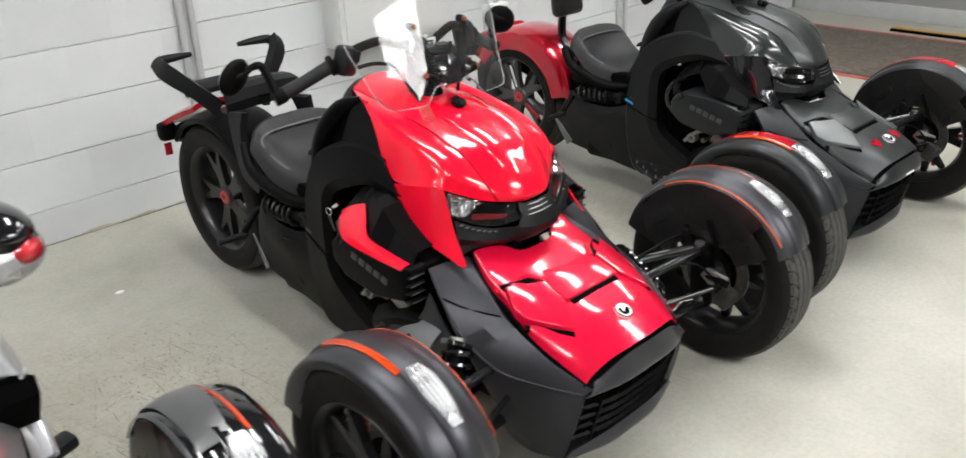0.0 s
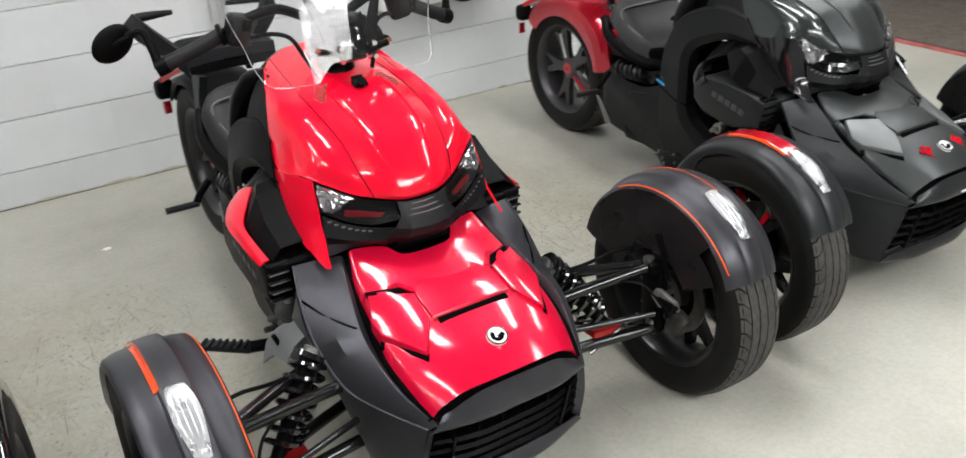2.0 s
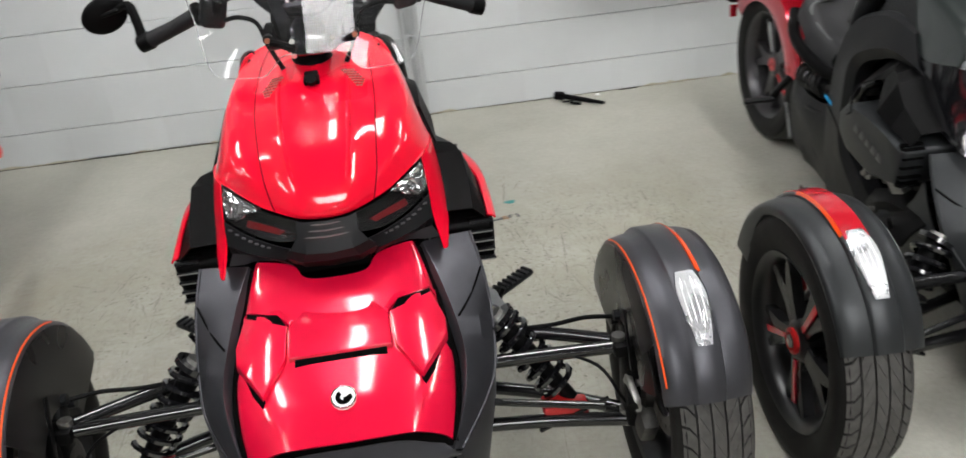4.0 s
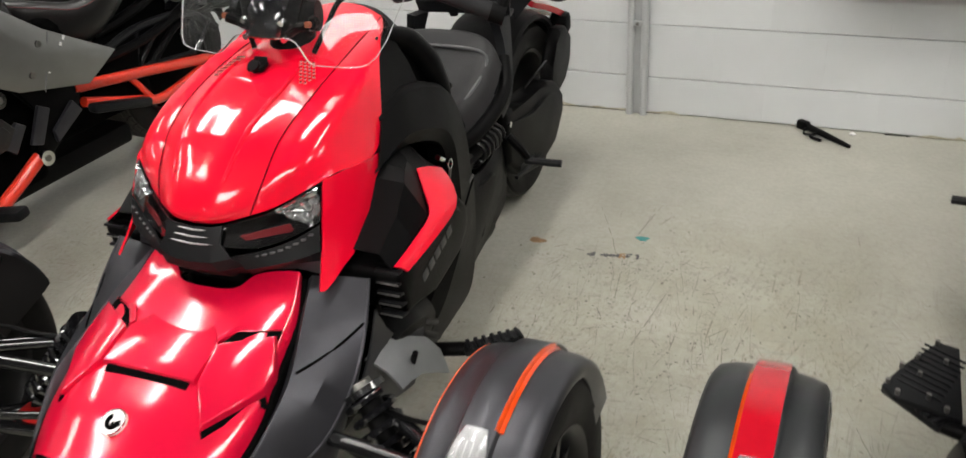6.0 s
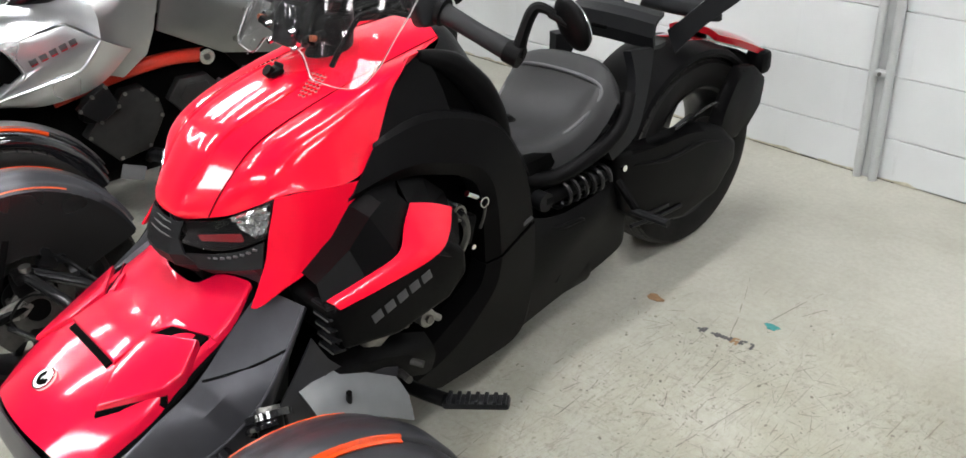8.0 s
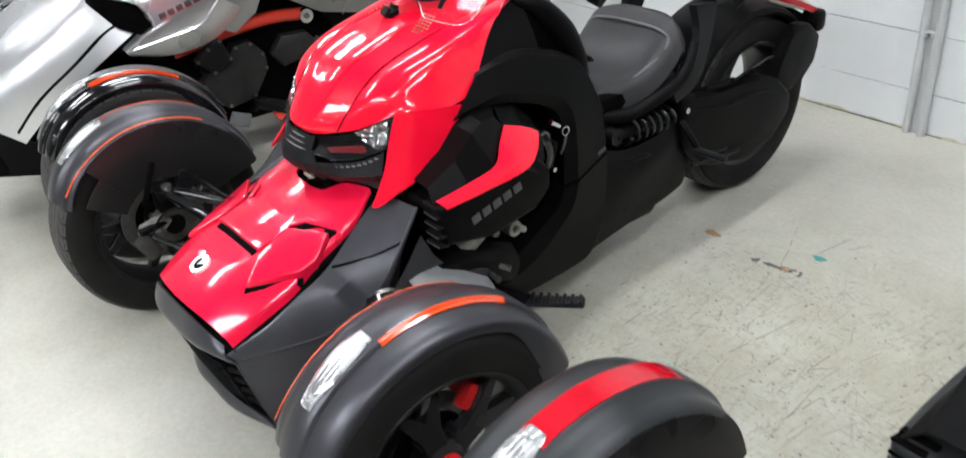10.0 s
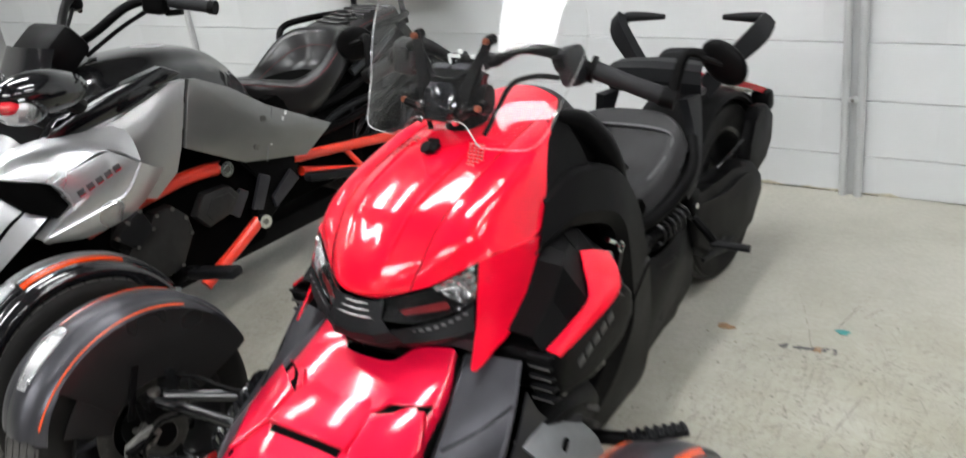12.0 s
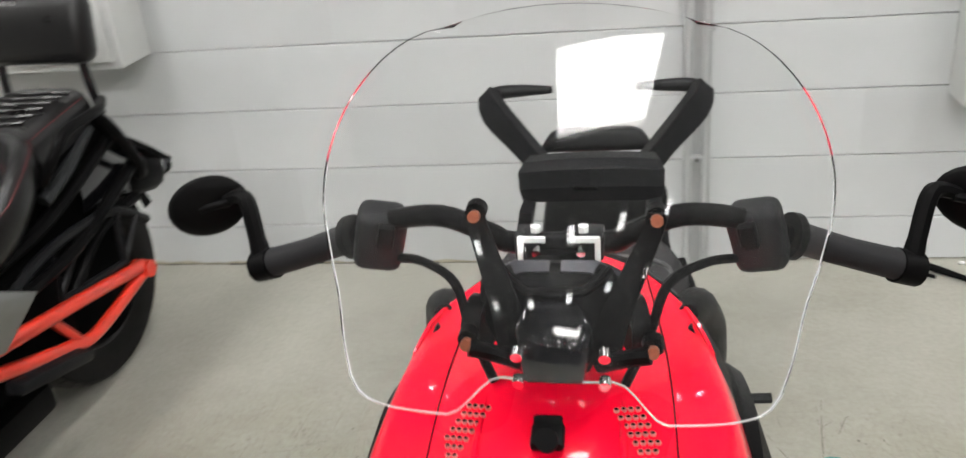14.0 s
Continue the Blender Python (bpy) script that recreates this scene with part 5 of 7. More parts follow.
    # swing arm and its cover on one side
    sw = [(1.24, 0.485), (1.3, 0.478), (1.44, 0.432), (1.54, 0.427), (1.62, 0.442), (1.71, 0.41), (1.785, 0.34), (1.785, 0.28), (1.70, 0.20), (1.54, 0.18), (1.38, 0.22), (1.27, 0.31)]
    sa = part("swing_arm_cover", prism(sw, 0.065, at_x(0.125), 0.016, seg=3), BLACK, root, "black swing arm cover")
    part("cover_rib", tube([(0.192, 1.3, 0.255), (0.193, 1.42, 0.238), (0.192, 1.52, 0.232)], 0.006, 8), RACKB, sa)
    part("cover_badge", box((0.192, 1.4, 0.262), (0.004, 0.13, 0.012), 0.002, (-6, 0, 0)), RACKB, sa)
    part("cover_bolt", bar((0.185, 1.265, 0.44), (0.197, 1.265, 0.44), 0.009, 10), CHROME, sa)
    part("cover_ridge", tube([(0.19, 1.31, 0.43), (0.194, 1.45, 0.40), (0.192, 1.6, 0.398), (0.188, 1.7, 0.37)], [0.002, 0.006, 0.006, 0.002], 8), BLACK, sa)
    strut = [(1.70, 0.39), (1.76, 0.44), (1.80, 0.50), (1.815, 0.553), (1.887, 0.54), (1.95, 0.485), (1.935, 0.40), (1.87, 0.36), (1.81, 0.33)]
    part("mudguard_strut", prism(strut, 0.045, at_x(0.125), 0.014), BLACK, root)
    part("rear_brake_disc", lathe([(0.12, 0.106), (0.12, 0.111), (0.075, 0.111), (0.075, 0.106)], 36, True, m=Matrix.Translation((0, 1.709, 0.295))), STEEL, root, "steel rear brake disc")
    part("rear_hose", tube([(0.13, 1.56, 0.43), (0.15, 1.62, 0.46), (0.155, 1.7, 0.475), (0.15, 1.74, 0.46)], 0.004, 8), ARM, root)
    part("side_stand_plate", panel([flank(r, -1) for r in [[(0.152, 1.37, 0.268), (0.14, 1.395, 0.262)], [(0.176, 1.255, 0.192), (0.16, 1.3, 0.16)]]], 0.006, 2, 2), TRAY, root, "light grey plate along the fairing end")
    if not sch["grey"]:
        rk = part("grab_rack", prism([(-0.135, 0.745), (-0.118, 0.78), (-0.095, 0.80), (0.095, 0.80), (0.118, 0.78), (0.135, 0.745)], 0.07, Matrix.Translation((0, 1.53, 0.03)) @ Matrix.Rotation(radians(-14), 4, "X") @ FRONT @ Matrix.Translation((0, -0.05, 0)), 0.018, seg=3), RACKB, root, "dark grey passenger grab rack")
        part("rack_front", panel([sym(q) for q in [[(0, 1.47, 0.795), (0.075, 1.475, 0.79), (0.13, 1.49, 0.78)], [(0, 1.402, 0.782), (0.078, 1.412, 0.777), (0.149, 1.428, 0.766)], [(0, 1.408, 0.71), (0.08, 1.416, 0.705), (0.143, 1.434, 0.698)],
                                             [(0, 1.47, 0.70), (0.08, 1.48, 0.695), (0.13, 1.5, 0.692)]]], 0.012, 2, 1), RACKB, rk, crease=14)
        part("rack_slot", box((-0.01, 1.4, 0.742), (0.05, 0.012, 0.008), 0.002), DARK, rk)
        for s in (1, -1):
            part("rack_arm", panel([flank(r, s) for r in [[(0.07, 1.60, 0.70), (0.095, 1.6, 0.64)], [(0.13, 1.63, 0.765), (0.155, 1.64, 0.72)], [(0.20, 1.675, 0.84), (0.235, 1.68, 0.79)], [(0.215, 1.70, 0.86), (0.247, 1.71, 0.835)]]], 0.03, 4, 2), RACKB, rk)
            part("grab_handle", tube(sides([(0.238, 1.71, 0.83), (0.22, 1.715, 0.85), (0.16, 1.718, 0.853), (0.095, 1.72, 0.852)], s), [0.018, 0.017, 0.014, 0.008], 10), RACKB, rk)
            part("rack_leg", panel([flank(q, s) for q in [[(0.165, 1.2, 0.512), (0.165, 1.22, 0.475)], [(0.158, 1.265, 0.54), (0.158, 1.315, 0.505)], [(0.142, 1.322, 0.59), (0.142, 1.372, 0.565)], [(0.128, 1.35, 0.645), (0.128, 1.41, 0.63)], [(0.115, 1.345, 0.712), (0.115, 1.44, 0.70)]]], 0.026, 4, 2), RACKB, rk)
    else:
        rk = part("backrest_post", tube([(0, 1.36, 0.52), (0, 1.46, 0.60), (0, 1.475, 0.68), (0, 1.465, 0.76)], 0.02, 10), GLOSSB, root)
        part("backrest_pad", box((0, 1.445, 0.80), (0.19, 0.06, 0.15), 0.03, (-8, 0, 0), seg=4), VINYL, rk, "small black backrest pad")


def cockpit(root, sch, screen=True):
    pts = [(-0.395, 0.70, 0.936), (-0.25, 0.655, 1.0), (-0.2, 0.635, 1.03), (-0.13, 0.605, 1.05), (-0.075, 0.6, 1.03), (-0.05, 0.6, 1.02), (0.05, 0.6, 1.02), (0.075, 0.6, 1.03), (0.13, 0.605, 1.05), (0.2, 0.635, 1.03), (0.25, 0.655, 1.0), (0.395, 0.70, 0.936)]
    hb = part("handlebar", tube(pts, 0.0125, 12, 5), BLACK, root, "black tubular handlebar")
    for s in (1, -1):
        part("grip", tube(sides([(0.256, 0.657, 0.998), (0.32, 0.678, 0.968), (0.383, 0.697, 0.942)], s), [0.019, 0.0175, 0.019], 14), GRIPM, hb, "ribbed rubber grip")
        part("switch_box", box((0.215 * s, 0.642, 1.008), (0.058, 0.05, 0.078), 0.014, (8, -14 * s, -16 * s), seg=3), RACKB, hb)
        part("grip_flange", bar((0.248 * s, 0.654, 1.001), (0.257 * s, 0.657, 0.998), 0.027, 16), BLACK, hb)
        part("switch", box((0.2 * s, 0.614, 1.02), (0.02, 0.015, 0.03), 0.004, (8, -14 * s, -16 * s)), BLACK, hb)
        part("bar_end", bar((0.378 * s, 0.695, 0.943), (0.405 * s, 0.703, 0.933), 0.021, 14), BLACK, hb)
        if screen:
            ms = part("mirror_stalk", tube(sides([(0.397, 0.702, 0.936), (0.403, 0.71, 0.97), (0.413, 0.725, 1.012), (0.426, 0.735, 1.02), (0.452, 0.745, 1.01)], s), [0.015, 0.011, 0.011, 0.01, 0.008], 8), BLACK, hb, "bar-end mirror stalk")
            part("mirror_shell", ball((0.483 * s, 0.752, 0.998), (0.056, 0.016, 0.044), rot=(10, 22 * s, -14 * s)), BLACK, ms, "oval black mirror shell")
            part("mirror_glass", ball((0.484 * s, 0.762, 0.998), (0.05, 0.009, 0.038), rot=(10, 22 * s, -14 * s)), CHROME, ms)
            part("mirror_fin", bar((0.444 * s, 0.738, 1.01), (0.487 * s, 0.738, 1.0), 0.006, 8), BLACK, ms)
        part("cable", tube(sides([(0.19, 0.63, 0.985), (0.155, 0.6, 0.995), (0.115, 0.57, 0.985), (0.095, 0.54, 0.94), (0.07, 0.52, 0.89)], s), 0.0055, 8), BLACK, hb, "black control cable")
        part("clamp_block", box((0.035 * s, 0.6, 1.02), (0.026, 0.036, 0.03), 0.004), RACKB, hb, "pale metal bar clamp" if screen else "")
        if screen:
            cb = part("clamp_bracket", box((0.029 * s, 0.578, 1.034), (0.03, 0.004, 0.007), 0.001), WHITEP, hb, "pale metal bracket")
            part("bracket_leg", box((0.0415 * s, 0.578, 1.018), (0.006, 0.004, 0.034), 0.001), WHITEP, cb)
            part("clamp_bolt", bar((0.026 * s, 0.596, 1.035), (0.026 * s, 0.596, 1.042), 0.006, 6), WHITEP, cb)
            part("stem_bolt", bar((0.024 * s, 0.58, 1.022), (0.024 * s, 0.572, 1.02), 0.005, 8), CHROME, cb)
    if screen:
        lean = Matrix.Translation((0.008, 0.6, 1.02)) @ Matrix.Rotation(radians(0.8), 4, "Y") @ Matrix.Translation((0, -0.6, -1.02))
        hb.matrix_basis = lean
    part("steering_neck", tube([(0, 0.56, 0.87), (0, 0.585, 0.95), (0, 0.598, 1.015)], [0.05, 0.042, 0.03], 14), BLACK, root)
    pod = [[(0, 0.565, 1.012), (0.04, 0.565, 1.012), (0.07, 0.56, 1.005)], [(0, 0.535, 1.028), (0.045, 0.535, 1.028), (0.078, 0.53, 1.012)], [(0, 0.5, 1.005), (0.04, 0.502, 1.003), (0.075, 0.51, 0.985)],
           [(0, 0.475, 0.965), (0.035, 0.48, 0.965), (0.062, 0.5, 0.955)], [(0, 0.482, 0.936), (0.03, 0.485, 0.936), (0.05, 0.502, 0.93)]]
    ga = part("gauge", panel([sym(r) for r in pod], 0.03, 3, 4), BLACK, root, "black instrument pod")
    ga.matrix_basis = lean if screen else Matrix()
    part("gauge_front", prism([(-0.026, 0.045), (0.026, 0.045), (0.04, 0.02), (0.03, -0.036), (-0.03, -0.036), (-0.04, 0.02)], 0.02, Matrix.Translation((0, 0.468, 0.968)) @ Matrix.Rotation(radians(-24), 4, "X") @ FRONT, 0.006), GLOSSB, ga)
    for s in (1, -1):
        part("gauge_facet", panel([flank(r, s) for r in [[(0.006, 0.538, 1.0305), (0.042, 0.538, 1.0305), (0.07, 0.53, 1.018)], [(0.006, 0.522, 1.026), (0.034, 0.522, 1.025), (0.06, 0.52, 1.012)]]], 0.002, 1, 1), CHARCOAL, ga)
    part("gauge_ridge", tube([(-0.055, 0.528, 1.026), (-0.03, 0.505, 1.012), (0.03, 0.505, 1.012), (0.055, 0.528, 1.026)], 0.005, 8, 2), BLACK, ga)
    part("side_knob", bar((0.07, 0.52, 0.965), (0.09, 0.525, 0.965), 0.03, 16), BLACK, ga)
    part("side_knob", bar((-0.07, 0.52, 0.965), (-0.09, 0.525, 0.965), 0.03, 16), BLACK, ga)
    for s in (1, -1):
        for dz in (0, 0.032):
            part("bright_nut", bar((0.043 * s + 0.008, 0.462, 0.938 + dz), (0.043 * s + 0.008, 0.45, 0.936 + dz), 0.006, 10), CHROME, ga)
    if not screen:
        return
    # clear screen on four rusty bolts
    wid = [(0.0, 0.222), (0.08, 0.234), (0.2, 0.244), (0.34, 0.26), (0.46, 0.268), (0.6, 0.262), (0.75, 0.238), (0.88, 0.2), (0.96, 0.16), (1.0, 0.12)]

    def width(v):
        for k, ((a, p), (b, q)) in enumerate(zip(wid, wid[1:])):
            if v <= b:
                (a0, p0), (b1, q1) = wid[max(k - 1, 0)], wid[min(k + 2, len(wid) - 1)]
                h, t = b - a, (v - a) / (b - a)
                m0, m1 = (q - p0) / (b - a0) * h, (q1 - p) / (b1 - a) * h
                return (2 * t ** 3 - 3 * t * t + 1) * p + (t ** 3 - 2 * t * t + t) * m0 + (3 * t * t - 2 * t ** 3) * q + (t ** 3 - t * t) * m1
        return wid[-1][1]

    def low(u):
        a = abs(u)
        if a < 0.25:
            return 0.942
        if a < 0.5:
            t = (a - 0.25) / 0.25
            return 0.942 - 0.042 * t * t * (3 - 2 * t)
        if a < 0.85:
            return 0.900
        return 0.900 + 0.014 * ((a - 0.85) / 0.15) ** 3

    def off(z):
        return 0.012 + 0.07 * (z - 0.97)

    NU, NV = 40, 40
    G = []
    for j in range(NV + 1):
        v = j / NV
        row = []
        for i in range(NU + 1):
            u = -1 + 2 * i / NU
            z0, z1 = low(u), 1.285 - 0.02 * u * u
            z = z0 + (z1 - z0) * v
            x = u * width(v)
            kick = 1.6 * max(0, 1.0 - z) ** 2 * min(1, max(0, abs(x) - 0.09) / 0.08)
            row.append(Vector((x + off(z), 0.452 + (z - 0.93) * 0.4 + 1.15 * x * x - kick, z - 0.04 * x - 0.006)))
        G.append(row)
    ws = part("windshield", shell(BM(), G, 0.004), SCREEN, root, "clear plastic windshield")
    ws.visible_shadow = False
    frost = plain("frosted_edge", (0.34, 0.35, 0.35), 0.4, 0.0, 0.05, 60)
    for edge in ([r[0] for r in G[:-14]], [r[-1] for r in G[:-14]], G[0]):
        part("screen_edge", tube([p + Vector((0, 0.002, 0)) for p in edge], 0.0009, 6, 1), frost, ws, "frosted polished screen edge")
    for s in (1, -1):
        sh = [[(x * s + off(z), y, z - 0.045 * x * s - 0.01) for x, y, z in r] for r in [[(0.025, 0.485, 0.955), (0.06, 0.482, 0.955)], [(0.042, 0.498, 1.01), (0.072, 0.495, 1.01)], [(0.076, 0.525, 1.082), (0.097, 0.523, 1.082)], [(0.081, 0.53, 1.1), (0.098, 0.528, 1.1)]]]
        part("screen_bracket", panel(sh, 0.006, 4, 2), BLACK, ws, "flat black screen bracket")
        part("bracket_arm", tube([(x * s + off(z), y, z - 0.045 * x * s - 0.01) for x, y, z in ((0.04, 0.485, 0.95), (0.065, 0.475, 0.965), (0.09, 0.47, 0.973))], 0.009, 8), BLACK, ws)
        for (x, z) in ((0.0895, 1.095), (0.0925, 0.975)):
            ys, xs = 0.452 + (z - 0.93) * 0.4 + 1.15 * x * x, x * s + off(z)
            z = z - 0.045 * x * s - 0.01
            part("screen_bolt", bar((xs, ys - 0.004, z), (xs, ys - 0.014, z + 0.003), 0.0062, 12), COPPER, ws, "rusty bolt head")
            part("bolt_washer", bar((xs, ys + 0.002, z), (xs, ys + 0.016, z), 0.011, 12), BLACK, ws)


def trike(m, sch, label):
    root = new("three_wheel_motorcycle")
    root.empty_display_size = 0.2
    tagged(root, label=label, category="motorcycle", group="parked three-wheelers")
    for s in (1, -1):
        wheel(root, "front_wheel", (0.66 * s, 0, 0.285), 0.288, 0.0725, 0.2, s, sch, False, 14 if s > 0 else 40)
        fender(root, s, sch)
        suspension(root, s)
    wheel(root, "rear_wheel", (0, 1.709, 0.295), 0.295, 0.1, 0.205, -1, sch, True, 20)
    front_body(root, sch)
    tank(root, sch)
    mid_body(root, sch)
    rear_body(root, sch)
    cockpit(root, sch, not sch["grey"])
    root.matrix_world = m
    return root


trike(pose(0, 0, 0, 0, 0, 0.3), dict(grey=False, scoop=HOOD_RED, hood=HOOD_RED, top=RED, tank=RED, cheek=RED, wing=CHARCOAL, arch=BLACK, rfender=BLACK), "red and black three-wheeled motorcycle with a clear windshield")
trike(pose(1.662, 0.048, 0, 0, 0, -1.0), dict(grey=True, scoop=LIT_GREY, hood=GREY_MATT, top=GREY_MATT, tank=DARK_TANK, cheek=GLOSSB, wing=CHARCOAL_DARK, arch=RACKB, rfender=CANDY), "dark grey three-wheeled motorcycle with a candy red rear fender")


# ---------- silver three-wheeler with a red frame ----------
def cruiser(m):
    root = new("three_wheel_motorcycle")
    tagged(root, label="silver and black three-wheeled cruiser with an orange-red tubular frame", category="motorcycle", group="parked three-wheelers")
    sch = dict(grey=False)
    for s in (1, -1):
        wheel(root, "front_wheel", (0.66 * s, 0, 0.285), 0.285, 0.08, 0.195, s, sch, False, 10)
        f = fender(root, s, sch, gloss=GLOSSB)
        c = (0.648 * s, 0.007, 0.29)
        part("fender_band", arc_shell(c, [(0.032 * s, 0.3165), (0.0, 0.319), (-0.024 * s, 0.3185), (-0.034 * s, 0.3155), (-0.05 * s, 0.3125), (-0.062 * s, 0.3085)], 17, -66, 26, 0.002), FBAND, f, "pewter centre band")
        part("fender_band", arc_shell(c, [(-0.074 * s, 0.3025), (-0.078 * s, 0.3005), (-0.082 * s, 0.297)], 52, -60, 26, 0.002), FBAND, f, "pewter edge band")
        suspension(root, s)
    nose = [[(0, -0.42, 0.40), (0.12, -0.40, 0.40), (0.21, -0.33, 0.38), (0.25, -0.25, 0.32)], [(0, -0.30, 0.56), (0.14, -0.28, 0.56), (0.25, -0.22, 0.53), (0.30, -0.15, 0.42)],
            [(0, -0.12, 0.68), (0.16, -0.10, 0.68), (0.29, -0.06, 0.65), (0.345, 0.0, 0.53)], [(0, 0.06, 0.77), (0.16, 0.06, 0.78), (0.29, 0.07, 0.76), (0.375, 0.10, 0.60)],
            [(0, 0.18, 0.83), (0.16, 0.18, 0.835), (0.28, 0.18, 0.82), (0.36, 0.22, 0.66)]]
    G = surf([sym(r) for r in nose], 5, 5)
    nb = part("nose_body", shell(BM(), G, 0.006), SILVER, root, "silver painted nose")
    part("hood_seam", tube([(-0.23, -0.05, 0.672), (-0.27, 0.05, 0.768), (-0.15, 0.12, 0.81), (0.15, 0.12, 0.81), (0.27, 0.05, 0.768), (0.23, -0.05, 0.672), (0.14, -0.28, 0.563)], 0.004, 6, 4), DARK, nb)
    part("nose_grille", box((0, -0.36, 0.3), (0.4, 0.12, 0.2), 0.03), BLACK, root)
    part("lower_nose", panel([sym([(0, -0.43, 0.395), (0.12, -0.41, 0.395), (0.21, -0.34, 0.375), (0.26, -0.2, 0.30)]), sym([(0, -0.42, 0.2), (0.12, -0.4, 0.2), (0.19, -0.33, 0.2), (0.23, -0.2, 0.18)])], 0.005, 3, 4), BLACK, root)
    for s in (1, -1):
        face = [(0.178, 0.722), (0.255, 0.742), (0.361, 0.754), (0.447, 0.688), (0.365, 0.611), (0.19, 0.588), (0.106, 0.58), (0.166, 0.618), (0.213, 0.642)]
        sp = part("side_scoop", bulged(face, 0.05 * s, 0.01, at_x(0.355 * s), fold=0.008), SILVER, root, "silver side air scoop", crease=30)
        part("scoop_top", panel([flank(r, s) for r in [[(0.335, 0.05, 0.80), (0.32, 0.16, 0.825), (0.315, 0.32, 0.815), (0.315, 0.46, 0.79)], [(0.372, 0.048, 0.786), (0.362, 0.15, 0.806), (0.355, 0.31, 0.79), (0.35, 0.465, 0.745)],
                                                           [(0.401, 0.178, 0.723), (0.402, 0.255, 0.743), (0.399, 0.361, 0.755), (0.397, 0.447, 0.69)]]], -0.004, 4, 4), SILVER, sp)
        part("scoop_flank", panel([flank(r, s) for r in [[(0.403, 0.106, 0.578), (0.403, 0.19, 0.587), (0.403, 0.365, 0.61), (0.397, 0.447, 0.687)], [(0.39, 0.12, 0.565), (0.39, 0.22, 0.557), (0.38, 0.39, 0.572), (0.365, 0.50, 0.65)],
                                                             [(0.36, 0.15, 0.55), (0.36, 0.26, 0.525), (0.345, 0.42, 0.54), (0.325, 0.55, 0.62)]]], -0.004, 4, 4), SILVER, sp)
        # mouth interior is a black block painted as deep shade
        part("scoop_mouth", prism([(0.05, 0.777), (0.178, 0.719), (0.21, 0.642), (0.168, 0.62), (0.1, 0.66), (0.04, 0.742)], 0.08 * s, at_x(0.315 * s), 0.004), DARK, sp, "intake mouth painted as dark shade")
        part("scoop_rim", tube(sides([(0.374, 0.046, 0.783), (0.392, 0.11, 0.755), (0.404, 0.178, 0.721), (0.409, 0.214, 0.643), (0.409, 0.166, 0.612), (0.405, 0.106, 0.579)], s), 0.0045, 8, 3), SILVER, sp)
        part("scoop_lower_rim", tube(sides([(0.403, 0.446, 0.687), (0.406, 0.41, 0.648), (0.406, 0.365, 0.611), (0.407, 0.28, 0.599), (0.407, 0.19, 0.588), (0.404, 0.106, 0.579)], s), 0.005, 8, 2), SILVER, sp)
        col = [row[28 if s > 0 else 2] for row in G]
        part("hood_edge", tube([p + Vector((0.004 * s, 0, 0.003)) for p in [G[-4][25 if s > 0 else 5]] + col[-4::-4]], 0.0055, 8), DARK, nb)
        for k in range(5):
            part("emblem_bar", box((0.4125 * s, 0.245 + 0.03 * k, 0.671 + 0.0075 * k), (0.006, 0.022, 0.02), 0.001, (14, 0, 0)), DECAL, sp, "dark emblem bar")
            part("emblem_edge", box((0.413 * s, 0.247 + 0.03 * k, 0.664 + 0.0075 * k), (0.0065, 0.02, 0.003), 0, (14, 0, 0)), REDTAPE, sp)
        up = [(0.20, 0.80), (0.30, 0.80), (0.47, 0.822), (0.655, 0.872), (0.70, 0.885), (0.64, 0.92), (0.48, 0.90), (0.28, 0.86)]
        part("upper_side_panel", bulged(up, 0.04 * s, 0.012, at_x(0.285 * s)), GLOSSB, root, "gloss black upper side panel")
        cr = [(0.455, 0.83), (0.60, 0.866), (0.56, 0.885), (0.47, 0.872)]
        part("panel_inset", prism(cr, 0.006 * s, at_x(0.333 * s), 0.002), GLOSSB, root)
        fp = [(0.24, 0.77), (0.30, 0.793), (0.468, 0.811), (0.655, 0.862), (0.712, 0.858), (0.69, 0.80), (0.64, 0.66), (0.60, 0.585), (0.51, 0.53), (0.42, 0.57), (0.40, 0.68)]
        part("front_side_panel", bulged(fp, 0.03 * s, 0.026, at_x(0.285 * s), fold=0.008), PEWTER, root, "pewter side panel running into the scoop")
        gp = [(0.648, 0.652), (0.70, 0.80), (0.724, 0.856), (0.75, 0.85), (0.86, 0.79), (0.99, 0.69), (1.25, 0.541), (1.11, 0.468), (0.85, 0.53)]
        g = part("rear_side_panel", bulged(gp, 0.016 * s, 0.014, at_x(0.302 * s), fold=0.006), GUN, root, "graphite side panel with rivets")
        for (y, z) in ((0.95, 0.655), (0.90, 0.57)):
            part("rivet", bar((0.318 * s, y, z), (0.334 * s, y, z), 0.011, 12), STEEL, g)
        part("panel_edge", bar((0.326 * s, 1.0, 0.68), (0.326 * s, 0.93, 0.505), 0.0018, 6), TRAY, g)
        for k in range(6):
            part("script_bar", box((0.326 * s, 0.965 + 0.017 * k, 0.562 + 0.0165 * k), (0.002, 0.014, 0.009), 0, (62, 0, 0)), WHITE, g, "pale script bar")
        part("script_accent", box((0.3265 * s, 0.991, 0.587), (0.002, 0.012, 0.009), 0, (62, 0, 0)), REDTAPE, g)
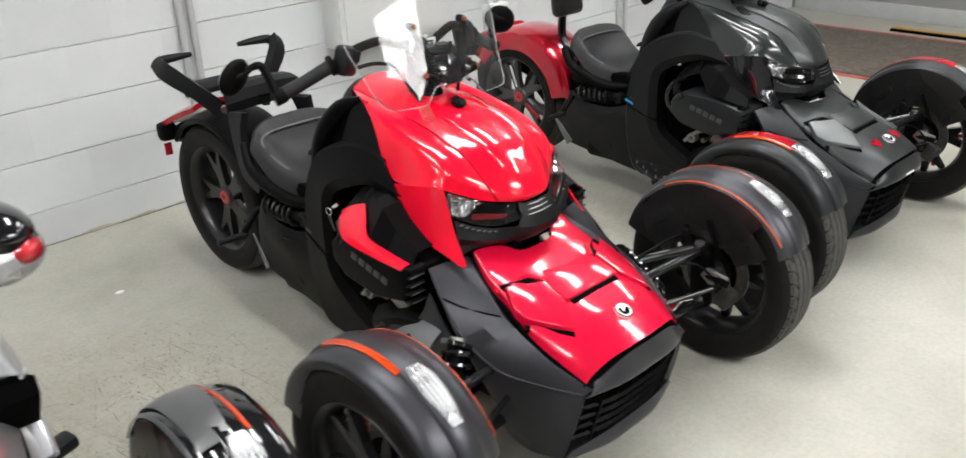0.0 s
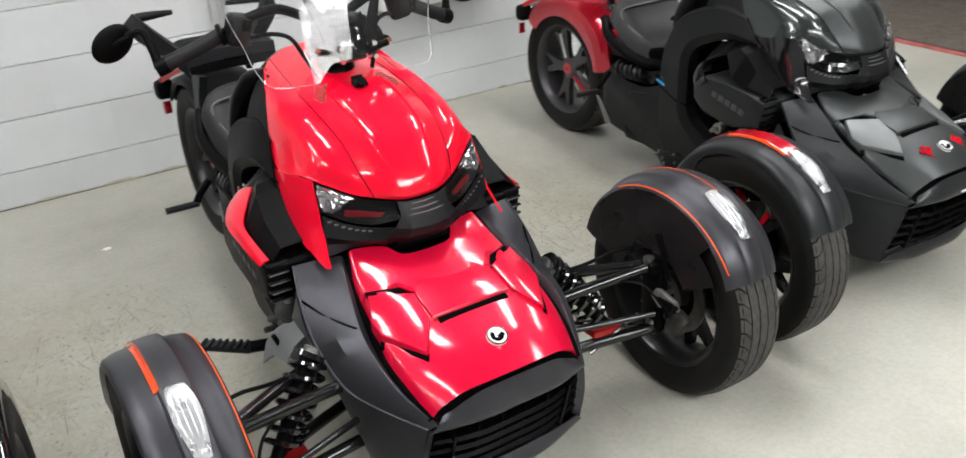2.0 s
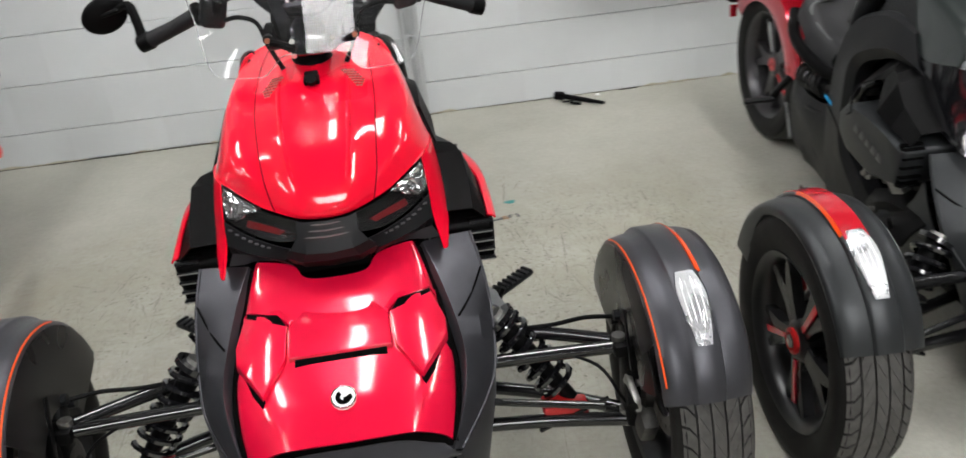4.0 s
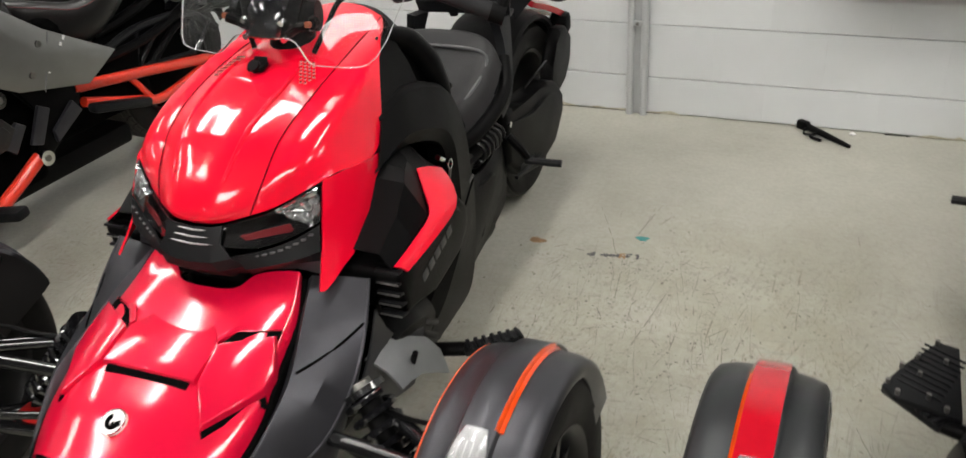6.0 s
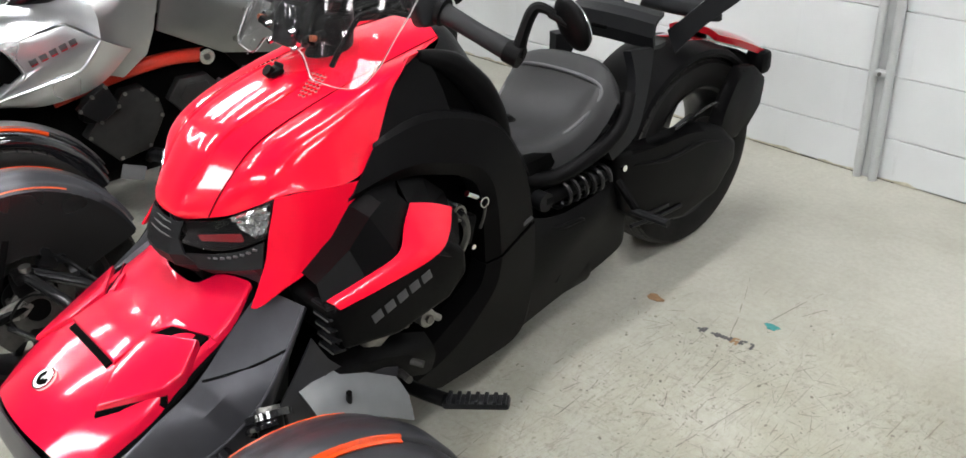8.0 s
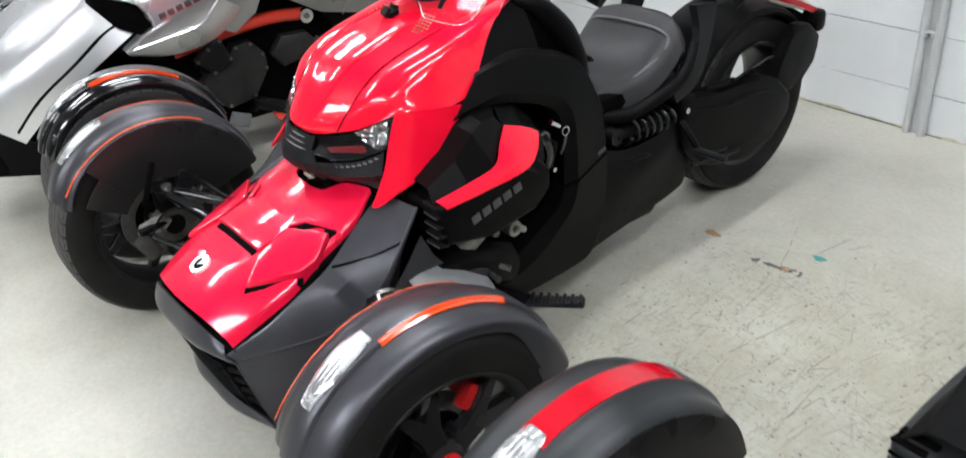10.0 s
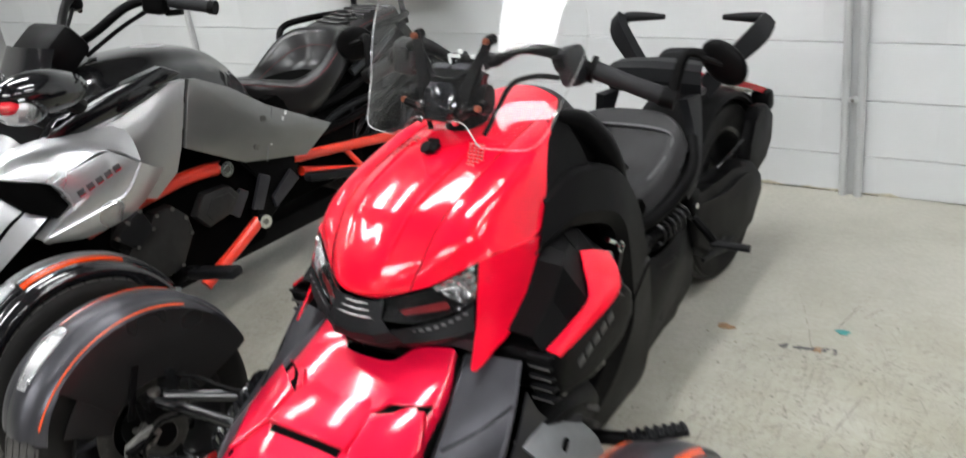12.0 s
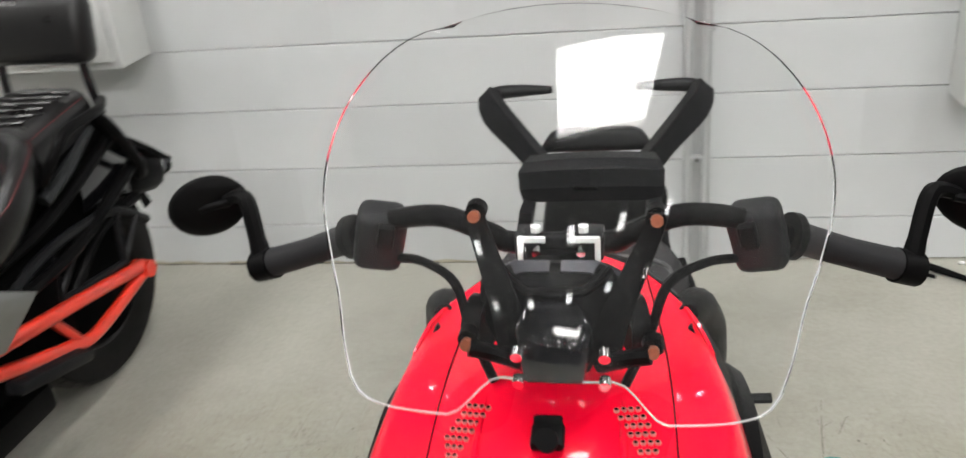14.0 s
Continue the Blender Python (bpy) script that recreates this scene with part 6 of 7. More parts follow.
        t1 = part("frame_tube", tube(sides([(0.22, 0.3, 0.485), (0.235, 0.5, 0.52), (0.23, 0.68, 0.53), (0.215, 0.82, 0.51)], s), 0.024, 14), FRAME_RED, root, "orange-red frame tube")
        part("tube_bolt", bar((0.225 * s, 0.815, 0.51), (0.254 * s, 0.815, 0.51), 0.027, 20), CHROME, t1, "round bright bolt")
        part("bolt_core", bar((0.254 * s, 0.815, 0.51), (0.257 * s, 0.815, 0.51), 0.012, 12), STEEL, t1)
        t2 = part("frame_tube", tube(sides([(0.265, 0.88, 0.293), (0.265, 0.78, 0.24), (0.255, 0.62, 0.155)], s), 0.022, 14), FRAME_RED, root, "orange-red lower frame tube")
        part("tube_bolt", bar((0.268 * s, 0.888, 0.29), (0.296 * s, 0.888, 0.29), 0.025, 20), CHROME, t2, "round bright bolt")
        part("bolt_core", bar((0.296 * s, 0.888, 0.29), (0.299 * s, 0.888, 0.29), 0.011, 12), STEEL, t2)
        part("frame_plate", prism([(0.86, 0.54), (0.96, 0.50), (1.14, 0.46), (1.08, 0.36), (0.93, 0.26), (0.88, 0.3), (0.95, 0.42)], 0.03 * s, at_x(0.22 * s), 0.008), BLACK, root)
        for rib in ([(0.777, 0.363), (0.84, 0.43), (0.872, 0.405), (0.81, 0.33)], [(0.87, 0.338), (0.935, 0.45), (0.975, 0.426), (0.912, 0.322)], [(0.965, 0.35), (1.066, 0.42), (1.096, 0.375), (0.969, 0.306)]):
            part("plate_rib", prism(rib, 0.016 * s, at_x(0.248 * s), 0.004), CHARCOAL, root, "dark grey frame plate")
        tr = part("swing_truss", tube(sides([(0.235, 1.1, 0.445), (0.22, 1.45, 0.385), (0.195, 1.80, 0.315)], s), 0.02, 12), FRAME_RED, root, "orange-red rear truss")
        part("truss_tube", tube(sides([(0.235, 1.13, 0.385), (0.22, 1.4, 0.29), (0.212, 1.52, 0.262), (0.195, 1.80, 0.295)], s), 0.018, 12), FRAME_RED, tr)
        part("truss_brace", bar((0.222 * s, 1.36, 0.393), (0.22 * s, 1.44, 0.285), 0.012, 10), FRAME_RED, tr)
        part("truss_end", bar((0.165 * s, 1.80, 0.305), (0.222 * s, 1.80, 0.305), 0.026, 16), FRAME_RED, tr)
        part("footpeg", box((0.44 * s, 0.56, 0.275), (0.2, 0.055, 0.035), 0.012, (0, -6 * s, 14 * s)), RACKB, root, "black rubber footpeg")
        part("peg_arm", tube(sides([(0.2, 0.56, 0.2), (0.3, 0.55, 0.25), (0.38, 0.55, 0.27)], s), 0.02, 8), BLACK, root)
        part("passenger_peg", box((0.33 * s, 1.2, 0.36), (0.05, 0.25, 0.032), 0.01, (-15, 0, 0)), RACKB, root, "black passenger peg")
        body = [(0.504, 0.474), (0.572, 0.474), (0.616, 0.421), (0.622, 0.36), (0.552, 0.26), (0.443, 0.246), (0.357, 0.355), (0.40, 0.40), (0.47, 0.43)]
        cv = part("engine_cover", bulged(body, 0.05 * s, 0.008, at_x(0.225 * s), fold=0.01), COVERB, root, "dark cast engine cover with bolts", crease=25)
        for (y, z) in ((0.51, 0.466), (0.567, 0.466), (0.606, 0.42), (0.612, 0.364), (0.55, 0.272), (0.45, 0.257), (0.37, 0.352)):
            part("cover_bolt", bar((0.262 * s, y, z), (0.28 * s, y, z), 0.0065, 8), STEEL, cv)
        part("cover_boss", lathe([(0.026, 0.0), (0.024, 0.012), (0.016, 0.012), (0.015, 0.0)], 20, True, m=Matrix.Translation((0.268 * s, 0.483, 0.348)) @ Matrix.Diagonal((s, 1, 1, 1))), COVERB, cv)
        part("cover_hole", bar((0.27 * s, 0.483, 0.348), (0.281 * s, 0.483, 0.348), 0.0155, 14), DARK, cv)
        rhomb = [(0.402, 0.492), (0.455, 0.515), (0.483, 0.436), (0.411, 0.395), (0.351, 0.452)]
        rc = part("clutch_cover", bulged(rhomb, 0.04 * s, 0.004, at_x(0.255 * s), fold=0.008), RACKB, root, "black five-sided clutch cover", crease=25)
        for (y, z) in rhomb:
            part("cover_bolt", bar((0.285 * s, y + (0.42 - y) * 0.1, z + (0.455 - z) * 0.1), (0.298 * s, y + (0.42 - y) * 0.1, z + (0.455 - z) * 0.1), 0.0065, 8), STEEL, rc)
        air = [(0.65, 0.40), (0.70, 0.462), (0.80, 0.456), (0.836, 0.41), (0.79, 0.36), (0.69, 0.345)]
        ac = part("air_cover", bulged(air, 0.04 * s, 0.008, at_x(0.225 * s), fold=0.012), COVERB, root, "dark moulded air cover", crease=25)
        part("air_cover_inset", bulged([(0.685, 0.40), (0.72, 0.44), (0.79, 0.436), (0.805, 0.408), (0.775, 0.378), (0.70, 0.37)], 0.004 * s, 0.004, at_x(0.268 * s), fold=0.003), COVERB, ac)
        part("foot_plate", box((0.285 * s, 0.47, 0.2), (0.012, 0.08, 0.05), 0.004, (-24, 0, 0)), TRAY, root, "small light grey plate")
        part("cylinder_head", box((0.24 * s, 0.44, 0.42), (0.07, 0.14, 0.09), 0.015, (-24, 0, 0)), BLACK, root)
        pod = part("headlight_pod", ball((0.4 * s, 0.235, 0.965), (0.075, 0.14, 0.06), rot=(-10, 0, 14 * s)), GLOSSB, root, "black headlight pod with bright lamp")
        part("lamp_face", ball((0.415 * s, 0.15, 0.945), (0.062, 0.05, 0.044), u=14, v=8, rot=(-16, 0, 14 * s)), LAMPSIL, pod, "bright faceted lamp", flat=True)
        part("lamp_insert", ball((0.44 * s, 0.13, 0.957), (0.03, 0.036, 0.02), rot=(-16, 0, 20 * s)), REDLENS, pod, "red lamp segment")
        ll = part("lamp_lens", ball((0.414 * s, 0.16, 0.947), (0.07, 0.075, 0.05), rot=(-16, 0, 14 * s)), LENS, pod, "clear lamp lens")
        ll.visible_shadow = False
        part("pod_arm", tube(sides([(0.38, 0.29, 0.93), (0.31, 0.36, 0.88), (0.2, 0.38, 0.84)], s), 0.026, 8), BLACK, pod)
    # black filler box added to hide the floor seen through the nose
    part("nose_gap_filler", box((0, 0.03, 0.37), (0.46, 0.52, 0.34), 0.04), DARK, root)
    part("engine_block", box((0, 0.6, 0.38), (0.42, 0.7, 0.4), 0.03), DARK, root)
    part("belly", box((0, 0.7, 0.18), (0.36, 1.3, 0.08), 0.02), BLACK, root)
    tk = [[(0, 0.26, 0.86), (0.08, 0.27, 0.855), (0.13, 0.29, 0.83), (0.22, 0.31, 0.80), (0.28, 0.33, 0.76)], [(0, 0.45, 0.93), (0.09, 0.45, 0.925), (0.15, 0.455, 0.89), (0.23, 0.47, 0.855), (0.29, 0.48, 0.80)], [(0, 0.7, 0.938), (0.09, 0.7, 0.93), (0.15, 0.7, 0.895), (0.22, 0.7, 0.86), (0.285, 0.7, 0.80)],
          [(0, 0.9, 0.90), (0.085, 0.9, 0.892), (0.14, 0.9, 0.86), (0.2, 0.9, 0.82), (0.255, 0.88, 0.74)], [(0, 1.0, 0.825), (0.075, 1.0, 0.818), (0.12, 1.0, 0.79), (0.16, 0.99, 0.74), (0.2, 0.97, 0.67)], [(0, 1.075, 0.715), (0.06, 1.075, 0.71), (0.1, 1.07, 0.69), (0.14, 1.06, 0.66), (0.17, 1.05, 0.62)]]
    TG = surf([sym(r) for r in tk], 5, 5)
    t = part("tank", shell(BM(), TG, 0.006), TANKB, root, "gloss black tank cover")
    part("fuel_cap", disc(0.055, 0, 0.01, 28, m=Matrix.Translation((0, 0.79, on_surface(TG, 0, 0.79) - 0.004)) @ Matrix.Rotation(radians(-8), 4, "X") @ Matrix.Rotation(radians(-90), 4, "Y")), SILVER, t, "bright round fuel cap")
    part("gauge", box((0, 0.47, 1.0), (0.24, 0.14, 0.12), 0.03, (35, 0, 0)), BLACK, root)
    part("fly_screen", panel([sym([(0, 0.3, 0.9), (0.1, 0.31, 0.9), (0.17, 0.34, 0.9)]), sym([(0, 0.38, 1.03), (0.09, 0.39, 1.03), (0.14, 0.42, 1.02)])], 0.005, 3, 4), GLOSSB, root, "small dark fly screen")
    hb = part("handlebar", tube([(-0.42, 0.8, 1.065), (-0.28, 0.73, 1.1), (-0.2, 0.66, 1.1), (-0.1, 0.57, 1.03), (0, 0.55, 1.0), (0.1, 0.57, 1.03), (0.2, 0.66, 1.1), (0.28, 0.73, 1.1), (0.42, 0.8, 1.065)], 0.015, 12), BLACK, root)
    for s in (1, -1):
        part("grip", tube(sides([(0.3, 0.74, 1.095), (0.42, 0.8, 1.066)], s), 0.019, 14, 1), GRIPM, hb)
        part("bar_end", bar((0.415 * s, 0.797, 1.067), (0.432 * s, 0.806, 1.063), 0.022, 14), BLACK, hb)
        part("switch_box", box((0.26 * s, 0.715, 1.1), (0.075, 0.06, 0.075), 0.018, (0, 10 * s, 26 * s), seg=3), BLACK, hb)
        part("switch_lever", bar((0.27 * s, 0.735, 1.06), (0.32 * s, 0.76, 1.06), 0.01, 8), BLACK, hb)
        part("cable", tube(sides([(0.24, 0.7, 1.08), (0.16, 0.62, 1.03), (0.1, 0.53, 0.97)], s), 0.007, 8), BLACK, hb)
    def rim(y):
        y -= 0.075
        t = min(max((y - 1.17) / 0.29, 0), 1)
        return 0.688 + 0.122 * t * t * (3 - 2 * t) + 0.035 * max(0, (1.16 - y) / 0.12)

    def bowl(y):
        y -= 0.075
        return 0.654 + 0.1 * max(0, (1.2 - y) / 0.16) ** 1.5 + 0.02 * max(0, (y - 1.3) / 0.12)

    steps, rings = 56, []
    for f, lift, deep in ((0.70, -0.16, 0), (0.9, -0.13, 0), (0.985, -0.085, 0), (1.0, -0.045, 0), (0.98, -0.018, 0), (0.92, 0.001, 0), (0.84, 0.007, 0.0), (0.76, 0.0, 0.1), (0.67, -0.004, 0.42), (0.58, 0, 0.78), (0.46, 0, 0.95), (0.22, 0, 1.0)):
        ring = []
        for k in range(steps):
            a = 2 * math.pi * k / steps
            ca, sa = math.cos(a), math.sin(a)
            x = 0.205 * f * math.copysign(abs(sa) ** 0.8, sa)
            y = 1.36 + (0.235 if ca > 0 else 0.27) * f * math.copysign(abs(ca) ** 0.8, ca)
            x = 0.02 + x * (1 - 0.38 * max(0, (1.34 - y) / 0.25))
            z = (rim(y) + lift) * (1 - deep) + min(bowl(y), rim(y)) * deep
            ring.append((x, y, z))
        rings.append(ring)
    bm = BM()
    vs = [[bm.verts.new(p) for p in r] for r in rings]
    for u, v in zip(vs, vs[1:]):
        for k in range(steps):
            bm.faces.new((u[k], u[(k + 1) % steps], v[(k + 1) % steps], v[k]))
    bm.faces.new(vs[0])
    bm.faces.new(vs[-1])
    se = part("rider_seat", bm, VINYL, root, "black leather bucket seat with red stitching", crease=70)
    for q, name in ((4, "stitching"), (8, "stitching")):
        loop = [Vector(p) + Vector((0, 0, 0.001)) for p in rings[q]]
        part(name, tube(loop + loop[:1], 0.0014, 6, 1), STITCH, se, "dark red seat stitching")
    for k in range(4):
        y = 1.26 + 0.045 * k
        part("seat_crease", tube([(x, y + 0.015 * (x / 0.08) ** 2, bowl(y) + 0.001) for x in (-0.07, -0.035, 0, 0.035, 0.07)], 0.003, 6), VINYL, se)
    ps = [[(0, 1.545, 0.805), (0.1, 1.545, 0.80), (0.15, 1.55, 0.785), (0.175, 1.56, 0.72)], [(0, 1.62, 0.822), (0.1, 1.62, 0.818), (0.155, 1.62, 0.798), (0.178, 1.62, 0.73)], [(0, 1.74, 0.838), (0.095, 1.74, 0.834), (0.145, 1.74, 0.812), (0.17, 1.74, 0.745)],
          [(0, 1.86, 0.842), (0.085, 1.86, 0.838), (0.128, 1.85, 0.815), (0.148, 1.84, 0.75)]]
    G = surf([sym(r) for r in ps], 5, 5)
    pse = part("passenger_seat", shell(BM(), G, -0.02), VINYL, root, "black ribbed passenger seat")
    for k in range(6):
        y = 1.6 + 0.04 * k
        part("seat_rib", tube([(x, y + 0.02 * (x / 0.1) ** 2, on_surface(G, x, y + 0.02 * (x / 0.1) ** 2) + 0.003) for x in (-0.1, -0.067, -0.033, 0, 0.033, 0.067, 0.1)], 0.0055, 8), VINYL, pse)
    for s in (1, -1):
        part("stitching", tube(sides([(0.148, 1.57, 0.792), (0.15, 1.62, 0.803), (0.143, 1.74, 0.817), (0.124, 1.84, 0.82)], s), 0.0014, 6), STITCH, pse)
        part("seat_strut", tube(sides([(0.19, 1.5, 0.655), (0.2, 1.6, 0.70), (0.19, 1.75, 0.76)], s), [0.02, 0.018, 0.009], 8), CHARCOAL_DARK, root, "dark grey seat strut")
        part("seat_plate", prism([(1.5, 0.70), (1.62, 0.735), (1.84, 0.765), (1.86, 0.70), (1.6, 0.60)], 0.02 * s, at_x(0.145 * s), 0.006), DARK, root)
        part("grab_rail", tube(sides([(0.2, 1.5, 0.70), (0.245, 1.525, 0.775), (0.25, 1.585, 0.812), (0.225, 1.75, 0.81), (0.15, 1.88, 0.80)], s), 0.014, 10), BLACK, root)
        part("backrest_post", tube(sides([(0.14, 1.88, 0.76), (0.135, 1.87, 0.86), (0.12, 1.88, 1.03)], s), 0.013, 10), GLOSSB, root)
        part("rear_frame", tube(sides([(0.16, 1.3, 0.56), (0.18, 1.5, 0.6), (0.16, 1.85, 0.7)], s), 0.02, 8), BLACK, root)
        part("rear_frame", tube(sides([(0.2, 1.25, 0.48), (0.2, 1.55, 0.5), (0.18, 1.9, 0.6)], s), 0.018, 8), BLACK, root)
        part("tail_side", panel([flank(q, s) for q in [[(0.15, 1.62, 0.70), (0.17, 1.66, 0.62), (0.16, 1.66, 0.55)], [(0.14, 1.78, 0.69), (0.165, 1.8, 0.62), (0.155, 1.8, 0.53)], [(0.12, 1.93, 0.63), (0.15, 1.94, 0.57), (0.14, 1.94, 0.5)]]], 0.005, 3, 3), GLOSSB, root, "gloss black tail side")
        part("case_guard", tube(sides([(0.17, 1.8, 0.79), (0.2, 1.83, 0.72), (0.2, 1.9, 0.6), (0.17, 1.94, 0.55)], s), 0.018, 8), BLACK, root)
        part("rear_lamp_lens", ball((0.13 * s, 2.09, 0.52), (0.05, 0.03, 0.035)), SMOKE, root)
    part("backrest", box((-0.01, 1.87, 1.005), (0.39, 0.085, 0.19), 0.035, (-10, 0, 0), seg=3), VINYL, root, "black padded backrest")
    wheel(root, "rear_wheel", (0, 1.709, 0.31), 0.31, 0.105, 0.2, 1, sch, True, 0)
    prof = [(0.12, 0.3), (0.125, 0.33), (0.1, 0.355), (0, 0.36), (-0.1, 0.355), (-0.125, 0.33), (-0.12, 0.3)]
    part("rear_fender", arc_shell((0, 1.709, 0.31), prof, 50, -70, 22, 0.005), BLACK, root)
    part("tail", panel([sym([(0, 1.82, 0.75), (0.12, 1.82, 0.73)]), sym([(0, 1.98, 0.65), (0.15, 1.98, 0.62)]), sym([(0, 2.1, 0.55), (0.17, 2.1, 0.52)])], 0.02, 3, 3), BLACK, root)
    part("tail_body", box((0, 1.99, 0.53), (0.34, 0.22, 0.13), 0.055, (-14, 0, 0), seg=3), BLACK, root, "black rounded tail")
    for s in (1, -1):
        # dark discs added on both sides to hide the floor through the wheel
        part("rear_spoke_backing", disc(0.17, 0.03, 0.012, 32, m=Matrix.Translation((0.085 * s, 1.709, 0.31))), DARK, root, "dark disc added to fill the rear wheel")
        sub = part("rear_subframe", tube(sides([(0.19, 1.3, 0.5), (0.192, 1.45, 0.535), (0.19, 1.62, 0.535), (0.185, 1.76, 0.51), (0.175, 1.9, 0.42)], s), 0.015, 8), RACKB, root, "dark grey lattice subframe")
        for a, b in (((1.42, 0.38), (1.60, 0.53)), ((1.43, 0.38), (1.47, 0.53)), ((1.73, 0.36), (1.75, 0.505)), ((1.73, 0.36), (1.84, 0.46)), ((1.40, 0.40), (1.74, 0.36))):
            part("subframe_bar", bar((0.19 * s, *a), (0.19 * s, *b), 0.011, 8), RACKB, sub)
        part("swing_web", tube(sides([(0.18, 1.484, 0.36), (0.18, 1.6, 0.44), (0.18, 1.7, 0.49), (0.17, 1.89, 0.5)], s), 0.016, 8), BLACK, root)
    # black filler boxes added to close see-through gaps, dark like shade
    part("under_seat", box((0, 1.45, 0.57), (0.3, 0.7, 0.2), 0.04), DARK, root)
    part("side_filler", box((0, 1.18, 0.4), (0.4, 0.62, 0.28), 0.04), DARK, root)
    root.matrix_world = m
    return root


cruiser(pose(-1.65, 0.10, 0, 0, 0, -3.0))


# ---------- setting ----------
X0, X1, Y0, Y1, H = -6.0, 5.9, -12.0, 2.488, 3.3


def setting(name, bm, mat, label, crease=38):
    ob = part(name, bm, mat, None, label, crease=crease)
    return tagged(ob, kind="structure")


setting("floor", box(((X0 + X1) / 2, (Y0 + Y1) / 2 + 0.1, -0.05), (X1 - X0 + 0.6, Y1 - Y0 + 0.8, 0.1)), FLOORM, "worn grey-beige painted concrete floor with scuffs")
# unseen ceiling, coloured dark to hold back bounced light
setting("ceiling", box(((X0 + X1) / 2, (Y0 + Y1) / 2, H + 0.06), (X1 - X0 + 0.6, Y1 - Y0 + 0.6, 0.12)), CEILM, "unseen ceiling, dark to cut fill light")
setting("wall_east", box((X1 + 0.1, (Y0 + Y1) / 2, H / 2), (0.2, Y1 - Y0 + 0.5, H)), WALLM, "painted grey side wall")
# unseen west and south walls, added dark so little light bounces back
setting("wall_west", box((X0 - 0.1, (Y0 + Y1) / 2, H / 2), (0.2, Y1 - Y0 + 0.5, H)), WALLM, "painted grey side wall")
setting("wall_south", box(((X0 + X1) / 2, Y0 - 0.1, H / 2), (X1 - X0, 0.2, H)), SOUTHM, "unseen dark wall added to cut fill light")
setting("baseboard", box((X1 - 0.02, 0, 0.06), (0.05, 4.9, 0.12), 0.006), PIPE, "pale grey base strip along the wall")


def light(x, y, w, d, glow=None):
    fr = BM()
    for dx in (-w / 2 - 0.015, w / 2 + 0.015):
        box((x + dx, y, H - 0.03), (0.03, d + 0.06, 0.06), 0.004, bm=fr)
    for dy in (-d / 2 - 0.015, d / 2 + 0.015):
        box((x, y + dy, H - 0.03), (w, 0.03, 0.06), 0.004, bm=fr)
    box((x, y, H - 0.008), (w, d, 0.012), bm=fr)
    root = new("ceiling_light")
    tagged(root, label="white rectangular ceiling light panel, switched on", category="ceiling light", group="ceiling lights")
    part("lamp_frame", fr, WHITEP, root)
    part("diffuser", box((x, y, H - 0.03), (w - 0.005, d - 0.005, 0.012)), glow or LIGHT, root)


for x in (-4.0, -2.0, 0.0, 2.0, 4.0):
    light(x, 0.8, 0.3, 1.2)
    for y in (-6.5, -9.0):
        light(x, y, 0.3, 0.6)
# extra strips added to brighten floor and fenders; no lamps known there
for x in (-4.8, -2.6, 2.6):
    light(x, -1.2, 0.3, 1.2)
light(0.8, -3.62, 2.5, 1.25, PANEL)


# painted conduits on the block wall
def conduit(xs, clamps, label):
    root = new("conduit")
    tagged(root, label=label, category="pipe")
    for x in xs:
        part("pipe", bar((x, Y1 - 0.022, 0.0), (x, Y1 - 0.022, H), 0.0145, 14), PIPE, root)
    part("channel", box((sum(xs) / len(xs), Y1 - 0.006, H / 2), (xs[-1] - xs[0] if len(xs) > 1 else 0.02, 0.012, H)), PIPE, root)
    for z in clamps:
        part("strap", box((sum(xs) / len(xs), Y1 - 0.025, z), (0.04, 0.024, 0.022), 0.005), PIPE, root)
        part("screw", bar((sum(xs) / len(xs), Y1 - 0.036, z), (sum(xs) / len(xs), Y1 - 0.042, z), 0.007, 8), STEEL, root)


conduit([0.242, 0.298], (0.381, 1.4, 2.4), "pair of grey painted conduits clamped to the block wall")
conduit([-3.6], (0.9, 1.9), "single grey painted conduit on the block wall")
conduit([3.38, 3.45], (0.6, 1.7), "pair of grey painted conduits on the block wall")


def cabinet(x0, x1, y0, z0, z1, label):
    root = new("wall_cabinet")
    tagged(root, label=label, category="electrical cabinet")
    part("body", box(((x0 + x1) / 2, (y0 + Y1) / 2, (z0 + z1) / 2), (x1 - x0, Y1 - y0, z1 - z0), 0.006), WHITEP, root)
    part("door", box(((x0 + x1) / 2, y0 - 0.006, (z0 + z1) / 2), (x1 - x0 - 0.05, 0.014, z1 - z0 - 0.05), 0.004), WHITEP, root)
    part("latch", box((x1 - 0.06, y0 - 0.016, (z0 + z1) / 2), (0.02, 0.012, 0.06), 0.004), STEEL, root)


cabinet(-2.28, -1.512, 2.30, 0.80, 1.75, "white metal electrical cabinet on the block wall")
cabinet(1.0, 1.72, 2.34, 0.56, 1.4, "white metal box on the block wall")
root = new("switch_box")
tagged(root, label="small white outlet box with a conduit on the block wall", category="outlet")
part("body", box((2.2, Y1 - 0.035, 0.52), (0.12, 0.07, 0.17), 0.008), WHITEP, root)
part("plate", box((2.2, Y1 - 0.073, 0.52), (0.09, 0.006, 0.13), 0.002), TRAY, root)
part("pipe", bar((2.2, Y1 - 0.02, 0.6), (2.2, Y1 - 0.02, H), 0.0145, 12), PIPE, root)
gap = BM()
rnd = random.Random(4)
x = -6.0
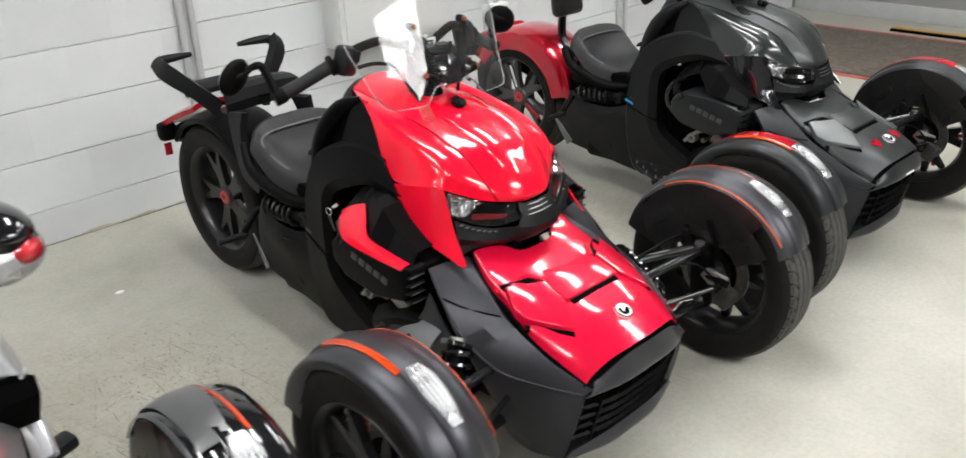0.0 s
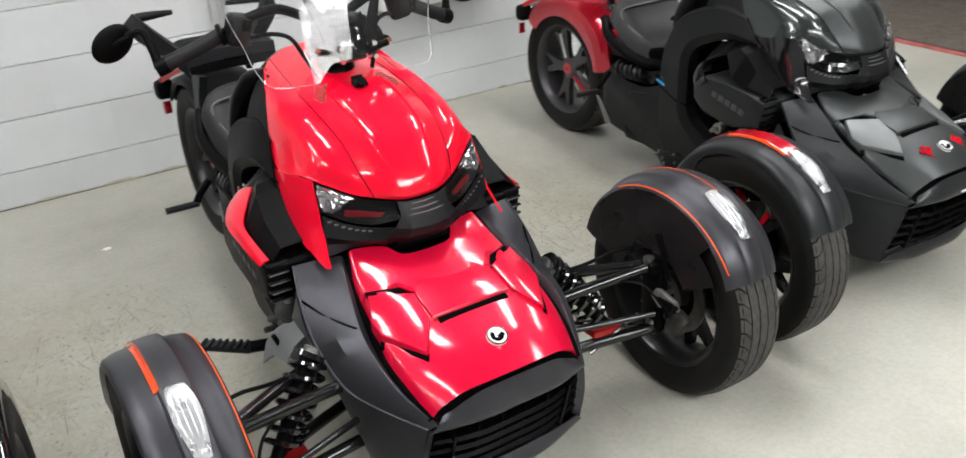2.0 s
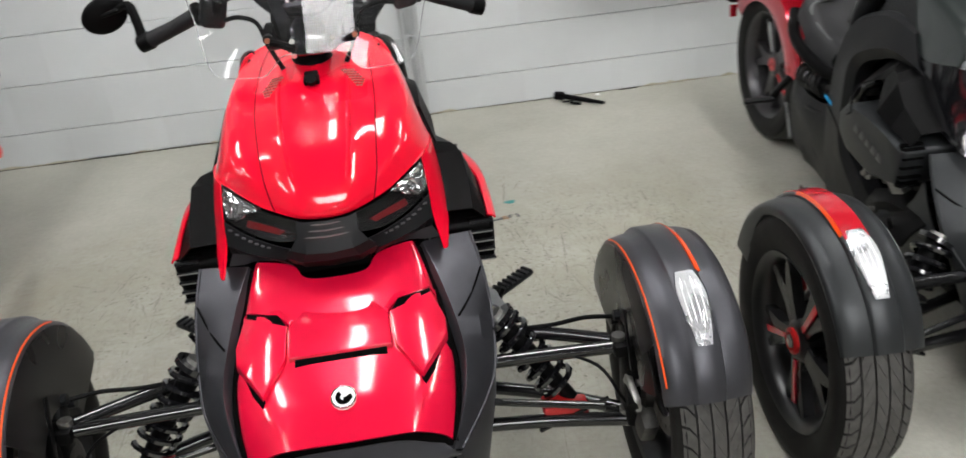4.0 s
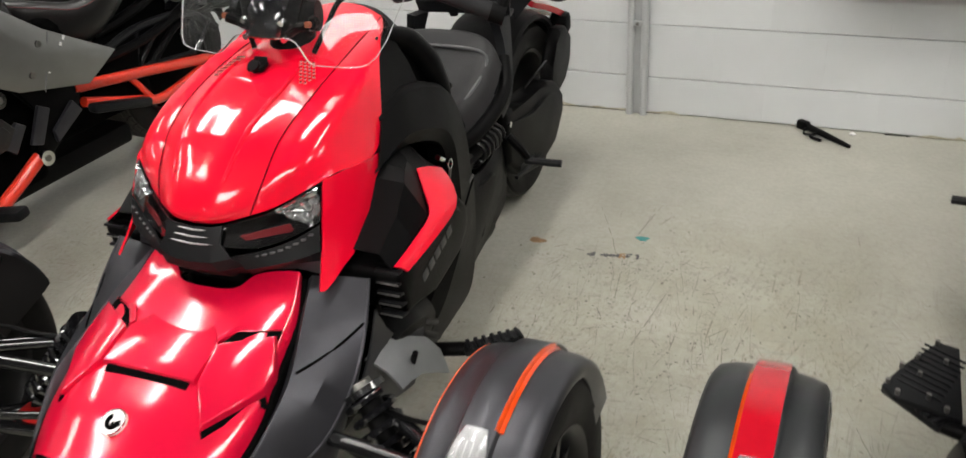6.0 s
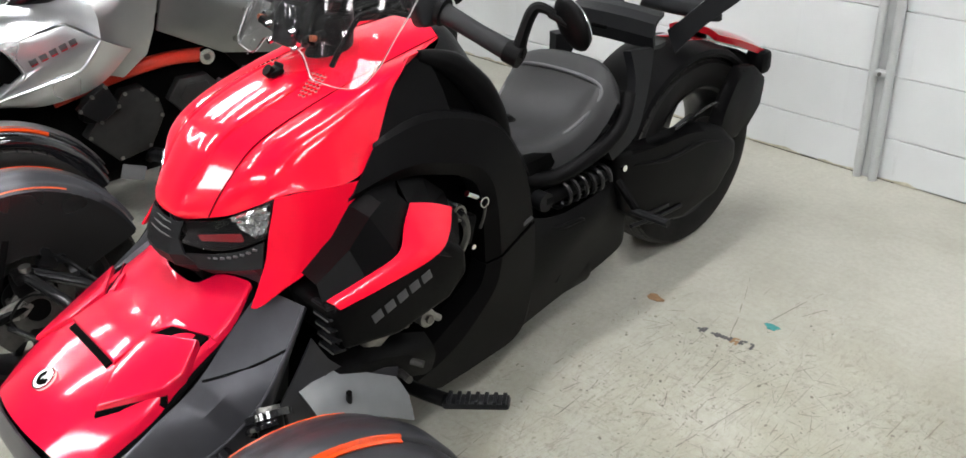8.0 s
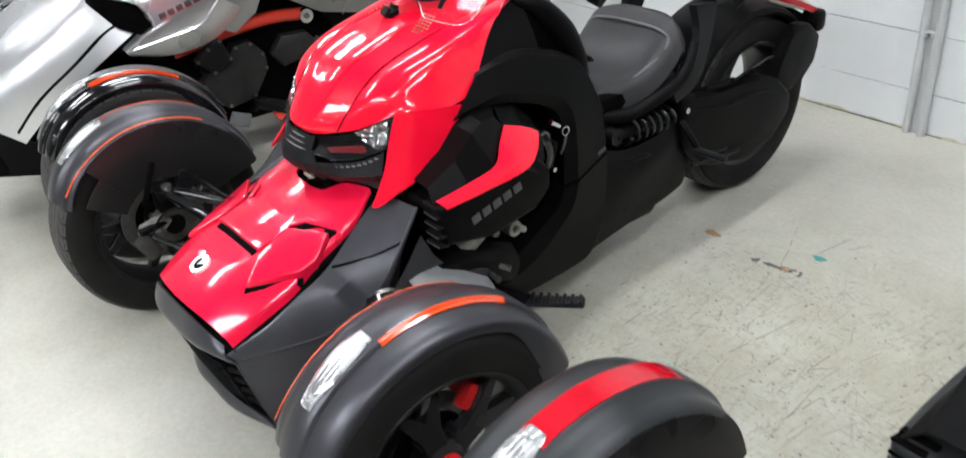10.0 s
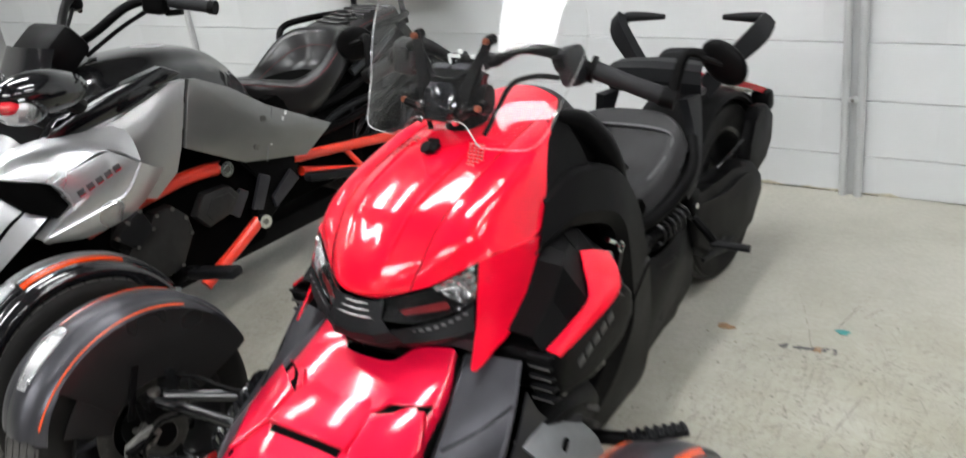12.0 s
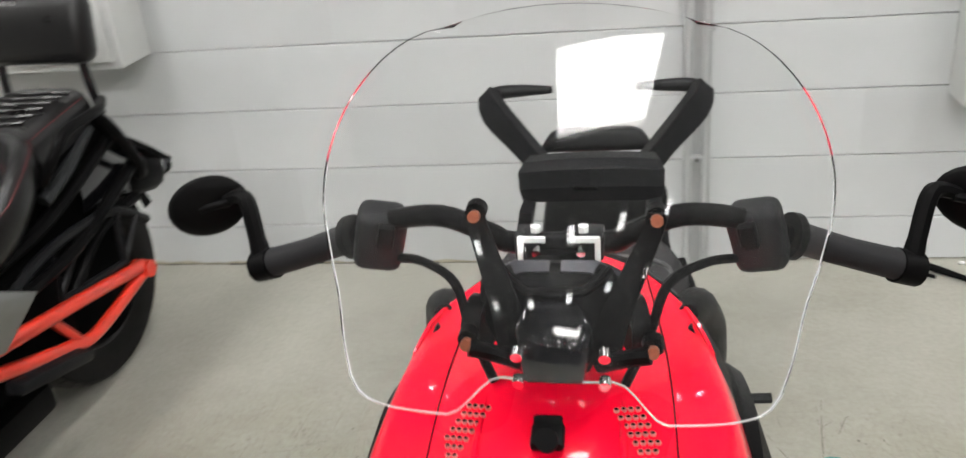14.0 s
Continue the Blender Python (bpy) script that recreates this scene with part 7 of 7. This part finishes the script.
while x < 5.4:
    w = rnd.uniform(0.08, 0.5)
    if rnd.random() < 0.75:
        d = rnd.uniform(0.002, 0.007)
        prism([(x, Y1 - d), (x + w, Y1 - d * rnd.uniform(0.2, 1)), (x + w, Y1), (x, Y1)], 0.002, Matrix.Translation((0, 0, 0.0005)), bm=gap)
    x += w
tagged(part("trim", gap, DARK, None, "dark cracked joint between wall and floor"), kind="structure")

# peeled, yellowed paint along the foot of the block wall
peel = BM()
x = -3.0
while x < 3.4:
    w = rnd.uniform(0.04, 0.22)
    if rnd.random() < 0.6:
        h = [rnd.uniform(0.004, 0.018) for _ in range(4)]
        prism([(x, 0.002), (x + w, 0.002), (x + w, h[0] * 0.5), (x + w * 0.7, h[1]), (x + w * 0.35, h[2]), (x, h[3] * 0.5)], 0.0012, at_y(Y1 - 0.0012), bm=peel)
    x += w
tagged(part("trim", peel, PEEL, None, "yellowed peeling paint along the wall foot"), kind="structure")

# mat, red border and kerb strip towards the side wall
root = new("floor_mat")
tagged(root, label="dark brown floor mat with a red painted border", category="mat")
part("mat", box((4.68, -0.6, 0.006), (1.22, 6.0, 0.012), 0.003), MAT, root)
for x in (4.03, 5.33):
    part("border", box((x, -0.6, 0.003), (0.05, 6.0, 0.006)), REDLINE, root, "red painted border")
root = new("kerb_strip")
tagged(root, label="yellow strip with a dark edge on the floor", category="floor strip")
part("strip", box((5.5, 0.1, 0.012), (0.06, 2.7, 0.024), 0.006), YELLOW, root)
part("strip_edge", box((5.45, 0.1, 0.01), (0.03, 2.7, 0.02), 0.004), DARK, root, "dark edge")

# black clamp left on the floor by the wall
root = new("bar_clamp")
tagged(root, label="small black plastic tool lying on the floor by the wall", category="tool")
a, b = Vector((0.925, 2.465, 0.018)), Vector((1.095, 2.31, 0.015))
part("rod", tube([a, a.lerp(b, 0.5), b], [0.013, 0.012, 0.007], 10, 3), BLACK, root)
part("head", box((0.922, 2.462, 0.02), (0.05, 0.03, 0.035), 0.008, (0, 0, -34)), BLACK, root)
part("handle", tube([a.lerp(b, 0.35), a.lerp(b, 0.35) + Vector((-0.03, -0.035, -0.004)), a.lerp(b, 0.55) + Vector((-0.025, -0.03, -0.006))], 0.006, 8), BLACK, root)
part("trigger", tube([a.lerp(b, 0.1) + Vector((-0.01, -0.01, 0)), a.lerp(b, 0.2) + Vector((-0.03, -0.03, -0.008)), a.lerp(b, 0.3) + Vector((-0.02, -0.015, -0.008))], 0.004, 8), BLACK, root)
tagged(part("paper_chip", ball((1.1, 2.45, 0.006), (0.012, 0.008, 0.006), u=8, v=6), WHITE, None, "tiny white chip on the floor"), category="litter")


def spot(x, y, r, mat, label, seed, el=1.6):
    rnd = random.Random(seed)
    pts = []
    for k in range(14):
        t = 2 * math.pi * k / 14
        q = r * rnd.uniform(0.7, 1.15)
        pts.append((x + q * el * math.cos(t), y + q * math.sin(t)))
    tagged(part("paint_spot", prism(pts, 0.0012, Matrix.Translation((0, 0, 0.0002))), mat, None, label), category="paint spot")


spot(0.529, 1.48, 0.014, TEAL, "small teal paint spot on the concrete", 1)
spot(0.216, 1.381, 0.017, RUSTSPOT, "small rust-brown spot on the concrete", 2)
spot(-0.487, 1.848, 0.012, WHITE, "small white paint spot on the concrete", 3)

# worn stencil strokes left in the floor paint
root = new("floor_marking")
tagged(root, label="worn dark stencil strokes in the floor paint", category="floor marking")
rnd = random.Random(8)
for k in range(8):
    x, y = 0.395 + 0.02 * k, 1.345 + 0.003 * k
    for (ax, ay, bx, by) in ((-0.007, -0.014, -0.006, 0.014), (0.007, -0.013, 0.006, 0.013), (-0.007, 0.012, 0.007, 0.013), (-0.007, -0.001, 0.006, 0.0)):
        if rnd.random() < 0.3:
            continue
        u, v = Vector((ax, ay, 0)), Vector((bx, by, 0))
        u, v = u.lerp(v, rnd.uniform(0, 0.3)), v.lerp(u, rnd.uniform(0, 0.3))
        n = Vector((v.y - u.y, u.x - v.x, 0)).normalized() * rnd.uniform(0.0032, 0.0058)
        q = [(x + p.x, y + p.y) for p in (u + n, v + n * 0.6, v - n, u - n * 0.7)]
        part("stroke", prism(q, 0.001, Matrix.Translation((0, 0, 0.0002))), RUSTSPOT if k == 5 else DECAL, root)

# scratches and flecks worn into the floor paint
def scratch(bm, x, y, ang, length, width, rnd):
    """One broken, wavering scratch laid flat on the floor."""
    n = max(3, int(length / 0.022))
    d, q = Vector((math.cos(ang), math.sin(ang), 0)), Vector((-math.sin(ang), math.cos(ang), 0))
    off, bend, left = 0.0, rnd.uniform(-0.06, 0.06), None
    for i in range(n + 1):
        t = i / n
        off += rnd.uniform(-0.0018, 0.0018)
        w = width * (0.35 + 0.65 * math.sin(math.pi * min(1, t * 1.1 + 0.08))) * rnd.uniform(0.3, 1.1)
        c = Vector((x, y, 0.0009)) + d * (length * (t - 0.5)) + q * (off + bend * length * (t - 0.5) ** 2)
        pair = [bm.verts.new(c + q * w / 2), bm.verts.new(c - q * w / 2)]
        if left and rnd.random() < 0.78:
            bm.faces.new((left[0], left[1], pair[1], pair[0]))
        left = pair


def fleck(bm, x, y, size, rnd):
    a0, el = rnd.uniform(0, 3.1), rnd.uniform(0.3, 0.8)
    pts = []
    for k in range(6):
        t = math.pi * k / 3
        u, v = size * rnd.uniform(0.5, 1) * math.cos(t), size * el * rnd.uniform(0.5, 1) * math.sin(t)
        pts.append(bm.verts.new((x + u * math.cos(a0) - v * math.sin(a0), y + u * math.sin(a0) + v * math.cos(a0), 0.0009)))
    bm.faces.new(pts)


rnd = random.Random(31)
worn = [BM(), BM(), BM()]
# (centre, half extents, long scratches, short ones, flecks)
for cx, cy, hx, hy, n_long, n_short, n_fleck in ((0.68, 1.0, 0.36, 0.34, 26, 100, 420), (0.62, 1.3, 0.3, 0.07, 4, 40, 110), (1.02, 1.05, 0.3, 0.34, 10, 50, 130), (0.3, 1.0, 0.14, 0.3, 6, 18, 40),
                                                   (-0.58, 1.25, 0.28, 0.24, 24, 75, 190), (-0.85, 0.98, 0.25, 0.3, 12, 60, 150), (0.75, 0.45, 0.35, 0.3, 8, 30, 80), (0.55, 1.6, 0.12, 0.08, 3, 4, 8)):
    for kind, n in enumerate((n_long, n_short, n_fleck)):
        for _ in range(n):
            x, y = rnd.gauss(cx, hx * 0.55), rnd.gauss(cy, hy * 0.55)
            bm = worn[rnd.choice((0, 0, 1, 1, 1, 1, 2) if kind < 2 else (0, 1, 2))]
            if kind == 0:
                scratch(bm, x, y, radians(rnd.gauss(94, 13)), rnd.uniform(0.1, 0.34), rnd.uniform(0.002, 0.0048), rnd)
            elif kind == 1:
                scratch(bm, x, y, radians(rnd.choice((rnd.gauss(92, 22), rnd.gauss(3, 16), rnd.gauss(60, 20)))), rnd.uniform(0.02, 0.09), rnd.uniform(0.0018, 0.0045), rnd)
            else:
                fleck(bm, x, y, rnd.uniform(0.0018, 0.008), rnd)
for bm, mat in zip(worn, WORN):
    tagged(part("floor_scratches", bm, mat, None, "dark scratches and flecks worn into the floor paint"), category="scratches", kind="stuff")

# block wall: backing, then the courses
backing = setting("wall_north", box(((X0 + X1) / 2, Y1 + 0.112, H / 2), (X1 - X0 + 0.6, 0.2, H)), BLOCKM, "grey painted concrete block wall")
LEVEL = [0.004, 0.155] + [0.155 + 0.215 * k for k in range(1, 16)]


def block_mesh(name, w, h):
    e, hh = w / 2 - 0.00015, h / 2
    bm = prism([(-0.015, -hh + 0.0035), (-0.0115, -hh + 0.0012), (0.015, -hh + 0.0012), (0.015, hh - 0.0012), (-0.0115, hh - 0.0012), (-0.015, hh - 0.0035)], 2 * e, at_x(-e))
    me = bpy.data.meshes.new(name)
    bmesh.ops.recalc_face_normals(bm, faces=bm.faces[:])
    bm.to_mesh(me)
    bm.free()
    me.materials.append(BLOCKM)
    return me


low_mesh, full_mesh = block_mesh("block_low", 0.41, LEVEL[1] - LEVEL[0]), block_mesh("block", 0.41, 0.215)
upper = BM()
for c, (z0, z1) in enumerate(zip(LEVEL, LEVEL[1:])):
    n = 29
    for k in range(n):
        x = -6.0 + 0.41 * (k + 0.5 * (c % 2))
        if c < 10:
            ob = new("block", low_mesh if c == 0 else full_mesh)
            ob.parent = backing
            ob.location = (x, Y1 + 0.015, (z0 + z1) / 2)
        elif z1 < H:
            box((x, Y1 + 0.015, (z0 + z1) / 2), (0.4088, 0.03, z1 - z0 - 0.007), bm=upper)
tagged(part("block_courses", upper, BLOCKM, backing), kind="stuff")
